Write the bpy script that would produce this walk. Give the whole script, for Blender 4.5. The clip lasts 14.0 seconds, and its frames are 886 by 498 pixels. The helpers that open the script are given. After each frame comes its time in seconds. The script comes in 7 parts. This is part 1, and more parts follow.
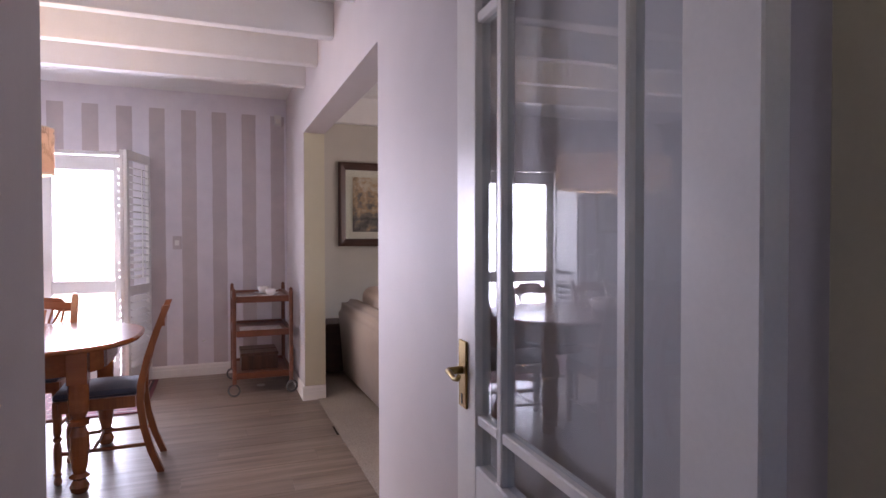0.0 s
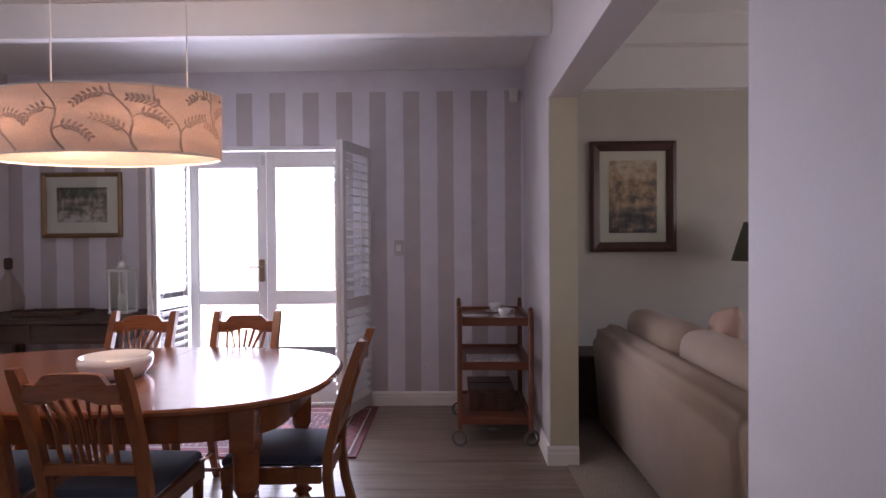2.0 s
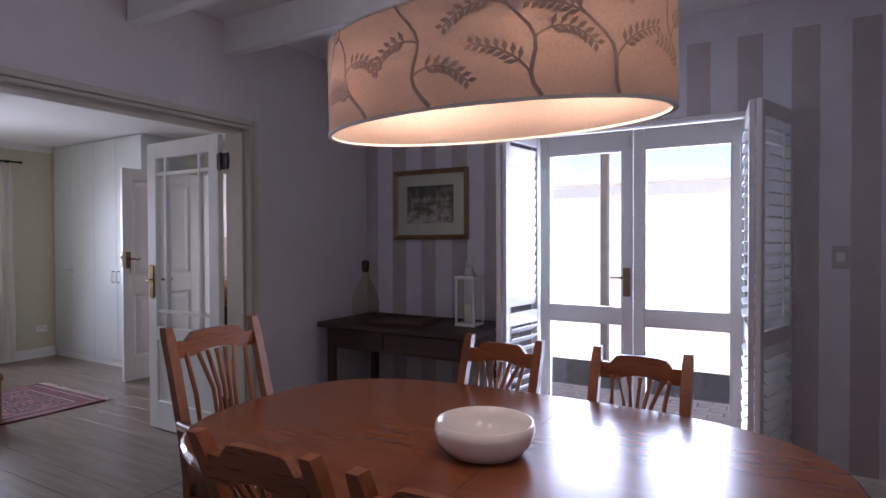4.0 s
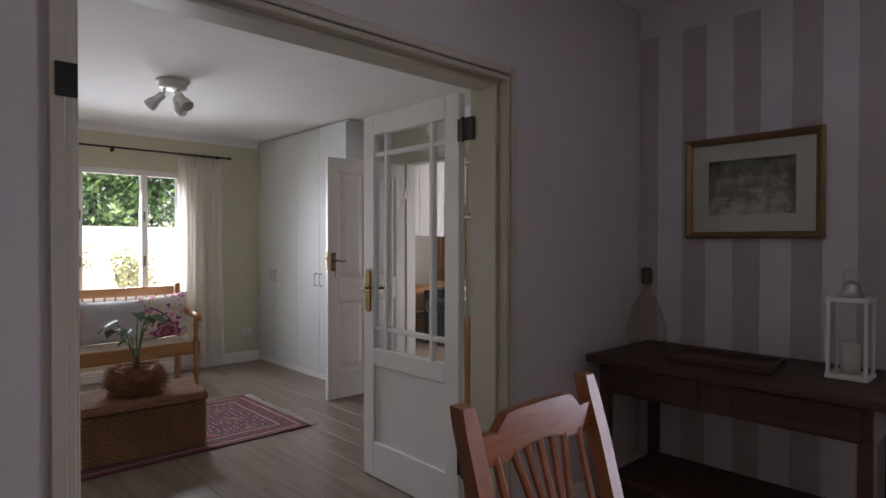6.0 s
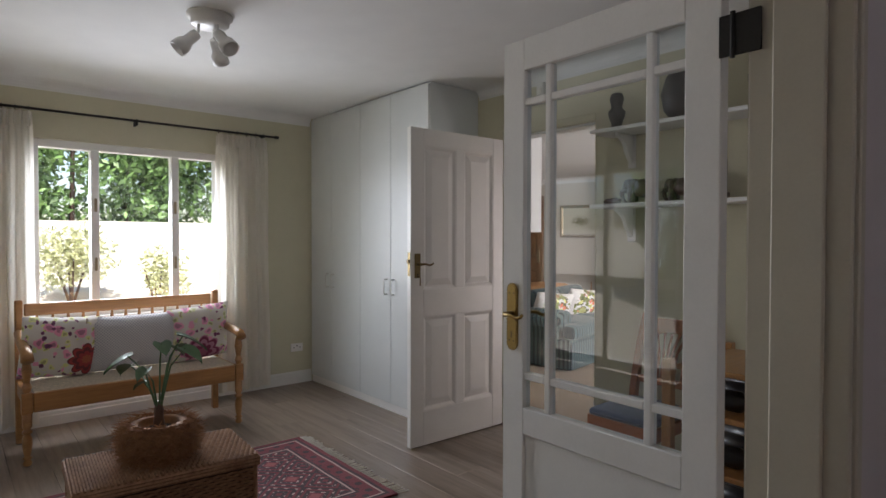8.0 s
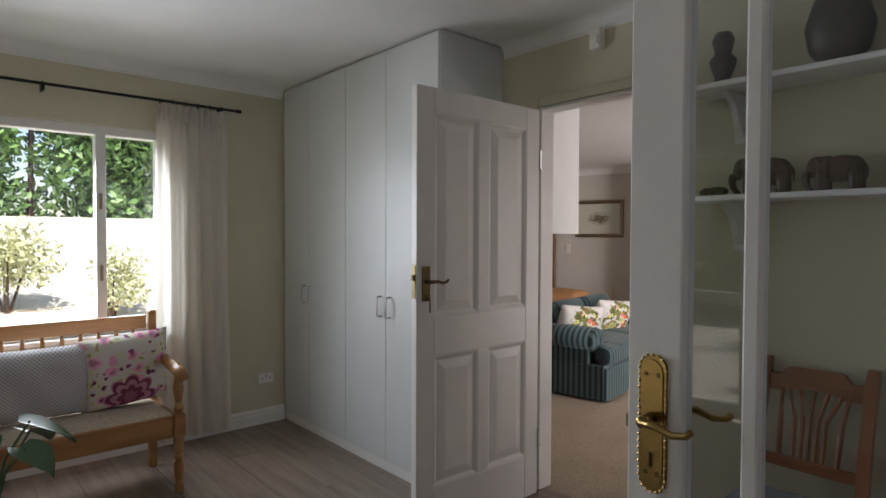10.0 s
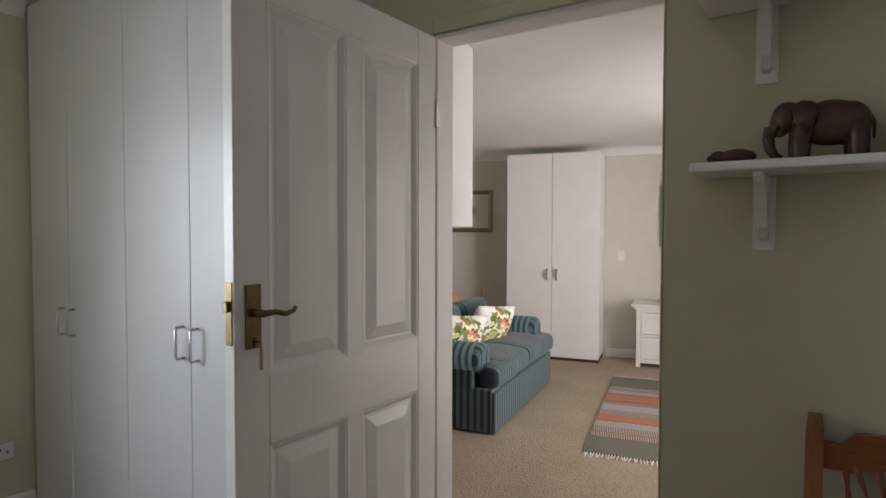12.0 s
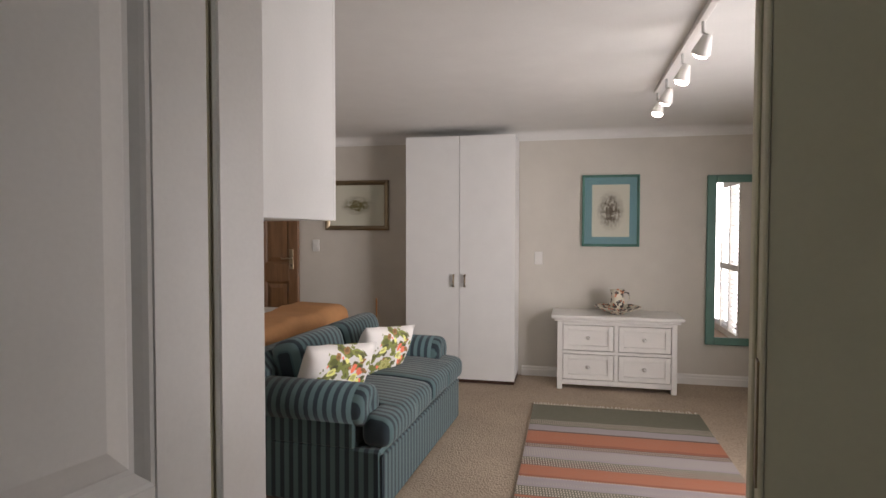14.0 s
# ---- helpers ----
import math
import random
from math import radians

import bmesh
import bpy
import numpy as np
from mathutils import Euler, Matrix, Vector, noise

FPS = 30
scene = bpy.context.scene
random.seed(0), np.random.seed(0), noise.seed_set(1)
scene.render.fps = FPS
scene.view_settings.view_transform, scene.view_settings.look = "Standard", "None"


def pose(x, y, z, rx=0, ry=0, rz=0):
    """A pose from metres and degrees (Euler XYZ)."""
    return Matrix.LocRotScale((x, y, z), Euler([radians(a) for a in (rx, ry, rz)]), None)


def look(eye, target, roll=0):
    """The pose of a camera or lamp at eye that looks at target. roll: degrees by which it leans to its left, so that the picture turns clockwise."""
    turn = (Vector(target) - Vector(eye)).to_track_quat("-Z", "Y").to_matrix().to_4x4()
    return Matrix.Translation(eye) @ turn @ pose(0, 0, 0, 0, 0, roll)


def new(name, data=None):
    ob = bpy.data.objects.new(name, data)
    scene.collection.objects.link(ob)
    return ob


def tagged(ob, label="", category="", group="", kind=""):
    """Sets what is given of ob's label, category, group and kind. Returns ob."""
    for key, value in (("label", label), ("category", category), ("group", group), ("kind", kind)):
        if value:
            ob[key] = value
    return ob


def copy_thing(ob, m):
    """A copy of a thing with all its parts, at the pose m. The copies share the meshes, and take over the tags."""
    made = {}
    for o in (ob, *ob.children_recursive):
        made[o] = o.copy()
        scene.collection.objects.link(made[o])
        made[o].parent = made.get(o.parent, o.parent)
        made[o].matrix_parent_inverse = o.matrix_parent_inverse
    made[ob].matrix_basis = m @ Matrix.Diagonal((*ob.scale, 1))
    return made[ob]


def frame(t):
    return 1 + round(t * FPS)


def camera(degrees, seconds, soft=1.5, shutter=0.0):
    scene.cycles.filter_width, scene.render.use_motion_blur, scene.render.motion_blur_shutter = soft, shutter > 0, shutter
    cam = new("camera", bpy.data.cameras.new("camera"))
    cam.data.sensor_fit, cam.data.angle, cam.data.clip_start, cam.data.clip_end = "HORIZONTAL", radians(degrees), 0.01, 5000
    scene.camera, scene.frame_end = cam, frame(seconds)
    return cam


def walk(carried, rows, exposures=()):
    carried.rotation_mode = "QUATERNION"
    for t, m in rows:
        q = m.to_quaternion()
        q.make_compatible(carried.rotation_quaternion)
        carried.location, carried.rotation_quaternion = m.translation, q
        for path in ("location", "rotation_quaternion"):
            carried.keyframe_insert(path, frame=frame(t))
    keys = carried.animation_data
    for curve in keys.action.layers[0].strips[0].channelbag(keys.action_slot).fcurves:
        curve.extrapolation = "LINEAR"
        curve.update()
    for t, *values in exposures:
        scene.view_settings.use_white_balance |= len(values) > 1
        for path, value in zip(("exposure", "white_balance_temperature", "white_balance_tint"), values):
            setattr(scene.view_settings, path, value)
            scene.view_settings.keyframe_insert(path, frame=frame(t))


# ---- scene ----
cam = camera(74.5, 14.0)
PATH = [
    (0, (-0.293, 0.138, 1.289), (0.43, 2.003, 1.252), -0.1),
    (0.5, (-0.223, 0.496, 1.3), (0.309, 2.423, 1.261), -0.3),
    (1, (-0.176, 0.831, 1.298), (0.146, 2.805, 1.269), -0.4),
    (1.5, (-0.177, 1.167, 1.301), (-0.041, 3.162, 1.273), -0.4),
    (2, (-0.195, 1.469, 1.304), (-0.236, 3.468, 1.276), -0.4),
    (2.5, (-0.303, 1.741, 1.317), (-0.63, 3.714, 1.291), -0.2),
    (3, (-0.454, 1.978, 1.332), (-1.055, 3.886, 1.303), -0.2),
    (3.5, (-0.624, 2.191, 1.328), (-1.45, 4.013, 1.298), -0.2),
    (4, (-0.87, 2.389, 1.35), (-1.892, 4.107, 1.317), -0.2),
    (6.5, (-2.43, 3.065, 1.329), (-3.923, 4.395, 1.303), 0.1),
    (7, (-2.765, 3.173, 1.343), (-4.274, 4.485, 1.312), 0.1),
    (7.5, (-3.089, 3.265, 1.345), (-4.609, 4.564, 1.312), 0.1),
    (8, (-3.363, 3.361, 1.336), (-4.888, 4.655, 1.3), 0.1),
    (10.5, (-4.494, 4.136, 1.386), (-5.971, 5.482, 1.325), 0.3),
    (11, (-4.701, 4.294, 1.381), (-6.046, 5.773, 1.318), 0.4),
    (11.5, (-4.926, 4.483, 1.374), (-6.124, 6.083, 1.311), 0.4),
    (12, (-5.118, 4.706, 1.371), (-6.223, 6.372, 1.308), 0.1),
    (12.5, (-5.294, 4.93, 1.385), (-6.31, 6.652, 1.318), 0.3),
    (13, (-5.425, 5.2, 1.376), (-6.349, 6.973, 1.309), 0.3),
    (13.5, (-5.498, 5.469, 1.373), (-6.368, 7.268, 1.304), 0.1),
    (14, (-5.572, 5.721, 1.364), (-6.395, 7.542, 1.297), 0.1),
]
# seconds, stops, kelvin, tint
EXPOSURES = [
    (0, 2.65, 6850, 36), (1, 2.25, 6700, 35), (2, 1.85, 6600, 35), (3, 1.42, 6300, 34), (4, 1.06, 6050, 31),
    (6.5, 0.82, 6750, 23), (7.5, 0.92, 6700, 21), (8, 0.84, 6700, 20), (10.5, 0.6, 6650, 18), (11.5, 0.84, 6700, 17), (13, 0.83, 6700, 16), (14, 0.65, 6650, 18),
]
walk(cam, [(t, look(eye, target, roll)) for t, eye, target, roll in PATH], EXPOSURES)

# ---- light and world ----
world = bpy.data.worlds.new("sky")
scene.world = world
world.use_nodes = True
wn = world.node_tree
sky = wn.nodes.new("ShaderNodeTexSky")
sky.sky_type = "NISHITA"
sky.sun_disc = False
sky.sun_elevation, sky.sun_rotation = radians(62), radians(110)
wn.links.new(sky.outputs[0], wn.nodes["Background"].inputs[0])
wn.nodes["Background"].inputs[1].default_value = 0.15


def lamp(name, kind, m, energy, color=(1, 1, 1), size=None, size_y=None, angle=None, radius=None, spread=None):
    data = bpy.data.lights.new(name, kind)
    data.energy, data.color = energy, color
    if kind == "AREA":
        data.shape, data.size, data.size_y = "RECTANGLE", size, size_y
        if spread:
            data.spread = radians(spread)
    if angle:
        data.angle = radians(angle)
    if radius:
        data.shadow_soft_size = radius
    ob = new(name, data)
    ob.matrix_world = m
    return ob


lamp("sun", "SUN", look((8, -3, 16), (0, 0, 0)), 5.0, (1, 0.95, 0.88), angle=0.5)
# sky light through the real openings
lamp("french_door_daylight", "AREA", look((-1.715, 6.30, 1.15), (-1.715, 0, 1.0)), 27, (0.70, 0.82, 1.0), 1.2, 1.9, spread=142)
lamp("hall_window_daylight", "AREA", look((-8.56, 4.42, 1.4), (-5, 4.1, 0.0)), 34, (0.80, 0.91, 1.0), 1.3, 1.1, spread=140)
lamp("bedroom_window_daylight", "AREA", look((-4.12, 8.72, 1.1), (-9, 9.5, 0.9)), 41, (1.0, 0.97, 0.95), 1.2, 1.9, spread=128)
lamp("living_window_daylight", "AREA", look((4.2, 3.5, 1.4), (0, 4.0, 1.0)), 2.0, (0.97, 0.97, 1.0), 1.6, 1.3)
lamp("pendant_bulb", "POINT", pose(-1.69, 3.61, 1.74), 2.2, (1.0, 0.78, 0.52), radius=0.05)
lamp("pendant_bulb", "POINT", pose(-1.29, 3.61, 1.74), 2.2, (1.0, 0.78, 0.52), radius=0.05)


# ---- materials ----
def nodes_of(name):
    m = bpy.data.materials.new(name)
    m.use_nodes = True
    return m, m.node_tree, m.node_tree.nodes["Principled BSDF"]


def mix(nt, fac, a, b, blend="MIX"):
    n = nt.nodes.new("ShaderNodeMix")
    n.data_type, n.blend_type = "RGBA", blend
    for sock, v in ((n.inputs[0], fac), (n.inputs[6], a), (n.inputs[7], b)):
        if hasattr(v, "is_linked"):
            nt.links.new(v, sock)
        elif isinstance(v, (tuple, list)):
            sock.default_value = (*v, 1) if len(v) == 3 else v
        else:
            sock.default_value = v
    return n.outputs[2]


def calc(nt, op, a, b=0.0, c=None):
    n = nt.nodes.new("ShaderNodeMath")
    n.operation = op
    for i, v in enumerate((a, b) if c is None else (a, b, c)):
        if hasattr(v, "is_linked"):
            nt.links.new(v, n.inputs[i])
        else:
            n.inputs[i].default_value = v
    return n.outputs[0]


def coords(nt, kind="Object", scale=(1, 1, 1)):
    tc = nt.nodes.new("ShaderNodeTexCoord")
    mp = nt.nodes.new("ShaderNodeMapping")
    mp.inputs["Scale"].default_value = scale
    nt.links.new(tc.outputs[kind], mp.inputs[0])
    return mp.outputs[0]


def split(nt, v):
    n = nt.nodes.new("ShaderNodeSeparateXYZ")
    nt.links.new(v, n.inputs[0])
    return n.outputs


def noise_tex(nt, vec, scale, detail=3, rough=0.5):
    n = nt.nodes.new("ShaderNodeTexNoise")
    n.inputs["Scale"].default_value, n.inputs["Detail"].default_value, n.inputs["Roughness"].default_value = scale, detail, rough
    nt.links.new(vec, n.inputs["Vector"])
    return n.outputs["Fac"]


def ramp(nt, fac, stops, mode="LINEAR"):
    n = nt.nodes.new("ShaderNodeValToRGB")
    n.color_ramp.interpolation = mode
    while len(n.color_ramp.elements) < len(stops):
        n.color_ramp.elements.new(0.5)
    for e, (p, c) in zip(n.color_ramp.elements, stops):
        e.position, e.color = p, (*c, 1) if isinstance(c, tuple) else (c, c, c, 1)
    nt.links.new(fac, n.inputs[0])
    return n.outputs[0]


def bump(nt, bsdf, height, strength=0.2, dist=0.01):
    n = nt.nodes.new("ShaderNodeBump")
    n.inputs["Strength"].default_value, n.inputs["Distance"].default_value = strength, dist
    nt.links.new(height, n.inputs["Height"])
    nt.links.new(n.outputs[0], bsdf.inputs["Normal"])


def shade_of(c, k):
    return tuple(min(1.0, v * k) for v in c)


def plain(name, color, rough=0.5, metal=0.0, var=0.10, scale=6.0, grain=120.0, relief=0.08, stretch=(1, 1, 1), coat=0.0, sheen=0.0):
    """A surface with broad mottling, fine grain and a little relief."""
    m, nt, b = nodes_of(name)
    vec = coords(nt, "Object", stretch)
    big, fine = noise_tex(nt, vec, scale, 4), noise_tex(nt, vec, grain, 2)
    both = calc(nt, "ADD", calc(nt, "MULTIPLY", big, 0.65), calc(nt, "MULTIPLY", fine, 0.35))
    col = ramp(nt, both, [(0.3, shade_of(color, 1 - var)), (0.7, shade_of(color, 1 + var))])
    nt.links.new(col, b.inputs["Base Color"])
    nt.links.new(calc(nt, "ADD", calc(nt, "MULTIPLY", big, 0.2), rough - 0.1), b.inputs["Roughness"])
    b.inputs["Metallic"].default_value = metal
    b.inputs["Coat Weight"].default_value = coat
    b.inputs["Sheen Weight"].default_value = sheen
    if relief:
        bump(nt, b, fine, relief, 0.004)
    return m


def wood(name, dark, light, rough=0.35, axis=0, coat=0.15):
    m, nt, b = nodes_of(name)
    s = [14.0, 14.0, 14.0]
    s[axis] = 1.2
    vec = coords(nt, "Object", tuple(s))
    info = nt.nodes.new("ShaderNodeObjectInfo")
    add = nt.nodes.new("ShaderNodeVectorMath")
    add.operation = "ADD"
    nt.links.new(vec, add.inputs[0])
    nt.links.new(calc(nt, "MULTIPLY", info.outputs["Random"], 37.0), add.inputs[1])
    g1, g2 = noise_tex(nt, add.outputs[0], 1.4, 5, 0.6), noise_tex(nt, add.outputs[0], 9.0, 3)
    f = calc(nt, "ADD", calc(nt, "MULTIPLY", g1, 0.7), calc(nt, "MULTIPLY", g2, 0.3))
    nt.links.new(ramp(nt, f, [(0.3, dark), (0.68, light)]), b.inputs["Base Color"])
    nt.links.new(calc(nt, "ADD", calc(nt, "MULTIPLY", g2, 0.2), rough - 0.1), b.inputs["Roughness"])
    b.inputs["Coat Weight"].default_value, b.inputs["Coat Roughness"].default_value = coat, 0.2
    bump(nt, b, g2, 0.06, 0.002)
    return m


WHITE = plain("white_gloss_paint", (0.80, 0.79, 0.76), 0.35, var=0.04, relief=0.03)
CEIL = plain("white_ceiling_paint", (0.80, 0.80, 0.78), 0.8, var=0.03, relief=0.05)
LILAC = plain("pale_lilac_wall_paint", (0.575, 0.535, 0.53), 0.6, var=0.04, relief=0.06)
OLIVE = plain("warm_stone_wall_paint", (0.605, 0.572, 0.42), 0.6, var=0.04, relief=0.06)
STEEL = plain("stone_painted_steel", (0.50, 0.46, 0.37), 0.45, var=0.05, relief=0.03)
CREAM = plain("cream_wall_paint", (0.63, 0.60, 0.54), 0.65, var=0.04, relief=0.06)
GREYW = plain("grey_olive_wall_paint", (0.52, 0.50, 0.43), 0.65, var=0.04, relief=0.06)
HALLCUP = plain("pale_grey_green_laminate", (0.64, 0.665, 0.65), 0.4, var=0.03, relief=0.03)
CUPB = plain("white_laminate", (0.78, 0.79, 0.78), 0.4, var=0.03, relief=0.03)
PINE = wood("orange_varnished_wood", (0.165, 0.047, 0.014), (0.35, 0.118, 0.036), 0.35, 2)
PINEX = wood("orange_varnished_wood_long", (0.165, 0.047, 0.014), (0.34, 0.112, 0.034), 0.3, 0)
TABLE = wood("polished_table_wood", (0.185, 0.050, 0.0135), (0.262, 0.079, 0.0215), 0.22, 0, 0.35)
DARKW = wood("dark_stained_wood", (0.030, 0.014, 0.009), (0.085, 0.038, 0.022), 0.55, 0, 0.0)
TROLW = wood("reddish_trolley_wood", (0.10, 0.030, 0.014), (0.22, 0.070, 0.03), 0.35, 0)
BENCHW = wood("honey_pine", (0.26, 0.115, 0.036), (0.45, 0.225, 0.08), 0.35, 1)
CARVED = wood("carved_dark_wood", (0.030, 0.014, 0.009), (0.12, 0.055, 0.03), 0.4, 2)
BRASS = plain("aged_brass", (0.33, 0.22, 0.075), 0.32, 1.0, var=0.2, relief=0.05)
ANTIQUE = plain("tarnished_brass", (0.20, 0.145, 0.07), 0.38, 1.0, var=0.3)
BRONZE = plain("dull_bronze", (0.30, 0.24, 0.16), 0.35, 1.0, var=0.2)
CHROME = plain("brushed_steel", (0.62, 0.62, 0.60), 0.3, 1.0, var=0.06)
IRON = plain("black_iron", (0.03, 0.028, 0.026), 0.5, 0.6, var=0.2)
NAVY = plain("navy_upholstery", (0.045, 0.055, 0.085), 0.85, var=0.2, grain=400, relief=0.3, sheen=0.3)
SOFAW = plain("cream_sofa_cloth", (0.44, 0.345, 0.26), 0.9, var=0.08, grain=350, relief=0.3, sheen=0.2)
PINKC = plain("dusty_pink_cloth", (0.55, 0.38, 0.30), 0.9, var=0.1, grain=350, relief=0.3)
LINEN = plain("off_white_linen", (0.80, 0.77, 0.70), 0.9, var=0.05, grain=300, relief=0.2)
CERAM = plain("white_ceramic", (0.82, 0.80, 0.78), 0.15, var=0.02, relief=0.0, coat=0.3)
PLASTIC = plain("white_plastic", (0.78, 0.77, 0.74), 0.4, var=0.03, relief=0.0)
TEAL = plain("teal_painted_wood", (0.10, 0.235, 0.195), 0.45, var=0.15)
TEALMAT = plain("teal_mount_card", (0.19, 0.36, 0.41), 0.8, var=0.05)
CARD = plain("cream_mount_card", (0.74, 0.70, 0.60), 0.8, var=0.03)
GILT = plain("dull_gilt", (0.31, 0.20, 0.095), 0.4, 0.7, var=0.2)
FRAMEW = plain("dark_brown_frame", (0.07, 0.030, 0.018), 0.4, var=0.2)
SOIL = plain("dark_soil", (0.03, 0.022, 0.016), 0.95, var=0.4)
STRAW = plain("straw_fibre", (0.33, 0.16, 0.075), 0.85, var=0.3, scale=30)
LEAF = plain("pot_plant_leaf", (0.06, 0.13, 0.05), 0.45, var=0.3)
BLACKP = plain("black_lacquer", (0.02, 0.018, 0.018), 0.35, var=0.2)
CHARCOAL = plain("charcoal_stoneware", (0.045, 0.04, 0.036), 0.5, var=0.3)
BEDW = plain("white_bed_linen", (0.76, 0.74, 0.70), 0.9, var=0.04, grain=250, relief=0.2)
PEACH = plain("peach_throw", (0.55, 0.28, 0.12), 0.9, var=0.12, grain=250, relief=0.3)
RUBBER = plain("grey_rubber", (0.10, 0.10, 0.10), 0.7, var=0.1)


def glass(name, tint=(1, 1, 1), rough=0.0):
    m, nt, b = nodes_of(name)
    out = nt.nodes["Material Output"]
    tr, gl = nt.nodes.new("ShaderNodeBsdfTransparent"), nt.nodes.new("ShaderNodeBsdfGlossy")
    fr, mx = nt.nodes.new("ShaderNodeLayerWeight"), nt.nodes.new("ShaderNodeMixShader")
    tr.inputs[0].default_value = (*tint, 1)
    gl.inputs["Roughness"].default_value = rough
    fr.inputs[0].default_value = 0.5
    nt.links.new(calc(nt, "ADD", calc(nt, "MULTIPLY", calc(nt, "POWER", fr.outputs["Facing"], 5.0), 0.94), 0.05), mx.inputs[0])
    nt.links.new(tr.outputs[0], mx.inputs[1])
    nt.links.new(gl.outputs[0], mx.inputs[2])
    nt.links.new(mx.outputs[0], out.inputs[0])
    return m


GLASS = glass("clear_glass", (0.96, 0.98, 0.97))
DOORGLASS = glass("door_glass", (0.93, 0.96, 0.97))


def glow(name, color, strength):
    m, nt, b = nodes_of(name)
    b.inputs["Base Color"].default_value = (*color, 1)
    b.inputs["Emission Color"].default_value, b.inputs["Emission Strength"].default_value = (*color, 1), strength
    return m


BULB = glow("lit_bulb", (1.0, 0.90, 0.76), 22.0)
mirror_mat, _nt, _b = nodes_of("mirror_silver")
_b.inputs["Base Color"].default_value, _b.inputs["Metallic"].default_value, _b.inputs["Roughness"].default_value = (0.9, 0.9, 0.9, 1), 1.0, 0.01


def striped_wall():
    """Broad painted stripes up to a line under the ceiling."""
    m, nt, b = nodes_of("striped_wall_paint")
    vec = coords(nt)
    x, y, z = split(nt, vec)
    wob = calc(nt, "MULTIPLY", noise_tex(nt, vec, 5.0, 2), 0.012)
    f = calc(nt, "FRACT", calc(nt, "DIVIDE", calc(nt, "ADD", calc(nt, "ADD", x, 0.856 + 5.32), wob), 0.266))
    band = calc(nt, "MULTIPLY", calc(nt, "LESS_THAN", f, 0.48), calc(nt, "LESS_THAN", z, 2.485))
    mott = noise_tex(nt, vec, 7.0, 4)
    lilac = ramp(nt, mott, [(0.3, (0.69, 0.665, 0.70)), (0.7, (0.75, 0.725, 0.755))])
    taupe = ramp(nt, mott, [(0.3, (0.49, 0.44, 0.44)), (0.7, (0.55, 0.49, 0.485))])
    nt.links.new(mix(nt, band, lilac, taupe), b.inputs["Base Color"])
    b.inputs["Roughness"].default_value = 0.55
    bump(nt, b, noise_tex(nt, vec, 120, 2), 0.06, 0.004)
    return m


STRIPES = striped_wall()


def laminate():
    m, nt, b = nodes_of("grey_oak_laminate")
    info = nt.nodes.new("ShaderNodeObjectInfo")
    vec = coords(nt, "Object", (1.5, 22, 22))
    add = nt.nodes.new("ShaderNodeVectorMath")
    nt.links.new(vec, add.inputs[0])
    nt.links.new(calc(nt, "MULTIPLY", info.outputs["Random"], 53.0), add.inputs[1])
    g1, g2 = noise_tex(nt, add.outputs[0], 1.0, 5, 0.65), noise_tex(nt, add.outputs[0], 6.0, 3)
    f = calc(nt, "ADD", calc(nt, "MULTIPLY", g1, 0.75), calc(nt, "MULTIPLY", g2, 0.25))
    col = ramp(nt, f, [(0.30, (0.13, 0.095, 0.073)), (0.52, (0.24, 0.184, 0.143)), (0.72, (0.33, 0.262, 0.21))])
    tone = ramp(nt, info.outputs["Random"], [(0.0, 0.92), (1.0, 1.06)])
    nt.links.new(mix(nt, 1.0, col, tone, "MULTIPLY"), b.inputs["Base Color"])
    nt.links.new(calc(nt, "ADD", calc(nt, "MULTIPLY", g2, 0.2), 0.24), b.inputs["Roughness"])
    bump(nt, b, g2, 0.05, 0.002)
    return m


LAMINATE = laminate()


def carpet(name, color):
    m, nt, b = nodes_of(name)
    vec = coords(nt)
    v = nt.nodes.new("ShaderNodeTexVoronoi")
    v.inputs["Scale"].default_value = 95
    nt.links.new(vec, v.inputs["Vector"])
    f = calc(nt, "ADD", calc(nt, "MULTIPLY", v.outputs["Distance"], 0.6), calc(nt, "MULTIPLY", noise_tex(nt, vec, 3.0, 4), 0.4))
    nt.links.new(ramp(nt, f, [(0.2, shade_of(color, 1.12)), (0.75, shade_of(color, 0.72))]), b.inputs["Base Color"])
    b.inputs["Roughness"].default_value = 0.95
    bump(nt, b, v.outputs["Distance"], 0.6, -0.008)
    return m


CARPET = carpet("beige_loop_carpet", (0.46, 0.37, 0.28))
CARPET2 = carpet("grey_beige_carpet", (0.40, 0.35, 0.29))


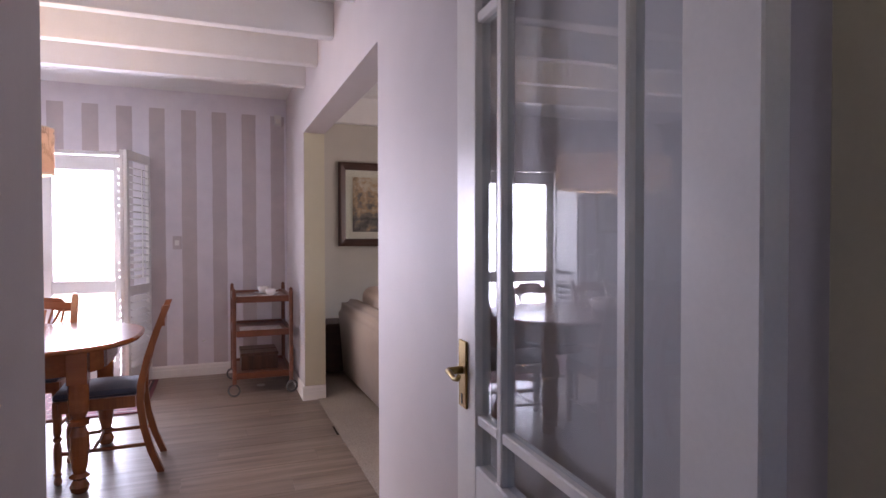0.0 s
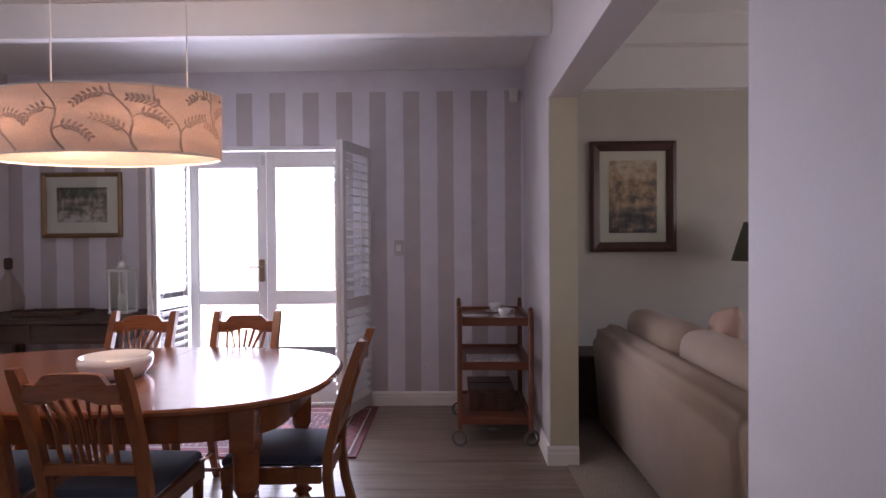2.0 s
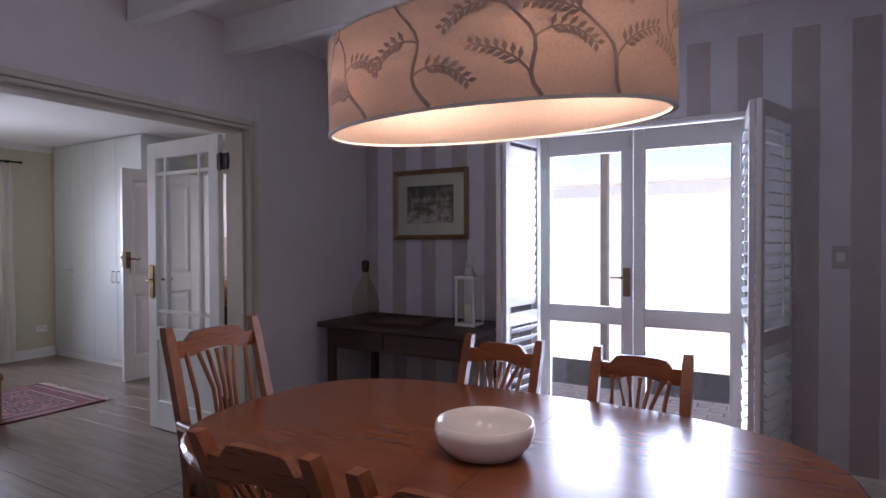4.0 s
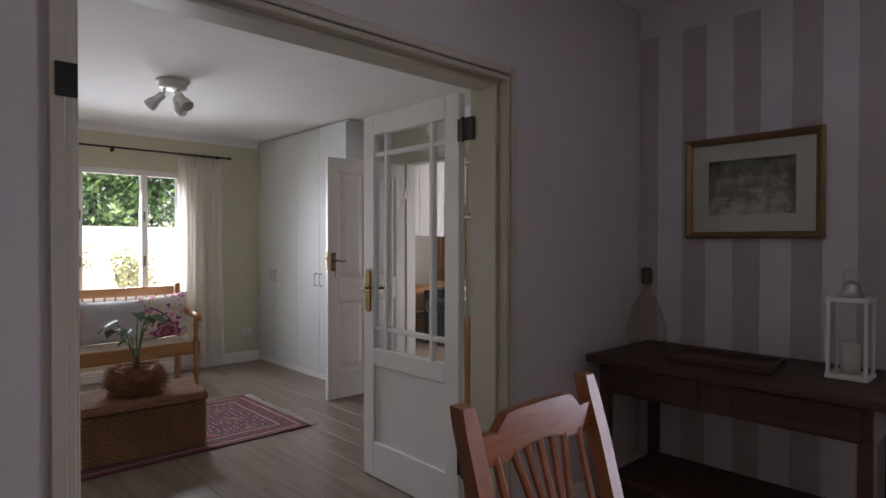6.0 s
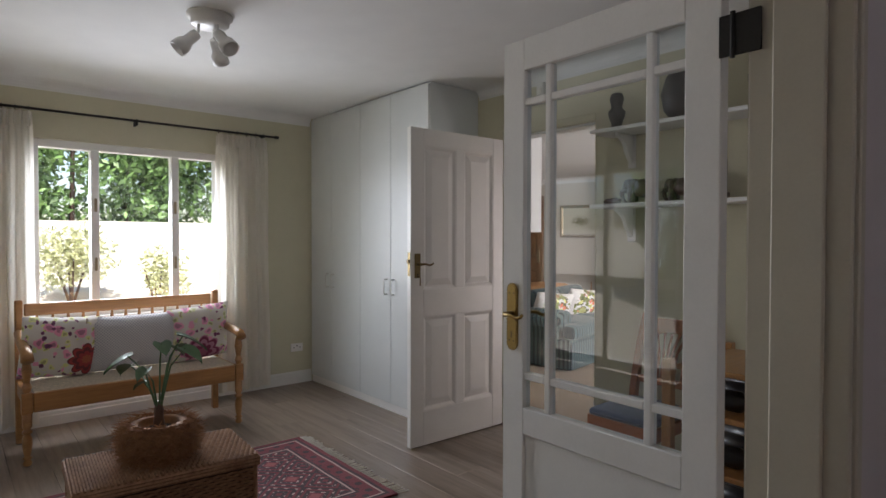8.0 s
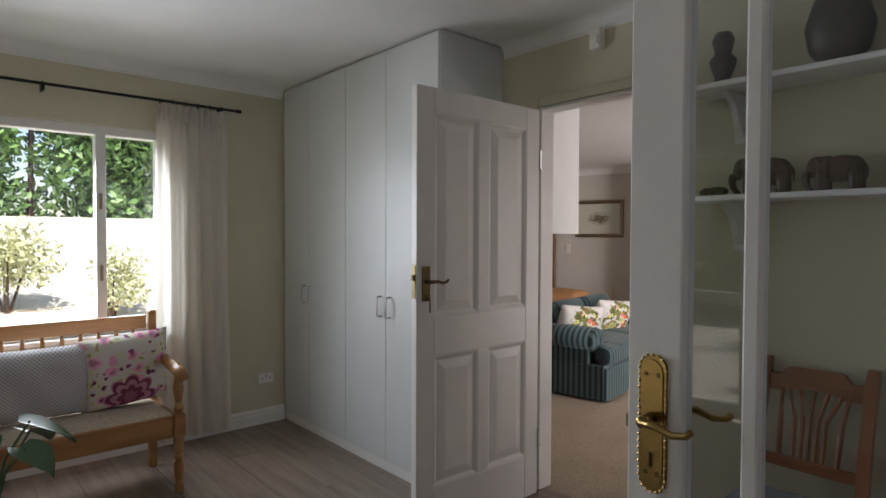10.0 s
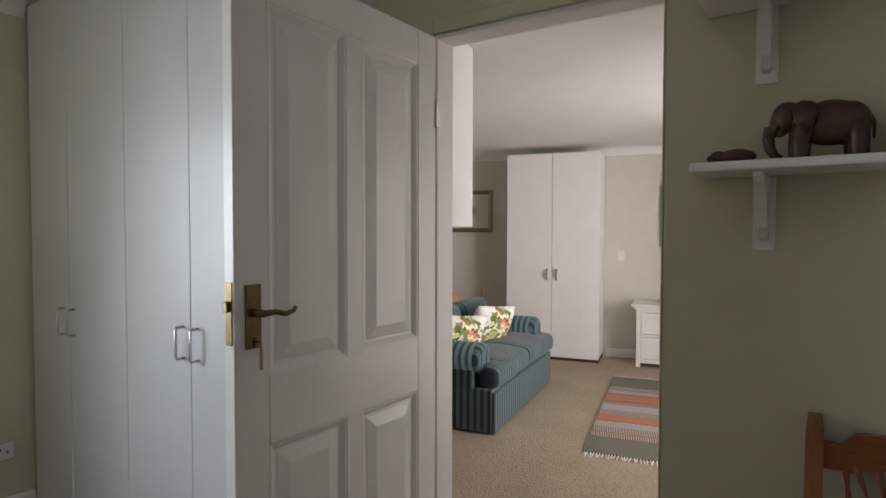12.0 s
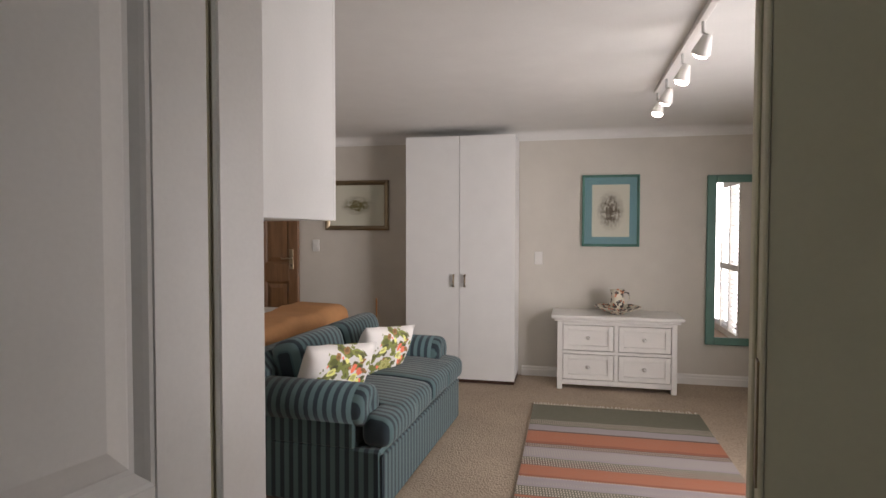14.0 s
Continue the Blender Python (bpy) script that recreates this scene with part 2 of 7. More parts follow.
def oriental(name, half_x, half_y):
    """Red rug with dark borders and a lattice of lozenges."""
    m, nt, b = nodes_of(name)
    vec = coords(nt)
    x, y, z = split(nt, vec)
    ax, ay = calc(nt, "ABSOLUTE", x), calc(nt, "ABSOLUTE", y)
    edge = calc(nt, "MINIMUM", calc(nt, "SUBTRACT", half_x, ax), calc(nt, "SUBTRACT", half_y, ay))
    p = 0.27
    u = calc(nt, "ABSOLUTE", calc(nt, "SUBTRACT", calc(nt, "FRACT", calc(nt, "DIVIDE", calc(nt, "ADD", x, 9.0), p)), 0.5))
    w = calc(nt, "ABSOLUTE", calc(nt, "SUBTRACT", calc(nt, "FRACT", calc(nt, "DIVIDE", calc(nt, "ADD", y, 9.0), p)), 0.5))
    d = calc(nt, "ADD", u, w)
    rings = calc(nt, "FRACT", calc(nt, "MULTIPLY", d, 5.0))
    st = calc(nt, "MULTIPLY", calc(nt, "GREATER_THAN", calc(nt, "SINE", calc(nt, "MULTIPLY", x, 150)), 0.0), calc(nt, "GREATER_THAN", calc(nt, "SINE", calc(nt, "MULTIPLY", y, 150)), -0.2))
    red, dark, pale, rose = (0.16, 0.012, 0.022), (0.022, 0.008, 0.014), (0.48, 0.34, 0.30), (0.32, 0.07, 0.07)
    fieldc = mix(nt, calc(nt, "GREATER_THAN", rings, 0.62), dark, red)
    fieldc = mix(nt, calc(nt, "MULTIPLY", calc(nt, "LESS_THAN", rings, 0.30), st), fieldc, pale)
    fieldc = mix(nt, calc(nt, "LESS_THAN", d, 0.14), fieldc, rose)
    dots = calc(nt, "GREATER_THAN", calc(nt, "MULTIPLY", calc(nt, "SINE", calc(nt, "MULTIPLY", x, 62)), calc(nt, "SINE", calc(nt, "MULTIPLY", y, 62))), 0.35)
    border = mix(nt, dots, red, dark)
    band = ramp(nt, edge, [(0.0, red), (0.025, dark), (0.045, pale), (0.055, red), (0.14, dark), (0.155, pale), (0.165, dark)], "CONSTANT")
    col = mix(nt, calc(nt, "GREATER_THAN", edge, 0.175), mix(nt, calc(nt, "MULTIPLY", calc(nt, "GREATER_THAN", edge, 0.06), calc(nt, "LESS_THAN", edge, 0.135)), band, border), fieldc)
    worn = noise_tex(nt, vec, 5.0, 4)
    col = mix(nt, calc(nt, "MULTIPLY", worn, 0.22), col, (0.16, 0.05, 0.05))
    nt.links.new(col, b.inputs["Base Color"])
    b.inputs["Roughness"].default_value, b.inputs["Sheen Weight"].default_value = 0.95, 0.15
    bump(nt, b, noise_tex(nt, vec, 260, 2), 0.3, 0.004)
    return m


def dhurrie():
    """Flat-woven striped rug: stripes follow the local y axis."""
    m, nt, b = nodes_of("striped_flat_weave")
    vec = coords(nt)
    x, y, z = split(nt, vec)
    green, cream, rust, brown, lil = (0.135, 0.14, 0.098), (0.56, 0.50, 0.42), (0.46, 0.16, 0.085), (0.15, 0.095, 0.075), (0.37, 0.335, 0.36)
    f = calc(nt, "MULTIPLY", calc(nt, "ADD", y, 1.0), 0.5)
    dusk = (0.33, 0.10, 0.055)
    col = ramp(nt, f, [(0.0, green), (0.15, brown), (0.195, rust), (0.205, green), (0.258, lil), (0.318, dusk), (0.335, rust), (0.40, brown), (0.435, green), (0.46, lil), (0.545, brown), (0.578, dusk), (0.596, rust), (0.69, brown), (0.70, lil), (0.755, green)], "CONSTANT")
    rows = ramp(nt, f, [(0.0, 0.0), (0.153, 1.0), (0.193, 0.0), (0.208, 1.0), (0.255, 0.0), (0.272, 0.4), (0.29, 0.0), (0.312, 1.0), (0.322, 0.0), (0.402, 1.0), (0.458, 0.0), (0.475, 0.6), (0.535, 0.0), (0.547, 1.0), (0.572, 0.0), (0.762, 1.0), (0.815, 0.0)], "CONSTANT")
    tick = calc(nt, "GREATER_THAN", calc(nt, "SINE", calc(nt, "ADD", calc(nt, "MULTIPLY", x, 420), calc(nt, "MULTIPLY", calc(nt, "FLOOR", calc(nt, "MULTIPLY", y, 38)), 1.3))), 0.0)
    gap = calc(nt, "LESS_THAN", calc(nt, "FRACT", calc(nt, "MULTIPLY", y, 38)), 0.7)
    col = mix(nt, calc(nt, "MULTIPLY", rows, calc(nt, "MULTIPLY", tick, gap)), col, cream)
    col = mix(nt, calc(nt, "MULTIPLY", noise_tex(nt, vec, 40, 3), 0.3), col, (0.3, 0.25, 0.2))
    nt.links.new(col, b.inputs["Base Color"])
    b.inputs["Roughness"].default_value = 0.95
    bump(nt, b, calc(nt, "SINE", calc(nt, "MULTIPLY", y, 900)), 0.25, 0.003)
    return m


def sofa_stripe(name, axis, period=0.05):
    m, nt, b = nodes_of(name)
    vec = coords(nt)
    c = split(nt, vec)[axis]
    f = calc(nt, "FRACT", calc(nt, "DIVIDE", calc(nt, "ADD", c, 7.0), period))
    teal, navy, pale = (0.055, 0.105, 0.112), (0.010, 0.020, 0.030), (0.085, 0.145, 0.15)
    col = ramp(nt, f, [(0.0, navy), (0.44, teal), (0.48, pale), (0.94, teal)], "CONSTANT")
    nt.links.new(mix(nt, calc(nt, "MULTIPLY", noise_tex(nt, vec, 300, 2), 0.2), col, teal), b.inputs["Base Color"])
    b.inputs["Roughness"].default_value, b.inputs["Sheen Weight"].default_value = 0.9, 0.2
    bump(nt, b, noise_tex(nt, vec, 350, 2), 0.25, 0.003)
    return m


STRIPE_X, STRIPE_Y = sofa_stripe("teal_stripe_x", 0), sofa_stripe("teal_stripe_y", 1)


def floral(name, ground, blots, scale=9.0, seed=0.0, size=0.42):
    """Printed cloth with scattered soft-edged blooms and leaves."""
    m, nt, b = nodes_of(name)
    vec = coords(nt)
    col = ground
    for i, (c, k, thr) in enumerate(blots):
        add = nt.nodes.new("ShaderNodeVectorMath")
        nt.links.new(vec, add.inputs[0])
        add.inputs[1].default_value = (seed + i * 1.37, seed * 0.7 - i, i * 2.1)
        wob = nt.nodes.new("ShaderNodeVectorMath")
        wob.operation = "MULTIPLY_ADD"
        nz = nt.nodes.new("ShaderNodeTexNoise")
        nz.inputs["Scale"].default_value = 22
        nt.links.new(vec, nz.inputs["Vector"])
        nt.links.new(nz.outputs["Color"], wob.inputs[0])
        wob.inputs[1].default_value = (0.07, 0.07, 0.07)
        nt.links.new(add.outputs[0], wob.inputs[2])
        v = nt.nodes.new("ShaderNodeTexVoronoi")
        v.inputs["Scale"].default_value = scale * k
        nt.links.new(wob.outputs[0], v.inputs["Vector"])
        hit = calc(nt, "LESS_THAN", v.outputs["Distance"], thr)
        tone = mix(nt, calc(nt, "GREATER_THAN", v.outputs["Distance"], thr * 0.62), c, shade_of(c, 1.7))
        col = mix(nt, hit, col, tone)
    nt.links.new(mix(nt, calc(nt, "MULTIPLY", noise_tex(nt, vec, 260, 2), 0.15), col, (0.6, 0.57, 0.52)), b.inputs["Base Color"])
    b.inputs["Roughness"].default_value = 0.9
    bump(nt, b, noise_tex(nt, vec, 300, 2), 0.2, 0.003)
    return m


def bouquet(name, ground, centre, size, layers, bloom=None, seed=0.0):
    """White cloth printed with a cluster of blooms and leaves that thins out towards the edges.
    layers: colour, cell scale, threshold, reach; bloom: x, z, radius, three colours."""
    m, nt, b = nodes_of(name)
    vec = coords(nt)
    nz = nt.nodes.new("ShaderNodeTexNoise")
    nz.inputs["Scale"].default_value = 16
    nt.links.new(vec, nz.inputs["Vector"])
    col = ground
    for i, (c, k, thr, reach) in enumerate(layers):
        wob = nt.nodes.new("ShaderNodeVectorMath")
        wob.operation = "MULTIPLY_ADD"
        nt.links.new(nz.outputs["Color"], wob.inputs[0])
        wob.inputs[1].default_value = (0.06, 0.06, 0.06)
        add = nt.nodes.new("ShaderNodeVectorMath")
        nt.links.new(vec, add.inputs[0])
        add.inputs[1].default_value = (seed + i * 1.37, seed * 0.7 - i, i * 2.1)
        nt.links.new(add.outputs[0], wob.inputs[2])
        v = nt.nodes.new("ShaderNodeTexVoronoi")
        v.inputs["Scale"].default_value = k
        nt.links.new(wob.outputs[0], v.inputs["Vector"])
        x, y, z = split(nt, wob.outputs[0])
        dx = calc(nt, "DIVIDE", calc(nt, "SUBTRACT", x, seed + i * 1.37 + centre[0] + 0.03), size[0] * reach)
        dz = calc(nt, "DIVIDE", calc(nt, "SUBTRACT", z, i * 2.1 + centre[1] + 0.03), size[1] * reach)
        inside = calc(nt, "LESS_THAN", calc(nt, "ADD", calc(nt, "MULTIPLY", dx, dx), calc(nt, "MULTIPLY", dz, dz)), 1.0)
        hit = calc(nt, "MULTIPLY", calc(nt, "LESS_THAN", v.outputs["Distance"], thr), inside)
        tone = mix(nt, calc(nt, "GREATER_THAN", v.outputs["Distance"], thr * 0.6), c, shade_of(c, 1.8))
        col = mix(nt, hit, col, tone)
    if bloom:
        x, y, z = split(nt, vec)
        dx, dz = calc(nt, "SUBTRACT", x, bloom[0]), calc(nt, "SUBTRACT", z, bloom[1])
        r = calc(nt, "SQRT", calc(nt, "ADD", calc(nt, "MULTIPLY", dx, dx), calc(nt, "MULTIPLY", dz, dz)))
        petal = calc(nt, "ADD", calc(nt, "MULTIPLY", calc(nt, "ABSOLUTE", calc(nt, "COSINE", calc(nt, "MULTIPLY", calc(nt, "ARCTAN2", dz, dx), 4.0))), 0.3), 0.7)
        q = calc(nt, "DIVIDE", r, calc(nt, "MULTIPLY", petal, bloom[2]))
        flower = ramp(nt, q, [(0.0, bloom[3]), (0.28, bloom[4]), (0.52, bloom[5]), (0.75, bloom[4]), (0.92, bloom[5])], "CONSTANT")
        col = mix(nt, calc(nt, "LESS_THAN", q, 1.0), col, flower)
    nt.links.new(mix(nt, calc(nt, "MULTIPLY", noise_tex(nt, vec, 260, 2), 0.12), col, (0.6, 0.57, 0.52)), b.inputs["Base Color"])
    b.inputs["Roughness"].default_value = 0.9
    bump(nt, b, noise_tex(nt, vec, 300, 2), 0.2, 0.003)
    return m


FLORAL_PINK = bouquet("pink_floral_print", (0.74, 0.69, 0.63), (0.0, 0.2), (0.30, 0.30), [((0.40, 0.40, 0.22), 19, 0.34, 1.2), ((0.50, 0.22, 0.32), 11, 0.33, 1.0), ((0.15, 0.03, 0.09), 17, 0.24, 1.0)], (0.02, 0.06, 0.135, (0.40, 0.10, 0.18), (0.24, 0.015, 0.08), (0.55, 0.24, 0.34)))
FLORAL_RED = bouquet("red_floral_print", (0.74, 0.69, 0.63), (0.0, 0.2), (0.30, 0.30), [((0.42, 0.42, 0.18), 19, 0.34, 1.2), ((0.50, 0.20, 0.30), 11, 0.33, 1.0), ((0.12, 0.03, 0.08), 17, 0.24, 1.0)], (0.14, 0.11, 0.11, (0.45, 0.10, 0.04), (0.40, 0.03, 0.03), (0.15, 0.01, 0.02)), 3.3)
FLORAL_GREEN = bouquet("green_and_coral_floral_print", (0.80, 0.78, 0.75), (0.02, 0.16), (0.15, 0.16), [((0.13, 0.15, 0.03), 15, 0.50, 1.15), ((0.07, 0.075, 0.02), 20, 0.36, 1.05), ((0.20, 0.10, 0.03), 14, 0.30, 1.0), ((0.55, 0.13, 0.07), 9, 0.30, 0.9), ((0.50, 0.50, 0.16), 9, 0.24, 0.8)], (-0.02, 0.08, 0.05, (0.30, 0.32, 0.07), (0.55, 0.52, 0.18), (0.42, 0.44, 0.12)), 1.1)


def dotted():
    m, nt, b = nodes_of("grey_spotted_cloth")
    vec = coords(nt)
    x, y, z = split(nt, vec)
    d = calc(nt, "MULTIPLY", calc(nt, "SINE", calc(nt, "MULTIPLY", x, 330)), calc(nt, "SINE", calc(nt, "MULTIPLY", z, 330)))
    nt.links.new(mix(nt, calc(nt, "GREATER_THAN", d, 0.25), (0.66, 0.64, 0.63), (0.38, 0.38, 0.43)), b.inputs["Base Color"])
    b.inputs["Roughness"].default_value = 0.9
    bump(nt, b, noise_tex(nt, vec, 300, 2), 0.2, 0.003)
    return m


DOTTED = dotted()


def wicker():
    m, nt, b = nodes_of("brown_wicker")
    vec = coords(nt)
    f = calc(nt, "ADD", calc(nt, "MULTIPLY", noise_tex(nt, vec, 60, 3), 0.5), calc(nt, "MULTIPLY", noise_tex(nt, vec, 6, 3), 0.5))
    nt.links.new(ramp(nt, f, [(0.3, (0.18, 0.085, 0.042)), (0.7, (0.44, 0.245, 0.135))]), b.inputs["Base Color"])
    b.inputs["Roughness"].default_value = 0.6
    return m


WICKER = wicker()


def painting(name, stops, scale, stretch=(1, 1, 1), lift=0.0):
    """Loose painted patches."""
    m, nt, b = nodes_of(name)
    vec = coords(nt, "Generated", stretch)
    n = calc(nt, "ADD", noise_tex(nt, vec, scale, 6, 0.65), calc(nt, "MULTIPLY", calc(nt, "SUBTRACT", split(nt, vec)[2], 0.5 * stretch[2]), lift))
    nt.links.new(ramp(nt, n, stops), b.inputs["Base Color"])
    b.inputs["Roughness"].default_value = 0.5
    return m


ART_STREET = painting("watercolour_street", [(0.30, (0.03, 0.035, 0.03)), (0.44, (0.12, 0.13, 0.08)), (0.52, (0.30, 0.24, 0.18)), (0.60, (0.55, 0.46, 0.38)), (0.70, (0.62, 0.60, 0.60))], 4.2, (1.3, 1, 1), -0.22)
ART_SEPIA = painting("sepia_print", [(0.34, (0.09, 0.075, 0.075)), (0.44, (0.22, 0.18, 0.16)), (0.54, (0.52, 0.33, 0.19)), (0.68, (0.70, 0.60, 0.48))], 4.5, (0.8, 1, 1.5), 0.18)



def sketch(name, ink, paper, scale=7.0, size=0.46):
    """A loose drawing, dense in the middle of the sheet and fading to bare paper."""
    m, nt, b = nodes_of(name)
    vec = coords(nt, "Generated")
    x, y, z = split(nt, vec)
    dx, dz = calc(nt, "SUBTRACT", x, 0.5), calc(nt, "SUBTRACT", z, 0.5)
    r = calc(nt, "SQRT", calc(nt, "ADD", calc(nt, "MULTIPLY", dx, dx), calc(nt, "MULTIPLY", dz, dz)))
    mask = calc(nt, "MAXIMUM", calc(nt, "SUBTRACT", 1.0, calc(nt, "DIVIDE", r, size)), 0.0)
    n = noise_tex(nt, vec, scale, 6, 0.7)
    f = calc(nt, "MINIMUM", calc(nt, "MULTIPLY", mask, calc(nt, "MULTIPLY", calc(nt, "MAXIMUM", calc(nt, "SUBTRACT", n, 0.36), 0.0), 9.0)), 1.0)
    nt.links.new(mix(nt, f, paper, ink), b.inputs["Base Color"])
    b.inputs["Roughness"].default_value = 0.6
    return m


ART_LION = sketch("brown_wildlife_sketch", (0.11, 0.075, 0.05), (0.74, 0.69, 0.60), 11.0, 0.44)
ART_FLOWER = sketch("flower_sketch", (0.15, 0.12, 0.03), (0.74, 0.69, 0.60), 6.0, 0.46)


def backlit(name, color, part_through):
    """Thin cloth that lets some of the daylight through."""
    m, nt, b = nodes_of(name)
    vec = coords(nt)
    col = ramp(nt, noise_tex(nt, vec, 220, 3), [(0.3, shade_of(color, 0.94)), (0.7, color)])
    nt.links.new(col, b.inputs["Base Color"])
    b.inputs["Roughness"].default_value = 0.9
    tl, mx = nt.nodes.new("ShaderNodeBsdfTranslucent"), nt.nodes.new("ShaderNodeMixShader")
    nt.links.new(col, tl.inputs[0])
    mx.inputs[0].default_value = part_through
    nt.links.new(b.outputs[0], mx.inputs[1])
    nt.links.new(tl.outputs[0], mx.inputs[2])
    nt.links.new(mx.outputs[0], nt.nodes["Material Output"].inputs[0])
    return m


CURTAIN = backlit("off_white_curtain_cloth", (0.86, 0.82, 0.75), 0.5)


def shade_cloth():
    """Lampshade cloth, lit through."""
    m, nt, b = nodes_of("cream_shade_cloth")
    out = nt.nodes["Material Output"]
    vec = coords(nt)
    col = ramp(nt, noise_tex(nt, vec, 180, 3), [(0.3, (0.70, 0.575, 0.49)), (0.7, (0.78, 0.65, 0.565))])
    nt.links.new(col, b.inputs["Base Color"])
    b.inputs["Roughness"].default_value = 0.9
    tl, mx = nt.nodes.new("ShaderNodeBsdfTranslucent"), nt.nodes.new("ShaderNodeMixShader")
    nt.links.new(col, tl.inputs[0])
    mx.inputs[0].default_value = 0.35
    nt.links.new(b.outputs[0], mx.inputs[1])
    nt.links.new(tl.outputs[0], mx.inputs[2])
    nt.links.new(mx.outputs[0], out.inputs[0])
    return m


SHADE = shade_cloth()
SPRIG = plain("brown_embroidery", (0.57, 0.44, 0.35), 0.9, var=0.15)


def foliage(name, dark, light):
    m, nt, b = nodes_of(name)
    geo = nt.nodes.new("ShaderNodeNewGeometry")
    nt.links.new(ramp(nt, geo.outputs["Random Per Island"], [(0.0, dark), (0.6, light), (1.0, shade_of(light, 1.5))]), b.inputs["Base Color"])
    b.inputs["Roughness"].default_value = 0.5
    return m


HEDGE = foliage("hedge_leaves", (0.05, 0.10, 0.03), (0.15, 0.27, 0.08))
BUSH = foliage("shrub_leaves", (0.34, 0.37, 0.16), (0.62, 0.63, 0.38))
BLOOM = foliage("yellow_blooms", (0.6, 0.5, 0.03), (0.8, 0.7, 0.05))
LAWN = plain("pale_dry_gravel", (0.60, 0.57, 0.50), 0.95, var=0.15, scale=2.0, grain=40, relief=0.4)
PAVER = plain("grey_pink_brick_paver", (0.36, 0.30, 0.27), 0.9, var=0.25, scale=9)


# ---- mesh helpers ----
def mesh_object(name, bm, mats, smooth=False):
    me = bpy.data.meshes.new(name)
    bmesh.ops.recalc_face_normals(bm, faces=bm.faces[:])
    if smooth:
        for f in bm.faces:
            f.smooth = True
    bm.to_mesh(me)
    bm.free()
    for m in (mats if isinstance(mats, (list, tuple)) else [mats]):
        me.materials.append(m)
    return new(name, me)


def part(name, bm, material, parent, label="", smooth=False):
    """One mesh under a thing or under a part."""
    ob = mesh_object(name, bm, material, smooth)
    ob.parent = parent
    return tagged(ob, label)


def thing(name, x, y, z, rz=0.0, label="", category="", group="", kind=""):
    e = new(name)
    e.matrix_world = pose(x, y, z, 0, 0, rz)
    e.empty_display_size = 0.1
    return tagged(e, label, category, group, kind)


def setting(name, bm, material, label="", category="wall", smooth=False):
    return tagged(mesh_object(name, bm, material, smooth), label, category, "", "structure")


def box(bm, x0, x1, y0, y1, z0, z1, bevel=0.0, m=None, seg=1):
    r = bmesh.ops.create_cube(bm, size=1.0)
    vs = r["verts"]
    bmesh.ops.scale(bm, vec=(x1 - x0, y1 - y0, z1 - z0), verts=vs)
    bmesh.ops.translate(bm, vec=((x0 + x1) / 2, (y0 + y1) / 2, (z0 + z1) / 2), verts=vs)
    if bevel:
        es = list({e for v in vs for e in v.link_edges})
        out = bmesh.ops.bevel(bm, geom=es, offset=bevel, segments=seg, profile=0.5, affect="EDGES")
        vs = list({v for f in out["faces"] for v in f.verts} | {v for v in vs if v.is_valid})
    if m is not None:
        bmesh.ops.transform(bm, matrix=m, verts=vs)
    return vs


def B(*a, **k):
    bm = bmesh.new()
    box(bm, *a, **k)
    return bm


def prism(bm, pts, axis, a, b):
    """A closed outline of (p, q) pairs, pushed along an axis from a to b."""
    def at(p, q, w):
        return {"x": (w, p, q), "y": (p, w, q), "z": (p, q, w)}[axis]
    lo, hi = [bm.verts.new(at(p, q, a)) for p, q in pts], [bm.verts.new(at(p, q, b)) for p, q in pts]
    n = len(pts)
    bm.faces.new(lo)
    bm.faces.new(hi[::-1])
    for i in range(n):
        bm.faces.new((lo[i], lo[(i + 1) % n], hi[(i + 1) % n], hi[i]))
    return lo + hi


def lathe(bm, profile, c=(0, 0, 0), seg=16, sx=1.0, sy=1.0):
    """A turned shape from (radius, height) pairs."""
    rings = []
    for r, h in profile:
        rings.append([bm.verts.new((c[0] + sx * r * math.cos(2 * math.pi * i / seg), c[1] + sy * r * math.sin(2 * math.pi * i / seg), c[2] + h)) for i in range(seg)])
    for a, b in zip(rings, rings[1:]):
        for i in range(seg):
            bm.faces.new((a[i], a[(i + 1) % seg], b[(i + 1) % seg], b[i]))
    if profile[0][0] > 1e-4:
        bm.faces.new(rings[0][::-1])
    if profile[-1][0] > 1e-4:
        bm.faces.new(rings[-1])
    return [v for r in rings for v in r]


def tube(bm, pts, r, seg=8, r1=None):
    """A round bar along points, its radius running from r to r1."""
    pts = [Vector(p) for p in pts]
    rings, n = [], len(pts)
    for k, p in enumerate(pts):
        d = (pts[min(k + 1, n - 1)] - pts[max(k - 1, 0)]).normalized()
        side = d.cross(Vector((0, 0, 1)) if abs(d.z) < 0.9 else Vector((1, 0, 0))).normalized()
        up = side.cross(d)
        rr = r if r1 is None else r + (r1 - r) * k / max(1, n - 1)
        rings.append([bm.verts.new(p + rr * (math.cos(2 * math.pi * i / seg) * side + math.sin(2 * math.pi * i / seg) * up)) for i in range(seg)])
    for a, b in zip(rings, rings[1:]):
        for i in range(seg):
            bm.faces.new((a[i], a[(i + 1) % seg], b[(i + 1) % seg], b[i]))
    bm.faces.new(rings[0][::-1])
    bm.faces.new(rings[-1])


def T(*a, **k):
    bm = bmesh.new()
    tube(bm, *a, **k)
    return bm


def L(*a, **k):
    bm = bmesh.new()
    lathe(bm, *a, **k)
    return bm


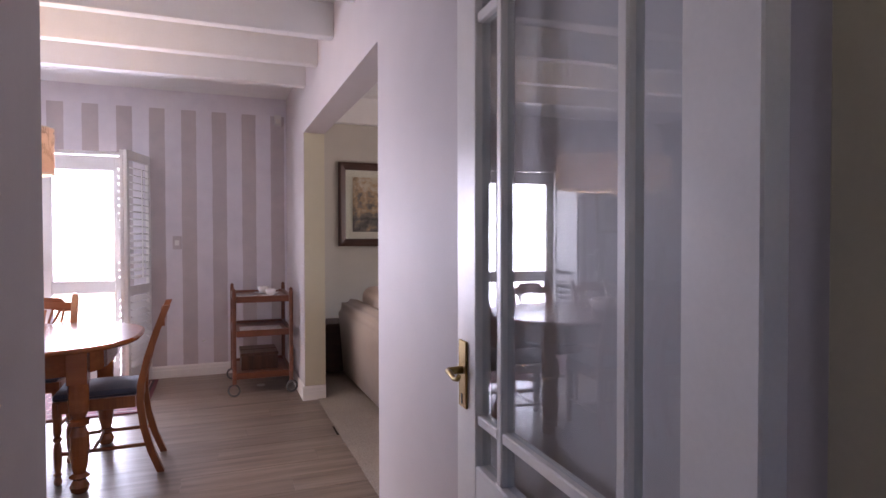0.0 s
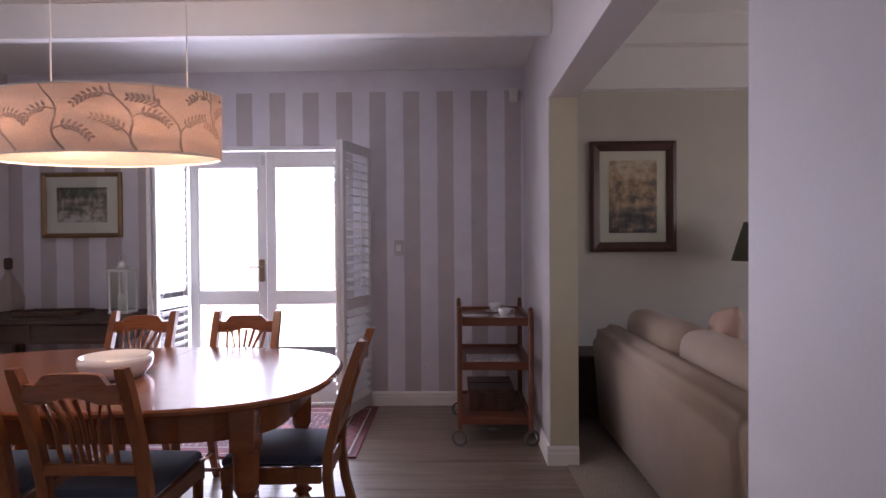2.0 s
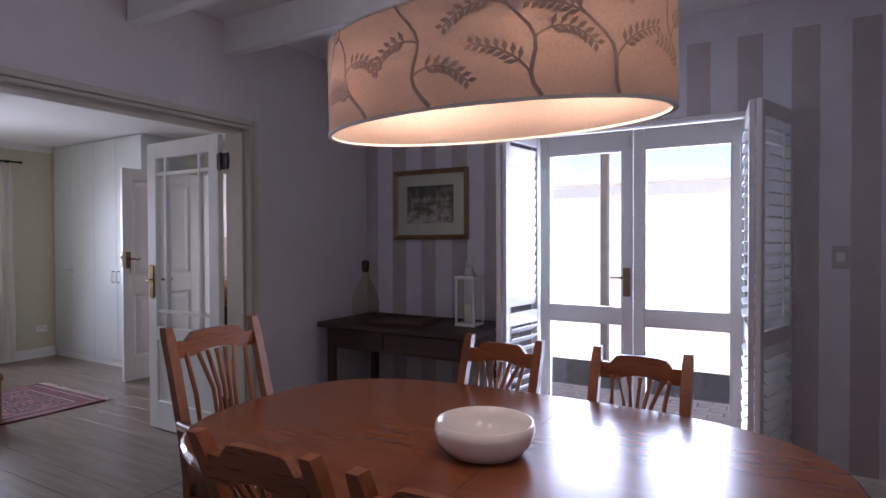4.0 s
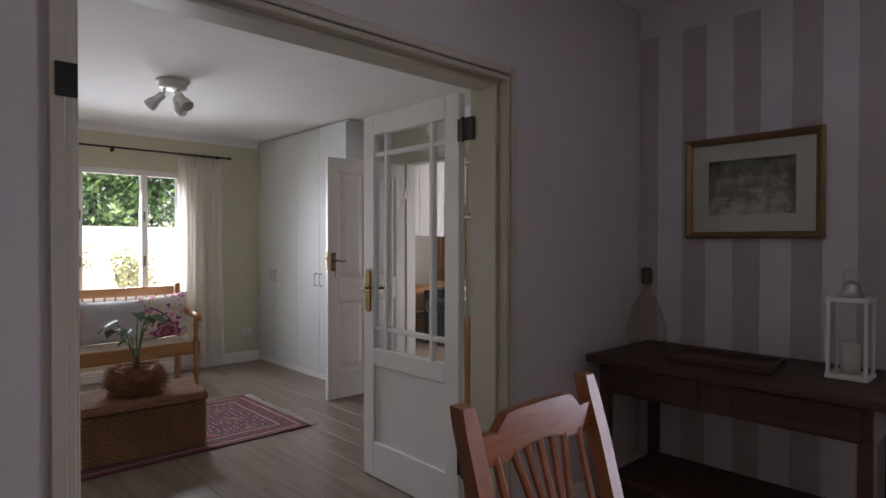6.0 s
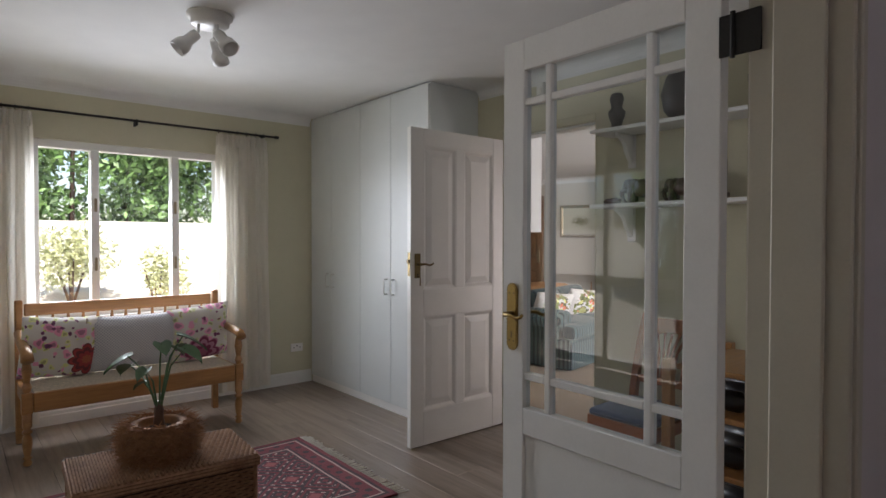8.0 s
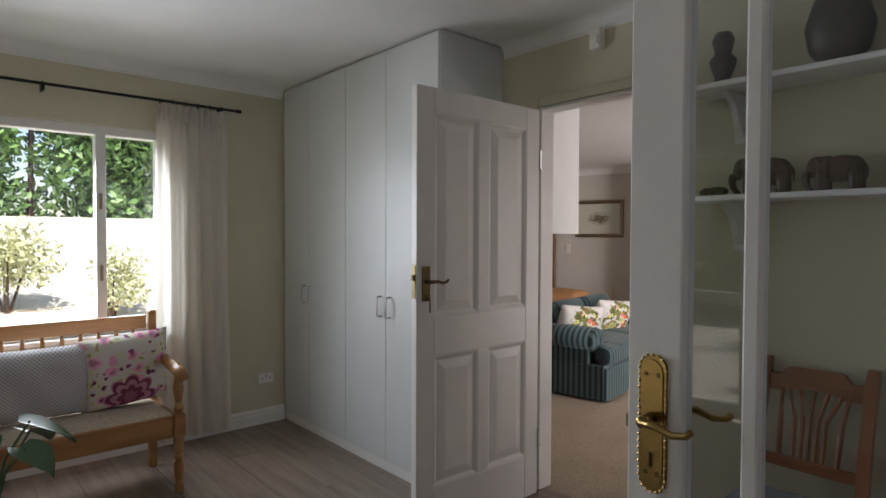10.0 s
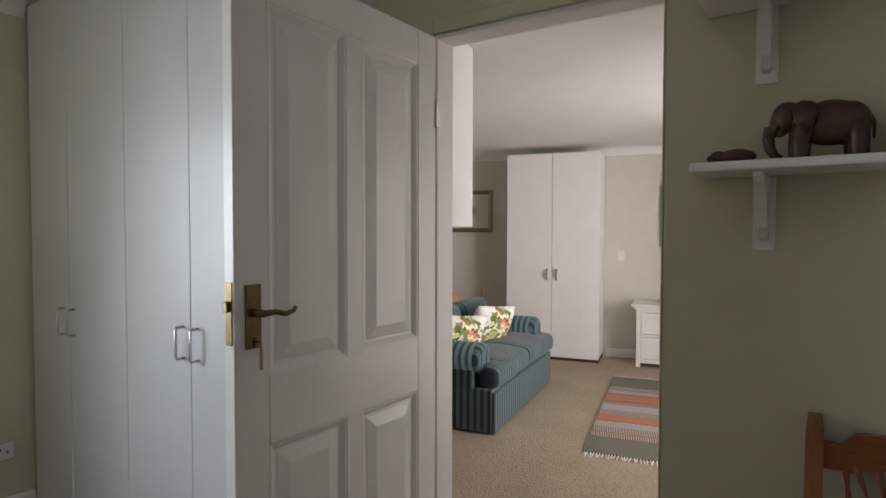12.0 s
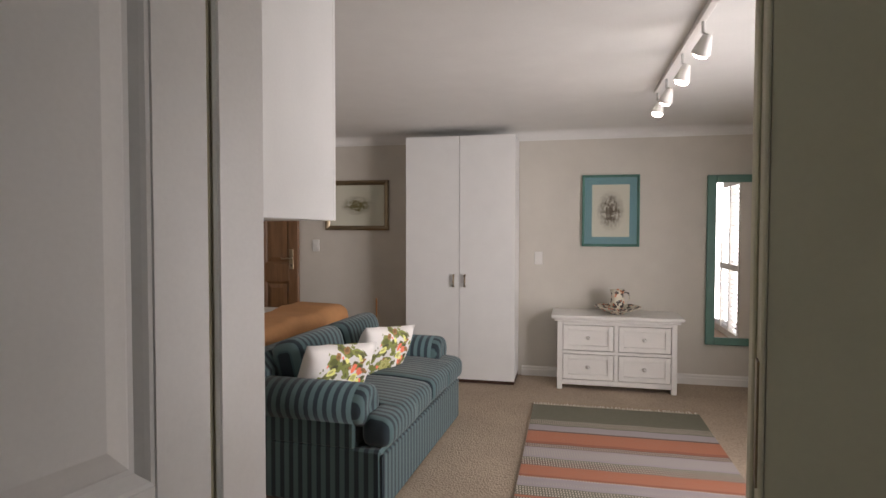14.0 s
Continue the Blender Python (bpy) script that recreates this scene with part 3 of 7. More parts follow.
def pillow(bm, w, h, d, n=14, sag=0.06):
    """A stuffed cushion in the x-z plane, thickness along y."""
    def pt(i, j, s):
        u, v = 2 * i / n - 1, 2 * j / n - 1
        puff = ((1 - u ** 4) * (1 - v ** 4)) ** 0.55
        pinch = 1 - sag * (1 - abs(u * v)) * (abs(u) ** 3 + abs(v) ** 3) * 0.5
        wr = 0.006 * math.sin(9 * u + 4 * v) * puff
        return (u * w / 2 * pinch, s * (d / 2 * puff + wr), v * h / 2 * pinch)
    for s in (1, -1):
        g = [[bm.verts.new(pt(i, j, s)) for j in range(n + 1)] for i in range(n + 1)]
        for i in range(n):
            for j in range(n):
                q = (g[i][j], g[i + 1][j], g[i + 1][j + 1], g[i][j + 1])
                bm.faces.new(q if s > 0 else q[::-1])
    bmesh.ops.remove_doubles(bm, verts=bm.verts[:], dist=0.0015)


def turned(h, r, waist=0.6):
    """A turned leg's profile: foot, neck, vase, ring, shaft."""
    return [(r * 0.62, 0), (r * 0.85, 0.02 * h), (r * 0.95, 0.06 * h), (r * waist, 0.12 * h), (r * 1.0, 0.15 * h), (r * waist, 0.18 * h), (r * 0.8, 0.26 * h), (r * 1.0, 0.40 * h), (r * 0.95, 0.52 * h),
            (r * waist, 0.60 * h), (r * 1.0, 0.62 * h), (r * 1.0, 0.66 * h), (r * waist, 0.68 * h), (r * 0.95, 0.74 * h), (r * 1.0, h)]


# ---- structure ----
DIN_Z, HALL_Z, BED_Z = 2.655, 2.45, 2.27
SW, EW, WW, HW = 6.08, 0.35, -3.77, -3.985      # striped wall, east wall, west wall, its hall face

# dining room
bm = bmesh.new()
box(bm, HW, -2.37, SW, SW + 0.26, 0, DIN_Z)
box(bm, -1.06, EW + 0.165, SW, SW + 0.26, 0, DIN_Z)
box(bm, -2.37, -1.06, SW, SW + 0.26, 2.07, DIN_Z)
setting("wall_north", bm, STRIPES, "dining room wall painted in broad lilac and taupe stripes")
bm = bmesh.new()
box(bm, EW, EW + 0.165, 4.845, SW, 0, DIN_Z)
box(bm, EW, EW + 0.165, -1.6, 2.562, 0, DIN_Z)
box(bm, EW, EW + 0.165, 2.562, 4.845, 2.127, DIN_Z)
setting("wall_east", bm, LILAC, "pale lilac wall with a wide opening to the lounge")
bm = bmesh.new()
box(bm, HW, WW, 4.925, SW, 0, DIN_Z)
box(bm, HW, WW, 1.64, 3.255, 0, DIN_Z)
box(bm, HW, WW, 3.255, 4.925, 2.075, DIN_Z)
setting("wall_west", bm, LILAC, "pale wall with the doorway to the sunny hall")
bm = bmesh.new()
box(bm, WW, -0.69, 1.64, 1.82, 0, DIN_Z)
box(bm, -0.86, -0.69, -1.6, 1.64, 0, DIN_Z)
for a in ((-0.86, EW, 0, 1.55), (-0.86, EW, 2.0, DIN_Z), (-0.86, -0.50, 1.55, 2.0), (0.05, EW, 1.55, 2.0)):
    box(bm, a[0], a[1], -1.6, -1.5, a[2], a[3])
setting("wall_south", bm, LILAC, "pale lilac wall along the passage")
bm = bmesh.new()
box(bm, -0.69, EW, 0.38, 0.56, 2.1, DIN_Z)
setting("wall_passage_header", bm, LILAC, "pale wall above the passage doorway")
bm = bmesh.new()
box(bm, HW, EW + 0.165, -1.6, SW + 0.26, DIN_Z, DIN_Z + 0.16)
for y in (2.95, 3.55, 4.13, 4.72):
    box(bm, WW, EW, y, y + 0.075, 2.46, DIN_Z, 0.004)
setting("ceiling_dining", bm, CEIL, "white boarded ceiling with exposed white beams", "ceiling")


def skirting(name, x0, y0, x1, y1, nx, ny, h=0.11, d=0.018):
    """A moulded skirting board along a wall whose face looks to (nx, ny)."""
    bm = bmesh.new()
    prof = [(0, 0), (d, 0), (d, h * 0.62), (d * 0.72, h * 0.68), (d * 0.72, h * 0.86), (d * 0.3, h), (0, h)]
    ends = []
    for x, y in ((x0, y0), (x1, y1)):
        ends.append([bm.verts.new((x + nx * p, y + ny * p, q)) for p, q in prof])
    n = len(prof)
    bm.faces.new(ends[0])
    bm.faces.new(ends[1][::-1])
    for i in range(n):
        bm.faces.new((ends[0][i], ends[0][(i + 1) % n], ends[1][(i + 1) % n], ends[1][i]))
    return setting(name, bm, WHITE, "white moulded skirting board", "baseboard")


skirting("baseboard", -1.0, SW, EW, SW, 0, -1)
skirting("baseboard", WW, SW, -2.43, SW, 0, -1)
skirting("baseboard", EW, 4.845, EW, SW, -1, 0)
skirting("baseboard", EW - 0.018, 4.845, EW + 0.165, 4.845, 0, -1)
skirting("baseboard", EW, 1.70, EW, 2.562, -1, 0)
skirting("baseboard", WW, 4.98, WW, SW, 1, 0)
skirting("baseboard", WW, 1.82, WW, 3.2, 1, 0)

# lounge seen through the wide opening
bm = bmesh.new()
box(bm, EW + 0.165, 4.4, 5.946, 6.2, 0, 2.75)
box(bm, 4.4, 4.6, -1.6, 6.2, 0, 0.8)
box(bm, 4.4, 4.6, -1.6, 2.6, 0.8, 2.75)
box(bm, 4.4, 4.6, 4.4, 6.2, 0.8, 2.75)
box(bm, 4.4, 4.6, 2.6, 4.4, 2.1, 2.75)
box(bm, EW + 0.165, 4.4, -1.6, -1.5, 0, 2.75)
setting("wall_lounge", bm, GREYW, "grey-olive painted lounge wall")
bm = bmesh.new()
box(bm, EW + 0.165, 4.6, -1.6, 6.2, 2.75, 2.9)
for y in (2.1, 2.9, 3.7, 4.5, 5.25):
    box(bm, EW + 0.165, 4.4, y, y + 0.08, 2.56, 2.75, 0.004)
box(bm, EW + 0.165, 4.4, 5.86, 5.946, 2.43, 2.75)
setting("ceiling_lounge", bm, CEIL, "white lounge ceiling with beams", "ceiling")
setting("floor_lounge_carpet", B(EW + 0.10, 4.4, -1.5, 5.946, -0.12, 0.006), CARPET2, "grey-beige fitted carpet", "floor")
skirting("baseboard", EW + 0.165, 5.946, 4.4, 5.946, 0, -1)

# hall
WIN = -8.33
DW_Y, DW_T = 6.43, 6.505          # wall with the bedroom door, its two faces
bm = bmesh.new()
box(bm, WIN - 0.24, WIN, 1.3, 3.80, 0, HALL_Z)
box(bm, WIN - 0.24, WIN, 5.13, DW_T, 0, HALL_Z)
box(bm, WIN - 0.24, WIN, 3.80, 5.13, 0, 0.76)
box(bm, WIN - 0.24, WIN, 3.80, 5.13, 2.04, HALL_Z)
setting("wall_hall_window", bm, OLIVE, "stone-coloured hall wall round the garden window")
bm = bmesh.new()
box(bm, WIN, -6.301, DW_Y, DW_T, 0, HALL_Z)
box(bm, -5.511, HW, DW_Y, DW_T, 0, HALL_Z)
box(bm, -6.301, -5.511, DW_Y, DW_T, 2.063, HALL_Z)
setting("wall_hall_bedroom", bm, OLIVE, "stone-coloured hall wall with the bedroom doorway")
bm = bmesh.new()
box(bm, WIN, -7.90, 1.3, 1.5, 0, HALL_Z)
box(bm, -6.20, HW, 1.3, 1.5, 0, HALL_Z)
box(bm, -7.90, -6.20, 1.3, 1.5, 2.08, HALL_Z)
box(bm, HW, HW + 0.05, 1.3, 1.64, 0, HALL_Z)
setting("wall_hall_patio", bm, OLIVE, "stone-coloured hall wall with the glazed patio door")
bm = bmesh.new()
box(bm, WIN - 0.24, HW, 1.3, DW_T, HALL_Z, HALL_Z + 0.2)
setting("ceiling_hall", bm, CEIL, "smooth white hall ceiling", "ceiling")


def cornice(name, x0, y0, x1, y1, nx, ny, z, s=0.075):
    """A coved cornice along a wall."""
    bm = bmesh.new()
    prof = [(0, 0), (0, -s)] + [(s * (1 - math.cos(a)), -s * (1 - math.sin(a))) for a in (0.25, 0.55, 0.85, 1.15, 1.45)] + [(s, 0)]
    ends = [[bm.verts.new((x + nx * p, y + ny * p, z + q)) for p, q in prof] for x, y in ((x0, y0), (x1, y1))]
    n = len(prof)
    bm.faces.new(ends[0])
    bm.faces.new(ends[1][::-1])
    for i in range(n):
        bm.faces.new((ends[0][i], ends[0][(i + 1) % n], ends[1][(i + 1) % n], ends[1][i]))
    return setting(name, bm, CEIL, "white coved cornice", "trim")


cornice("trim", WIN, 1.5, WIN, 5.94, 1, 0, HALL_Z)
cornice("trim", -6.56, DW_Y, HW, DW_Y, 0, -1, HALL_Z)
cornice("trim", HW, 1.64, HW, DW_Y, -1, 0, HALL_Z)
skirting("baseboard", WIN, 1.5, WIN, 5.945, 1, 0)
skirting("baseboard", -5.44, DW_Y, HW, DW_Y, 0, -1)
skirting("baseboard", HW, 4.98, HW, DW_Y, -1, 0)

# bedroom, turned twelve degrees
BED = pose(-7.08, 10.57, 0, 0, 0, 12)
bm = bmesh.new()
box(bm, -3.1, 2.65, 0.42, 0.6, 0, BED_Z)
box(bm, -3.3, -3.1, -3.9, 0.6, 0, BED_Z)
box(bm, 2.45, 2.65, -4.62, -3.0, 0, BED_Z)
box(bm, 2.45, 2.65, -1.70, 0.42, 0, BED_Z)
box(bm, 2.45, 2.65, -3.0, -1.70, 2.0, BED_Z)
bmesh.ops.transform(bm, matrix=BED, verts=bm.verts)
setting("wall_bedroom", bm, CREAM, "cream-painted bedroom wall")
bm = bmesh.new()
prism(bm, [(-9.60, DW_T + 0.001), (-3.48, DW_T + 0.001), (-4.61, 11.70), (-10.44, 10.47)], "z", BED_Z, BED_Z + 0.15)
setting("ceiling_bedroom", bm, CEIL, "smooth white bedroom ceiling", "ceiling")
bm = bmesh.new()
box(bm, -9.6, -6.301, 6.506, 6.53, 0, BED_Z)
box(bm, -5.511, -3.5, 6.506, 6.53, 0, BED_Z)
box(bm, -6.301, -5.511, 6.506, 6.53, 2.063, BED_Z)
setting("wall_bedroom_door_side", bm, CREAM, "cream-painted bedroom wall beside the door")
bm = bmesh.new()
prism(bm, [(-9.60, 6.49), (-3.48, 6.49), (-4.61, 11.70), (-10.44, 10.47)], "z", -0.12, 0.0)
setting("floor_bedroom_carpet", bm, CARPET, "beige loop-pile bedroom carpet", "floor")


def bed_line(fn, *a, **k):
    ob = fn(*a, **k)
    ob.matrix_world = BED
    return ob


bed_line(cornice, "trim", -3.1, 0.42, 2.45, 0.42, 0, -1, BED_Z, 0.085)
bed_line(skirting, "baseboard", -3.1, 0.42, -0.99, 0.42, 0, -1, 0.09)
bed_line(skirting, "baseboard", 0.03, 0.42, 2.45, 0.42, 0, -1, 0.09)

# door linings
def lining(name, axis, a0, a1, b0, b1, h, w=0.07, t=0.03, label="white painted door frame", material=WHITE):
    """Frame in an opening: along `axis` from a0 to a1, wall from b0 to b1, h high."""
    bm = bmesh.new()
    def bx(p0, p1, q0, q1, z0, z1):
        if axis == "x":
            box(bm, p0, p1, q0, q1, z0, z1, 0.004)
        else:
            box(bm, q0, q1, p0, p1, z0, z1, 0.004)
    bx(a0, a0 + t, b0 - 0.006, b1 + 0.006, 0, h)
    bx(a1 - t, a1, b0 - 0.006, b1 + 0.006, 0, h)
    bx(a0 + t, a1 - t, b0 - 0.006, b1 + 0.006, h - t, h)
    for q0, q1 in ((b0 - 0.016, b0 - 0.002), (b1 + 0.002, b1 + 0.016)):
        bx(a0 - w, a0 + 0.002, q0, q1, 0, h + w)
        bx(a1 - 0.002, a1 + w, q0, q1, 0, h + w)
        bx(a0 + 0.004, a1 - 0.004, q0, q1, h + 0.002, h + w)
    return setting(name, bm, material, label, "door frame")


lining("door_frame_hall", "y", 3.255, 4.925, HW, WW, 2.06, 0.035, 0.022, "stone-painted steel door frame of the hall", STEEL)
bm = bmesh.new()
for y0, y1 in ((3.277, 3.295), (4.885, 4.903)):
    box(bm, HW + 0.055, WW - 0.045, y0, y1, 0, 2.036, 0.004)
box(bm, HW + 0.055, WW - 0.045, 3.295, 4.885, 2.020, 2.038, 0.004)
setting("door_stop_hall", bm, STEEL, "stone-painted raised stop of the hall door frame", "door frame")
bm = bmesh.new()
box(bm, -6.300, -6.285, DW_Y - 0.004, DW_T + 0.027, 0, 2.062, 0.003)
box(bm, -6.285, -5.520, DW_Y - 0.004, DW_T + 0.027, 2.046, 2.062, 0.003)
setting("door_frame_bedroom", bm, WHITE, "white painted steel door frame", "door frame")
bm = bmesh.new()
box(bm, -5.517, -5.512, DW_Y - 0.004, DW_T + 0.027, 0, 2.062, 0.002)
box(bm, -5.522, -5.517, DW_Y + 0.045, DW_T + 0.027, 0, 2.046, 0.002)
box(bm, -6.350, -6.301, DW_Y - 0.012, DW_Y - 0.002, 0, 2.115, 0.004)
box(bm, -6.300, -5.512, DW_Y - 0.012, DW_Y - 0.002, 2.064, 2.115, 0.004)
setting("door_casing_bedroom", bm, OLIVE, "stone-painted steel door casing", "door frame")
bm = bmesh.new()
box(bm, 0.315, EW, 0.38, 0.57, 0, 2.1, 0.004)
box(bm, -0.69, -0.655, 0.38, 0.57, 0, 2.1, 0.004)
box(bm, -0.655, 0.315, 0.38, 0.57, 2.06, 2.1, 0.004)
setting("door_frame_passage", bm, OLIVE, "stone-painted passage door frame", "door frame")

setting("opening_reveal", B(EW + 0.004, EW + 0.163, 4.840, 4.8445, 0.115, 2.125), OLIVE, "stone-coloured reveal of the wide opening")
setting("hinge_plate", B(-3.7535, -3.749, 3.234, 3.281, 1.682, 1.765, 0.001), IRON, "black iron hinge plate on the door frame", "door frame")

# under-floor and garden
bm = bmesh.new()
prism(bm, [(-600, -600), (600, -600), (600, 600), (-600, 600)], "z", -0.6, -0.20)
setting("ground", bm, LAWN, "pale sunlit ground", "ground")
bm = bmesh.new()
prism(bm, [(HW + 0.0, -1.5), (EW + 0.10, -1.5), (EW + 0.10, SW), (HW, SW)], "z", -0.19, -0.008)
prism(bm, [(WIN, 1.5), (HW, 1.5), (HW, DW_Y + 0.07), (WIN, DW_Y + 0.07)], "z", -0.19, -0.008)
floor = setting("floor", bm, SOIL, "grey-brown oak laminate floor", "floor")


# ---- windows and doors ----
def glazed_leaf(name, w, h, stile=0.10, top=0.11, bottom=0.20, mid=None, thick=0.042, material=None, label="", category="door"):
    """A glazed door leaf; local x from the hinge, y through the thickness."""
    d = thing(name, 0, 0, 0, 0, label, category)
    t = thick / 2
    for a, b in ((0, stile), (w - stile, w)):
        part("stile", B(a, b, -t, t, 0, h, 0.003), material or WHITE, d)
    zs = [(0, bottom), (h - top, h)] + ([mid] if mid else [])
    for a, b in zs:
        part("rail", B(stile, w - stile, -t, t, a, b, 0.003), material or WHITE, d)
    zs.sort()
    for (a, b), (c, e) in zip(zs, zs[1:]):
        p = part("pane", B(stile + 0.001, w - stile - 0.001, -0.003, 0.003, b + 0.001, c - 0.001), GLASS, d)
        p.visible_shadow = False
        for s in (-1, 1):
            bm = bmesh.new()
            y0, y1 = sorted((s * 0.004, s * (t - 0.004)))
            box(bm, stile, stile + 0.012, y0, y1, b, c)
            box(bm, w - stile - 0.012, w - stile, y0, y1, b, c)
            box(bm, stile + 0.012, w - stile - 0.012, y0, y1, b, b + 0.012)
            box(bm, stile + 0.012, w - stile - 0.012, y0, y1, c - 0.012, c)
            part("glazing_bead", bm, material or WHITE, d)
    return d


def lever_handle(parent, x, z, side, material, t=0.022, plate=(0.045, 0.24), rounded=False, lever=-1):
    """Back plate, lever and keyhole on one face of a leaf (side is -1 or 1 along y)."""
    y = side * t
    w, h = plate
    bm = bmesh.new()
    if rounded:
        pts = [(x + w / 2 * math.cos(a), z + h / 2 - w / 2 + w / 2 * math.sin(a)) for a in np.linspace(0, math.pi, 9)]
        pts += [(x + w / 2 * math.cos(a), z - h / 2 + w / 2 + w / 2 * math.sin(a)) for a in np.linspace(math.pi, 2 * math.pi, 9)]
        pts = [(float(p), float(q)) for p, q in pts]
        prism(bm, pts, "y", *sorted((y, y + side * 0.006)))
        rim = [(x + s * w / 2, z - (h - w) / 2 + k * (h - w) / 16) for s in (-1, 1) for k in range(1, 16)]
        for p, q in pts + rim:
            bmesh.ops.create_uvsphere(bm, u_segments=6, v_segments=4, radius=0.003, matrix=Matrix.Translation((float(p), y + side * 0.006, float(q))))
    else:
        box(bm, x - w / 2, x + w / 2, *sorted((y, y + side * 0.007)), z - h / 2, z + h / 2, 0.002)
    hd = part("handle", bm, material, parent, "brass back plate")
    if rounded:
        inner = bmesh.new()
        prism(inner, [(x + (p - x) * 0.80, z + (q - z) * 0.93) for p, q in pts], "y", *sorted((y + side * 0.0055, y + side * 0.0085)))
        part("raised_field", inner, material, hd)
        for sx in (-1, 1):
            for zz in (z + h / 2 - 0.034, z - h / 2 + 0.034):
                part("screw", L([(0.0042, 0), (0.0036, 0.0015), (0.0, 0.0018)], seg=10), ANTIQUE, hd).matrix_basis = pose(x + sx * 0.011, y + side * 0.0085, zz, -90 * side, 0, 0)
    bm = bmesh.new()
    tube(bm, [(x, y + side * 0.004, z + 0.01), (x, y + side * 0.045, z + 0.01)], 0.011, 10, 0.009)
    s = lever
    tube(bm, [(x, y + side * 0.045, z + 0.01), (x + s * 0.03, y + side * 0.05, z + 0.012), (x + s * 0.06, y + side * 0.05, z + 0.004), (x + s * 0.084, y + side * 0.05, z + 0.009), (x + s * 0.092, y + side * 0.05, z + 0.018)], 0.0075, 8, 0.0055)
    part("lever", bm, material, hd, smooth=True)
    part("keyhole", B(x - 0.004, x + 0.004, *sorted((y + side * 0.006, y + side * 0.0085)), z - 0.075, z - 0.05), IRON, hd)
    return hd


def cottage_leaf(name, label, w=0.797, h=2.035, st=0.100, m=0.095, rounded=True, grip=(1.05, 0.24)):
    """Half-glazed leaf with a nine-pane pattern of narrow margins and a panel below."""
    d = thing(name, 0, 0, 0, 0, label, "door")
    t = 0.021
    z_lo, z_hi = 0.73, h - 0.11
    part("stile", B(0, st, -t, t, 0, h, 0.003), WHITE, d)
    part("stile", B(w - st, w, -t, t, 0, h, 0.003), WHITE, d)
    part("rail", B(st, w - st, -t, t, 0, 0.20, 0.003), WHITE, d)
    part("rail", B(st, w - st, -t, t, 0.635, z_lo, 0.003), WHITE, d)
    part("rail", B(st, w - st, -t, t, z_hi, h, 0.003), WHITE, d)
    part("panel", B(st, w - st, -0.007, 0.007, 0.20, 0.635), WHITE, d)
    xs = [st, st + m, st + m + 0.026, w - st - m - 0.026, w - st - m, w - st]
    zs = [z_lo, z_lo + 0.10, z_lo + 0.125, z_hi - 0.125, z_hi - 0.10, z_hi]
    for a in (1, 3):
        part("glazing_bar", B(xs[a], xs[a + 1], -0.017, 0.017, z_lo, z_hi, 0.004), WHITE, d)
        bm = bmesh.new()
        for p, q in ((xs[0], xs[1]), (xs[2], xs[3]), (xs[4], xs[5])):
            box(bm, p, q, -0.016, 0.016, zs[a], zs[a + 1], 0.003)
        part("glazing_bar", bm, WHITE, d)
    for i in (0, 2, 4):
        for j in (0, 2, 4):
            p = part("pane", B(xs[i] + 0.001, xs[i + 1] - 0.001, -0.0025, 0.0025, zs[j] + 0.001, zs[j + 1] - 0.001), DOORGLASS, d)
            p.visible_shadow = False
    lever_handle(d, w - 0.052, grip[0], 1, BRASS, t, (0.05, grip[1]), rounded)
    lever_handle(d, w - 0.052, grip[0], -1, BRASS, t, (0.05, grip[1]), rounded)
    return d


leaf = cottage_leaf("glazed_door", "white half-glazed panel door standing open to the hall")
leaf.matrix_world = pose(-4.055, 4.915, 0.005, 0, 0, 178.5)
bm = bmesh.new()
for z in (1.80, 0.22):
    box(bm, -0.030, 0.004, 0.018, 0.026, z, z + 0.105)
    box(bm, -0.098, -0.030, 0.016, 0.024, z, z + 0.105)
    tube(bm, [(-0.030, 0.024, z - 0.006), (-0.030, 0.024, z + 0.111)], 0.007)
part("hinge", bm, IRON, leaf, "black iron butt hinge")
strip = part("lock_edge", B(0.797, 0.7995, -0.011, 0.011, 0.93, 1.09, 0.0005), BRONZE, leaf, "bronze lock strip on the door's edge")
part("latch", B(0.7995, 0.811, -0.007, 0.007, 1.025, 1.05, 0.002), BRONZE, strip)
leaf2 = cottage_leaf("glazed_door", "white half-glazed panel door folded back against the passage wall", 0.945, 2.035, 0.125, 0.115, False, (0.94, 0.17))
leaf2.matrix_world = pose(0.277, 0.600, 0.005, 0, 0, 87.8)

# French doors in the striped wall
lining("french_door_frame", "x", -2.37, -1.06, SW + 0.02, SW + 0.16, 2.07, 0.05, 0.03)
for hinge, w, rz, lab in ((-2.338, 0.621, 0, "white French door leaf with two tall panes"), (-1.092, 0.621, 180, "white French door leaf with a steel lock")):
    f = glazed_leaf("french_door", w, 2.03, 0.062, 0.12, 0.16, (0.805, 0.895), label=lab)
    f.matrix_world = pose(hinge, SW + 0.09, 0.005, 0, 0, rz)
    if rz == 0:
        part("lock_plate", B(w - 0.06, w - 0.015, -0.035, -0.021, 0.98, 1.16, 0.003), BRONZE, f, "dull bronze lock plate")
        part("lever", T([(w - 0.035, -0.03, 1.10), (w - 0.035, -0.065, 1.10), (w - 0.13, -0.065, 1.10)], 0.008), BRONZE, f, smooth=True)
        part("bolt", B(w - 0.03, w - 0.005, -0.035, -0.021, 1.92, 2.0, 0.003), CHROME, f)


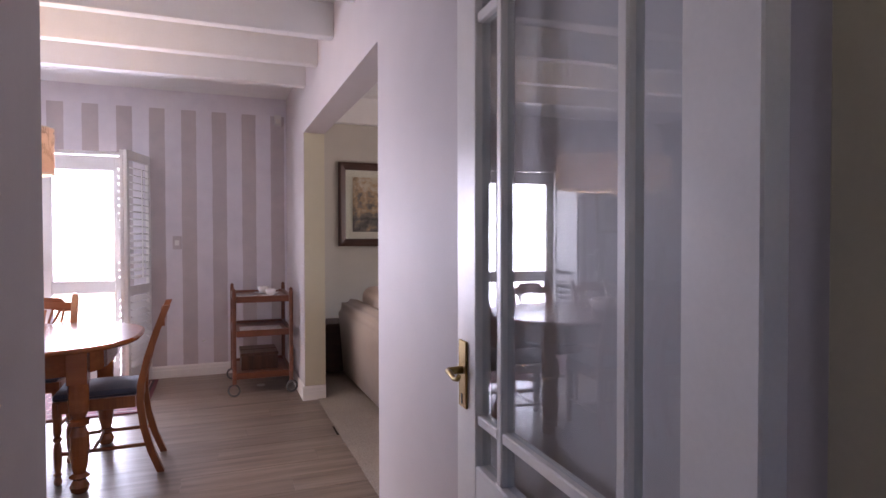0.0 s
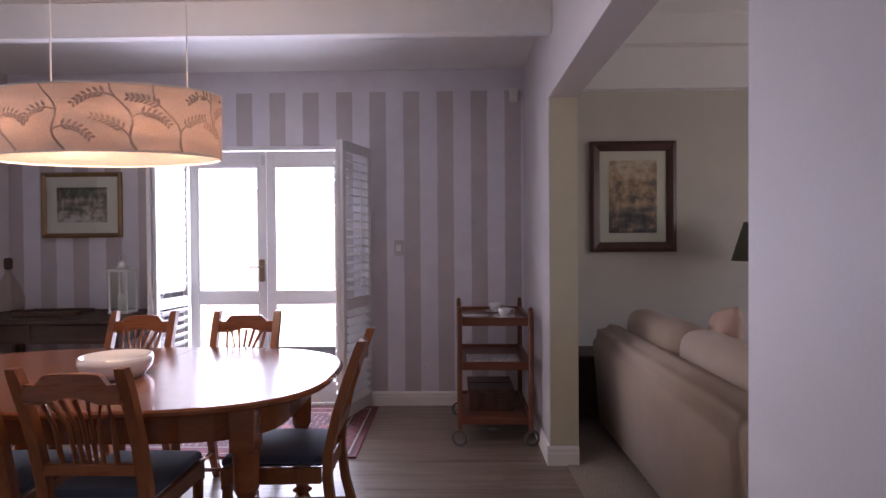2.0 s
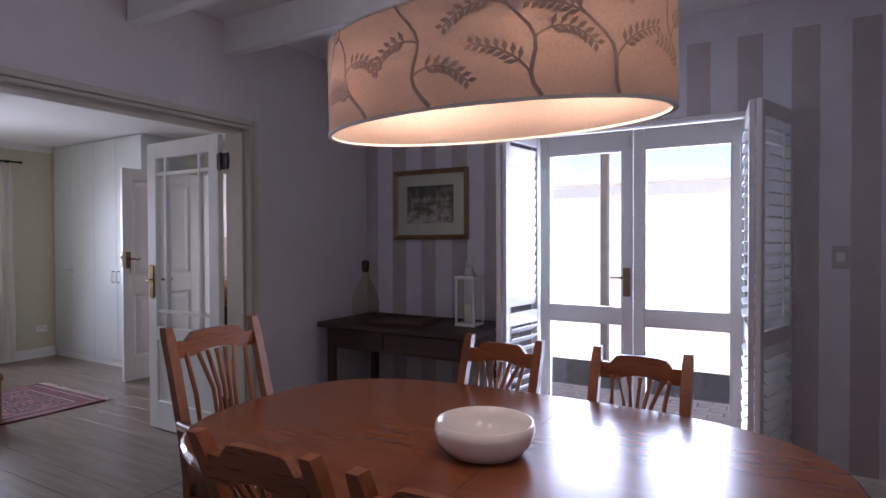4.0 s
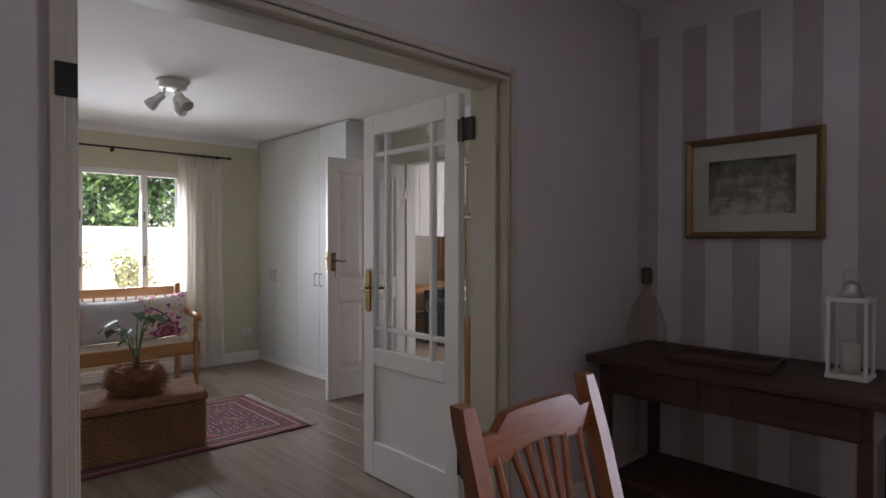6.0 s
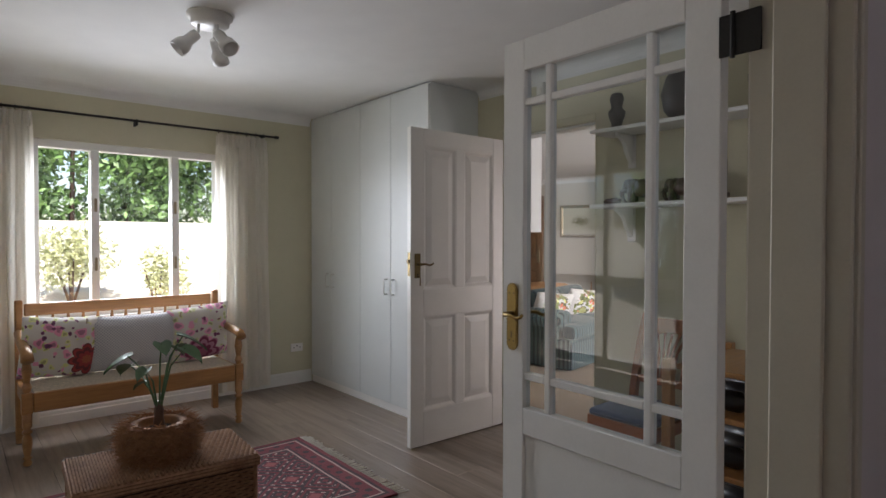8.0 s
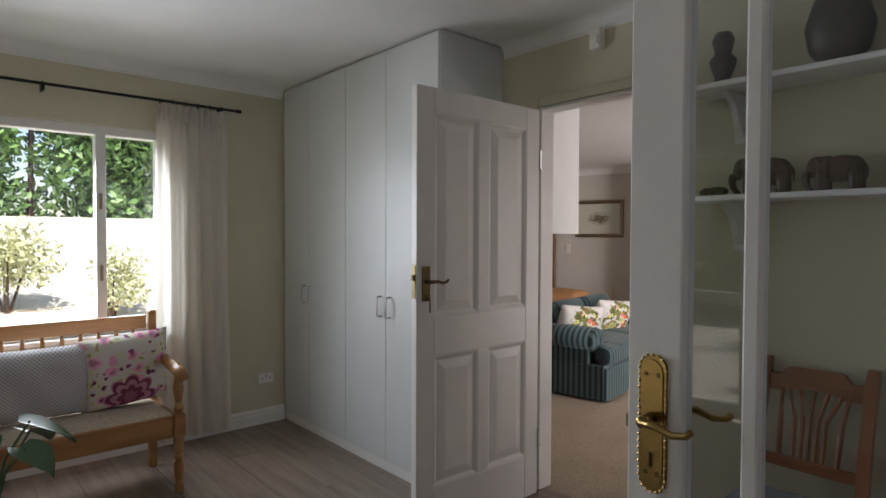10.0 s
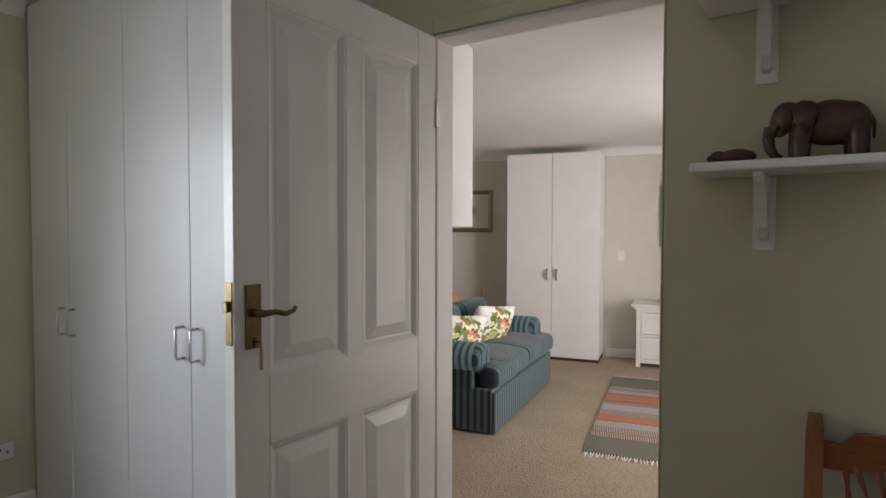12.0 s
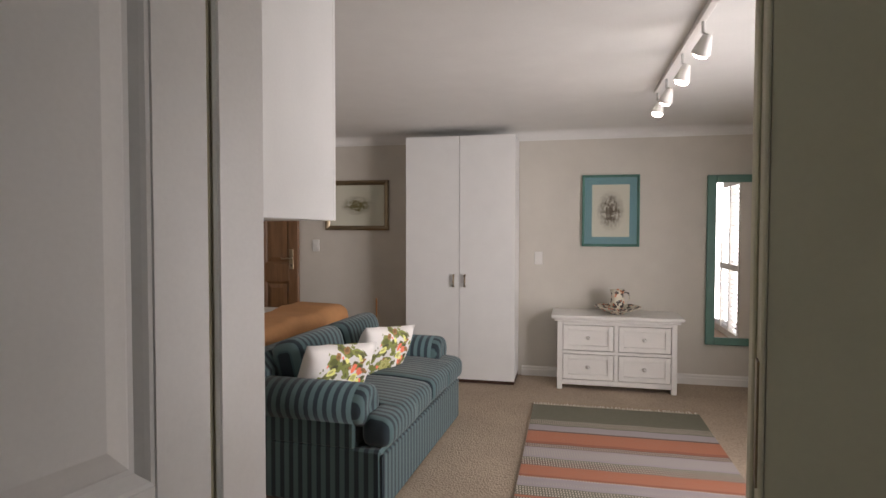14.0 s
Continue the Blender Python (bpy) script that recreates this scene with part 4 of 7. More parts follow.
def shutter(x0, y0, x1, y1, label, upper=12):
    """One louvred shutter panel between two upright edges."""
    w = math.hypot(x1 - x0, y1 - y0)
    s = thing("shutter", x0, y0, 0.03, math.degrees(math.atan2(y1 - y0, x1 - x0)), label, "shutter", "French door shutters")
    for a, b in ((0, 0.045), (w - 0.045, w)):
        part("stile", B(a, b, -0.014, 0.014, 0, 2.0, 0.003), WHITE, s)
    for a, b in ((0, 0.09), (0.78, 0.86), (1.92, 2.0)):
        part("rail", B(0.045, w - 0.045, -0.013, 0.013, a, b, 0.003), WHITE, s)
    z = 0.125
    while z < 1.90:
        if not (0.75 < z < 0.89):
            bm = B(0.046, w - 0.046, -0.034, 0.034, -0.004, 0.004, 0.002)
            tilt = 38 if z < 0.8 else upper
            bmesh.ops.transform(bm, matrix=pose(0, 0, z, tilt, 0, 0), verts=bm.verts)
            part("slat", bm, WHITE, s)
        z += 0.062
    part("tilt_rod", B(w / 2 - 0.005, w / 2 + 0.005, -0.042, -0.034, 0.92, 1.86), WHITE, s)
    return s


shutter(-1.075, 6.05, -1.03, 5.62, "white louvred shutter panel folded open beside the French doors")
shutter(-1.0, 5.60, -0.865, 6.035, "white louvred shutter panel folded against its neighbour")
shutter(-2.305, 6.05, -2.36, 5.62, "white louvred shutter panel folded open beside the French doors", 80)
shutter(-2.39, 5.60, -2.515, 6.035, "white louvred shutter panel folded against its neighbour", 80)

# hall window
wf = thing("window_1", WIN - 0.06, 3.80, 0.76, 0, "white timber three-light casement window", "window", "", "structure")
part("window_frame", B(-0.06, 0.03, 0, 0.05, 0, 1.28, 0.003), WHITE, wf)
part("window_frame", B(-0.06, 0.03, 1.28, 1.33, 0, 1.28, 0.003), WHITE, wf)
part("window_frame", B(-0.06, 0.03, 0.05, 1.28, 1.225, 1.28, 0.003), WHITE, wf)
part("window_frame", B(-0.06, 0.03, 0.05, 1.28, 0, 0.05, 0.003), WHITE, wf)
part("window_sill", B(0.03, 0.10, -0.03, 1.36, -0.03, 0.0, 0.005), WHITE, wf)
for a, b in ((0.37, 0.425), (0.935, 0.99)):
    part("mullion", B(-0.06, 0.03, a, b, 0.05, 1.225, 0.003), WHITE, wf)
for a, b in ((0.05, 0.37), (0.425, 0.935), (0.99, 1.28)):
    p = part("pane", B(-0.012, -0.006, a, b, 0.05, 1.225), GLASS, wf)
    p.visible_shadow = False
for y in (0.40, 0.96):
    for z in (0.33, 0.77):
        part("casement_latch", B(0.03, 0.045, y - 0.010, y + 0.010, z, z + 0.10, 0.004), BRONZE, wf, "dark bronze latch")

# patio door in the hall's far wall
pf = thing("window_2", -7.90, 1.40, 0, 0, "white glazed patio doors to the garden", "window", "", "structure")
for a, b in ((0, 0.06), (0.82, 0.88), (1.64, 1.70)):
    part("mullion", B(a, b, -0.05, 0.05, 0, 2.08, 0.003), WHITE, pf)
for a, b in ((0, 0.10), (0.86, 0.95), (2.0, 2.08)):
    part("rail", B(0.06, 0.82, -0.045, 0.045, a, b, 0.003), WHITE, pf)
    part("rail", B(0.88, 1.64, -0.045, 0.045, a, b, 0.003), WHITE, pf)
for a, b in ((0.06, 0.82), (0.88, 1.64)):
    for c, e in ((0.10, 0.86), (0.95, 2.0)):
        p = part("pane", B(a, b, -0.003, 0.003, c, e), GLASS, pf)
        p.visible_shadow = False

# bedroom window with slatted shutter, seen in the mirror
bw = thing("window_3", 0, 0, 0, 0, "white bedroom window with slatted shutters", "window", "", "structure")
bw.matrix_world = BED @ pose(2.47, -3.0, 0.0)
for a, b in ((0, 0.05), (0.40, 0.445), (0.825, 0.87), (1.25, 1.30)):
    part("mullion", B(-0.03, 0.05, a, b, 0, 2.0, 0.003), WHITE, bw)
for a, b in ((0, 0.08), (0.86, 0.93), (1.92, 2.0)):
    part("rail", B(-0.028, 0.048, 0.05, 1.25, a, b, 0.003), WHITE, bw)
for k in range(32):
    bm = B(-0.002, 0.04, 0.05, 1.25, -0.003, 0.003)
    bmesh.ops.transform(bm, matrix=pose(0, 0, 0.11 + k * 0.057, 0, 12, 0), verts=bm.verts)
    part("slat", bm, WHITE, bw)


def panel_door(name, label, w=0.815, h=2.03, material=None):
    """Four-panel moulded door; local x from the hinge."""
    material = material or WHITE
    d = thing(name, 0, 0, 0, 0, label, "door")
    t, st = 0.02, 0.100
    mid = (w / 2 - 0.033, w / 2 + 0.033)
    part("stile", B(0, st, -t, t, 0, h, 0.003), material, d)
    part("stile", B(w - st, w, -t, t, 0, h, 0.003), material, d)
    rows = [(0.22, 0.825), (1.0, h - 0.11)]
    for a, b in ((0, rows[0][0]), (rows[0][1], rows[1][0]), (rows[1][1], h)):
        part("rail", B(st, w - st, -t, t, a, b, 0.002), material, d)
    for a, b in rows:
        part("muntin", B(mid[0], mid[1], -t, t, a, b, 0.002), material, d)
        for p, q in ((st, mid[0]), (mid[1], w - st)):
            bm = bmesh.new()
            for s in (1, -1):
                rs = []
                for ins, y in ((0, t - 0.001), (0.006, t - 0.002), (0.012, t - 0.006), (0.022, t - 0.014), (0.030, t - 0.014), (0.034, t - 0.012), (0.064, t - 0.004), (0.068, t - 0.003)):
                    rs.append([bm.verts.new((x, s * y, z)) for x, z in ((p + ins, a + ins), (q - ins, a + ins), (q - ins, b - ins), (p + ins, b - ins))])
                for r0, r1 in zip(rs, rs[1:]):
                    for i in range(4):
                        bm.faces.new((r0[i], r0[(i + 1) % 4], r1[(i + 1) % 4], r1[i]))
                bm.faces.new(rs[-1])
            part("panel", bm, material, d)
    return d


pd = panel_door("panel_door", "white four-panel interior door standing open")
pd.matrix_world = pose(-6.283, 6.385, 0.008, 0, 0, -91)
lever_handle(pd, 0.815 - 0.05, 1.155, 1, ANTIQUE, 0.02, (0.045, 0.155), False, -1)
lever_handle(pd, 0.815 - 0.05, 1.155, -1, ANTIQUE, 0.02, (0.045, 0.155), False, -1)
lock = part("lock_edge", B(0.815, 0.8175, -0.012, 0.012, 1.09, 1.24, 0.0005), ANTIQUE, pd, "brass lock plate on the door's edge")
part("latch", B(0.8175, 0.828, -0.008, 0.008, 1.17, 1.195, 0.001), ANTIQUE, lock)
part("key", T([(0.765, 0.022, 1.095), (0.765, 0.05, 1.095), (0.765, 0.052, 1.07), (0.765, 0.052, 1.03)], 0.004), BRONZE, pd, "small key with a blue tag")
part("hinge", B(-0.012, 0.004, -0.002, 0.028, 1.72, 1.82, 0.001), CHROME, pd)
part("strike_plate", B(-0.012, 0.004, -0.002, 0.028, 0.25, 0.35, 0.001), CHROME, pd)
setting("door_strike_plate", B(-5.5195, -5.5165, DW_Y + 0.008, DW_Y + 0.032, 1.08, 1.22, 0.0005), BRONZE, "bronze strike plate on the door frame", "door frame")


# ---- dining room things ----
def rounded_outline(hx, hy, p=3.2, n=56):
    return [(hx * math.copysign(abs(math.cos(a)) ** (2 / p), math.cos(a)), hy * math.copysign(abs(math.sin(a)) ** (2 / p), math.sin(a))) for a in [2 * math.pi * i / n for i in range(n)]]


def slab(bm, outline, z0, z1, edge=0.008):
    """A flat slab with eased edges from an outline."""
    levels = [(z0, 1 - 0.012), (z0 + edge, 1.0), (z1 - edge, 1.0), (z1, 1 - 0.012)]
    rings = [[bm.verts.new((x * k, y * k, z)) for x, y in outline] for z, k in levels]
    n = len(outline)
    for a, b in zip(rings, rings[1:]):
        for i in range(n):
            bm.faces.new((a[i], a[(i + 1) % n], b[(i + 1) % n], b[i]))
    bm.faces.new(rings[0][::-1])
    bm.faces.new(rings[-1])


def dining_table():
    t = thing("dining_table", -1.655, 3.93, 0, 0, "polished orange-brown wooden dining table with rounded ends", "table")
    out = rounded_outline(0.955, 0.59, 3.0)
    bm = bmesh.new()
    slab(bm, out, 0.722, 0.75)
    part("tabletop", bm, TABLE, t)
    part("leaf_joint", B(0.098, 0.100, -0.555, 0.555, 0.7497, 0.7505), DARKW, t)
    bm = bmesh.new()
    o2 = rounded_outline(0.80, 0.46, 4.5)
    n = len(o2)
    rings = [[bm.verts.new((x * k, y * k, z)) for x, y in o2] for k, z in ((1, 0.60), (1, 0.7215), (0.95, 0.7215), (0.95, 0.60))]
    for a, b in zip(rings, rings[1:] + rings[:1]):
        for i in range(n):
            bm.faces.new((a[i], a[(i + 1) % n], b[(i + 1) % n], b[i]))
    part("apron", bm, TABLE, t)
    for sx in (-1, 1):
        for sy in (-1, 1):
            bm = bmesh.new()
            lathe(bm, turned(0.56, 0.048), (sx * 0.70, sy * 0.38, 0), 18)
            box(bm, sx * 0.70 - 0.046, sx * 0.70 + 0.046, sy * 0.38 - 0.046, sy * 0.38 + 0.046, 0.555, 0.722, 0.004)
            part("leg", bm, TABLE, t, smooth=False)
    return t


dining_table()


def crest(w, z, thick, y, lift=0.034):
    """A shaped top rail with a raised middle and a cut-out lower edge."""
    bm = bmesh.new()
    n, pts_t, pts_b = 24, [], []
    for i in range(n + 1):
        u = 2 * i / n - 1
        hump = max(0.0, min(1.0, (0.80 - abs(u)) / 0.26))
        top = z + lift * hump * hump * (3 - 2 * hump) - 0.010 * (abs(u) < 0.8) * u * u
        bot = z - 0.062 + 0.020 * max(0.0, 1 - (u / 0.55) ** 2)
        pts_t.append((u * w / 2, top))
        pts_b.append((u * w / 2, bot))
    outline = pts_b + pts_t[::-1]
    prism(bm, outline, "y", y - thick / 2, y + thick / 2)
    return bm


def dining_chair(arms=False, height=0.90):
    """Front looks along +y; the back stands at -y."""
    c = thing("dining_chair", 0, 0, 0, 0, "orange-brown wooden dining chair with a dark blue padded seat", "chair", "chairs round the dining table")
    w, d, h = (0.445, 0.46, 1.005) if arms else (0.382, 0.42, height)
    s = 0.445
    bm = bmesh.new()
    box(bm, -w / 2 + 0.012, w / 2 - 0.012, -d / 2 + 0.02, d / 2, s - 0.01, s + 0.028, 0.02, seg=3)
    bmesh.ops.subdivide_edges(bm, edges=bm.edges[:], cuts=1)
    for v in bm.verts:
        if v.co.z > s + 0.02:
            v.co.z += 0.022 * max(0, 1 - (2 * v.co.x / w) ** 2) * max(0, 1 - (2 * v.co.y / d) ** 2)
    part("seat", bm, NAVY, c, "dark blue padded seat", True)
    for y0, y1 in ((d / 2 - 0.028, d / 2 - 0.004), (-d / 2 + 0.004, -d / 2 + 0.028)):
        part("seat_rail", B(-w / 2 + 0.02, w / 2 - 0.02, y0, y1, s - 0.07, s - 0.008, 0.003), PINEX, c)
    for x in (-1, 1):
        part("seat_rail", B(x * (w / 2 - 0.012) - 0.011, x * (w / 2 - 0.012) + 0.011, -d / 2 + 0.03, d / 2 - 0.03, s - 0.07, s - 0.008, 0.003), PINE, c)
        bm = bmesh.new()
        lathe(bm, turned(s - 0.07, 0.021), (x * (w / 2 - 0.025), d / 2 - 0.025, 0), 12)
        box(bm, x * (w / 2 - 0.025) - 0.02, x * (w / 2 - 0.025) + 0.02, d / 2 - 0.045, d / 2 - 0.005, s - 0.09, s - 0.006, 0.003)
        part("leg", bm, PINE, c)
        bm = bmesh.new()
        y_at = lambda z: -d / 2 + 0.01 - (0.10 * ((s - z) / s) ** 2 if z < s else 0.13 * ((z - s) / (h - s)) ** 1.4)
        zs = [0, 0.12, 0.26, s - 0.05, s + 0.05, s + 0.2, h - 0.12, h - 0.02, h + 0.02]
        pv = None
        for k, z in enumerate(zs):
            hw = 0.019 if z < h - 0.01 else 0.015
            ring = [bm.verts.new((x * (w / 2 - 0.022) + a * hw, y_at(z) + b * 0.018, z)) for a, b in ((-1, -1), (1, -1), (1, 1), (-1, 1))]
            if pv:
                for i in range(4):
                    bm.faces.new((pv[i], pv[(i + 1) % 4], ring[(i + 1) % 4], ring[i]))
            else:
                bm.faces.new(ring[::-1])
            pv = ring
        bm.faces.new(pv)
        part("back_post", bm, PINE, c)
        part("stretcher", T([(x * (w / 2 - 0.025), d / 2 - 0.03, 0.16), (x * (w / 2 - 0.022), -d / 2 - 0.02, 0.16)], 0.011), PINE, c, smooth=True)
        if arms:
            bm = bmesh.new()
            tube(bm, [(x * (w / 2 - 0.01), -d / 2 - 0.03, 0.68), (x * (w / 2 + 0.015), 0, 0.665), (x * (w / 2 + 0.02), d / 2 - 0.06, 0.67), (x * (w / 2 + 0.02), d / 2 - 0.02, 0.65)], 0.019, 10)
            part("arm", bm, PINE, c, smooth=True)
            part("arm_post", L([(0.014, 0), (0.02, 0.06), (0.012, 0.12), (0.018, 0.19), (0.012, 0.235)], (x * (w / 2 + 0.012), d / 2 - 0.08, s - 0.02), 10), PINE, c, smooth=True)
    part("stretcher", T([(-w / 2 + 0.03, 0.02, 0.16), (w / 2 - 0.03, 0.02, 0.16)], 0.010), PINEX, c, smooth=True)
    bm = crest(w - 0.075, h - 0.035, 0.022, 0)
    bmesh.ops.transform(bm, matrix=Matrix.Translation((0, -d / 2 - 0.105, 0)), verts=bm.verts)
    part("crest_rail", bm, PINEX, c)
    part("back_rail", B(-w / 2 + 0.04, w / 2 - 0.04, -d / 2 - 0.030, -d / 2 - 0.008, s + 0.10, s + 0.14, 0.003), PINEX, c)
    for k in range(5):
        u = (k - 2) / 2
        bm = bmesh.new()
        tube(bm, [(u * 0.045, -d / 2 - 0.02, s + 0.13), (u * 0.05, -d / 2 - 0.055, (s + h) / 2 + 0.05), (u * 0.085, -d / 2 - 0.10, h - 0.085)], 0.007, 6, 0.009)
        part("splat", bm, PINE, c)
    for x in (-1, 1):
        bm = bmesh.new()
        tube(bm, [(x * (w / 2 - 0.10), -d / 2 - 0.02, s + 0.13), (x * (w / 2 - 0.095), -d / 2 - 0.055, (s + h) / 2 + 0.05), (x * (w / 2 - 0.085), -d / 2 - 0.10, h - 0.085)], 0.009, 6)
        part("splat", bm, PINE, c)
    return c


chair = dining_chair()
# near side (backs towards the passage), far side, east end
chair.matrix_world = pose(-1.39, 3.57, 0, 0, 0, 0)
copy_thing(chair, pose(-1.86, 3.575, 0, 0, 0, 1))
copy_thing(chair, pose(-1.36, 4.38, 0, 0, 0, 180))
copy_thing(chair, pose(-1.95, 4.38, 0, 0, 0, 179))
copy_thing(chair, pose(-0.90, 3.86, 0, 0, 0, 92))
carver = dining_chair(True)
tagged(carver, "tall wooden carver armchair with a dark padded seat")
carver.matrix_world = pose(-2.505, 3.92, 0, 0, 0, -90)


def oval(bm, hx, hy, z0, z1, seg=48, t=0.003):
    rings = []
    for k, z in ((1, z0), (1, z1), (1 - t / hy, z1), (1 - t / hy, z0)):
        rings.append([bm.verts.new((hx * k * math.cos(2 * math.pi * i / seg), hy * k * math.sin(2 * math.pi * i / seg), z)) for i in range(seg)])
    for a, b in zip(rings, rings[1:] + rings[:1]):
        for i in range(seg):
            bm.faces.new((a[i], a[(i + 1) % seg], b[(i + 1) % seg], b[i]))


def pendant():
    p = thing("pendant_lamp", -1.49, 3.61, 1.612, 0, "oval cream drum pendant lamp embroidered with brown leaf sprigs", "lamp")
    hx, hy, h = 0.43, 0.215, 0.235
    bm = bmesh.new()
    oval(bm, hx, hy, 0, h)
    sh = part("shade", bm, SHADE, p, "cream cloth shade with brown leaf sprigs", True)
    for z in (0.0, h - 0.006):
        bm = bmesh.new()
        oval(bm, hx + 0.002, hy + 0.002, z, z + 0.006, t=0.006)
        part("trim", bm, LINEN, sh)
    rnd = random.Random(4)

    def on(u, v):
        a = u / 0.36
        return (( hx + 0.003) * math.cos(a), (hy + 0.003) * math.sin(a), v)
    bm = bmesh.new()

    def strip(pts, w0, w1):
        prev = None
        for k, (u, v) in enumerate(pts):
            w = w0 + (w1 - w0) * k / (len(pts) - 1)
            a, b = pts[max(0, k - 1)], pts[min(len(pts) - 1, k + 1)]
            dx, dy = b[0] - a[0], b[1] - a[1]
            l = math.hypot(dx, dy) or 1
            ring = [bm.verts.new(on(u - dy / l * w, v + dx / l * w)), bm.verts.new(on(u + dy / l * w, v - dx / l * w))]
            if prev:
                bm.faces.new((prev[0], prev[1], ring[1], ring[0]))
            prev = ring

    def blade(u, v, ang, ln, wd):
        c, s = math.cos(ang), math.sin(ang)
        q = [(0, 0), (0.5, 0.5), (1, 0), (0.5, -0.5)]
        bm.faces.new([bm.verts.new(on(u + ln * p * c - wd * r * s, v + ln * p * s + wd * r * c)) for p, r in q])
    for k in range(12):
        u0 = k * 0.188 + rnd.uniform(-0.02, 0.02)
        lean = rnd.choice((-1, 1)) * rnd.uniform(0.05, 0.12)
        stem = [(u0 + lean * (q / 10) + 0.016 * math.sin(q * 0.8 + k), 0.006 + (h - 0.012) * q / 10) for q in range(11)]
        strip(stem, 0.0042, 0.0024)
        for n, br in enumerate((3, 6) if k % 2 else (2, 5, 8)):
            side = 1 if (n + k) % 2 else -1
            u, v = stem[br]
            ang = math.pi / 2 - side * rnd.uniform(0.25, 1.0)
            turn = side * rnd.uniform(0.12, 0.34)
            pts = [(u, v)]
            for q in range(8):
                ang -= turn * (0.75 if q < 6 else 0.3)
                pts.append((pts[-1][0] + 0.0155 * math.cos(ang), max(0.012, min(h - 0.012, pts[-1][1] + 0.0155 * math.sin(ang)))))
            strip(pts, 0.0026, 0.0014)
            for q in range(2, 9):
                (ua, va), (ub, vb) = pts[q - 1], pts[q]
                d = math.atan2(vb - va, ub - ua)
                for ss in (-1, 1):
                    if 0.024 < vb < h - 0.024:
                        blade(ub, vb, d + ss * 0.85, 0.033 - 0.0018 * q, 0.0105)
    tagged(part("embroidery", bm, SPRIG, sh, "brown embroidered leaf sprigs"), kind="stuff")
    for x in (-0.20, 0.31):
        part("cord", T([(x, 0, 0.20), (x, 0, DIN_Z - 1.60)], 0.003), PLASTIC, p)
        part("ceiling_rose", L([(0.04, 0), (0.035, 0.02), (0.01, 0.025)], (x, 0, DIN_Z - 1.625), 16), PLASTIC, p)
    bm = bmesh.new()
    box(bm, -0.43, 0.43, -0.006, 0.006, 0.205, 0.215)
    part("carrier_bar", bm, CHROME, p)
    for x in (-0.2, 0.2):
        b = part("bulb_holder", L([(0.018, 0.15), (0.018, 0.205)], (x, 0, 0), 12), PLASTIC, p)
    return p


pendant()


def fruit_bowl():
    b = thing("bowl", -1.61, 3.86, 0.7505, 0, "glossy white ceramic bowl on the dining table", "bowl")
    part("body", L([(0.06, 0), (0.11, 0.004), (0.135, 0.035), (0.143, 0.065), (0.138, 0.088), (0.132, 0.088), (0.128, 0.06), (0.10, 0.02), (0.0, 0.014)], seg=36), CERAM, b, smooth=True)
    return b


fruit_bowl()


def framed(name, x, y, z, w, h, rz, label, frame_mat, fw, mats, art, mount=0.08, depth=0.025, inner=None):
    """A framed picture whose face looks along local -y; x, y, z is its centre on the wall."""
    p = thing(name, x, y, z, rz, label, "picture")
    bm = bmesh.new()
    a, b = w / 2, h / 2
    prof = [(0, 0), (0, depth), (fw * 0.35, depth * 1.25), (fw * 0.75, depth * 0.9), (fw, depth * 0.55), (fw, 0)]
    rings = [[bm.verts.new((sx * (a - i), -o, sz * (b - i))) for sx, sz in ((-1, -1), (1, -1), (1, 1), (-1, 1))] for i, o in prof]
    for r0, r1 in zip(rings, rings[1:]):
        for i in range(4):
            bm.faces.new((r0[i], r0[(i + 1) % 4], r1[(i + 1) % 4], r1[i]))
    part("frame", bm, frame_mat, p)
    part("mount", B(-a + fw, a - fw, -0.008, -0.002, -b + fw, b - fw), mats, p)
    m = fw + mount
    if inner:
        part("inner_mount", B(-a + m - 0.02, a - m + 0.02, -0.0100, -0.0085, -b + m - 0.02, b - m + 0.02), inner, p)
    part("print", B(-a + m, a - m, -0.0130, -0.0105, -b + m, b - m), art, p, "painted picture")
    g = part("glazing", B(-a + fw, a - fw, -0.0165, -0.0150, -b + fw, b - fw), GLASS, p)
    g.visible_shadow = False
    return p


framed("picture", -3.17, SW - 0.002, 1.61, 0.645, 0.52, 0, "watercolour of a white house in a gilt frame", GILT, 0.035, CARD, ART_STREET, 0.085)
framed("picture", 1.16, 5.944, 1.63, 0.65, 0.84, 0, "sepia landscape print in a dark brown frame", FRAMEW, 0.075, CARD, ART_SEPIA, 0.07)


def desk():
    d = thing("side_table", -3.09, 5.73, 0, 0, "dark wooden side table with drawers against the striped wall", "table")
    part("tabletop", B(-0.61, 0.60, -0.31, 0.33, 0.745, 0.78, 0.006), DARKW, d)
    part("apron", B(-0.57, 0.54, -0.25, 0.29, 0.60, 0.745, 0.004), DARKW, d)
    for x in (-0.36, 0.22):
        dr = part("drawer", B(x - 0.16, x + 0.28, -0.263, -0.25, 0.615, 0.735, 0.004), DARKW, d)
        part("knob", L([(0.006, 0), (0.014, 0.012), (0.0, 0.022)], (0, 0, 0), 10), DARKW, dr).matrix_basis = pose(x + 0.06, -0.263, 0.675, 90, 0, 0)
    for sx in (-0.57, 0.49):
        for sy in (-0.25, 0.24):
            bm = bmesh.new()
            box(bm, sx, sx + 0.05, sy, sy + 0.05, 0, 0.60, 0.004)
            part("leg", bm, DARKW, d)
    part("shelf", B(-0.54, 0.51, -0.22, 0.26, 0.16, 0.185, 0.004), DARKW, d)
    return d


desk()


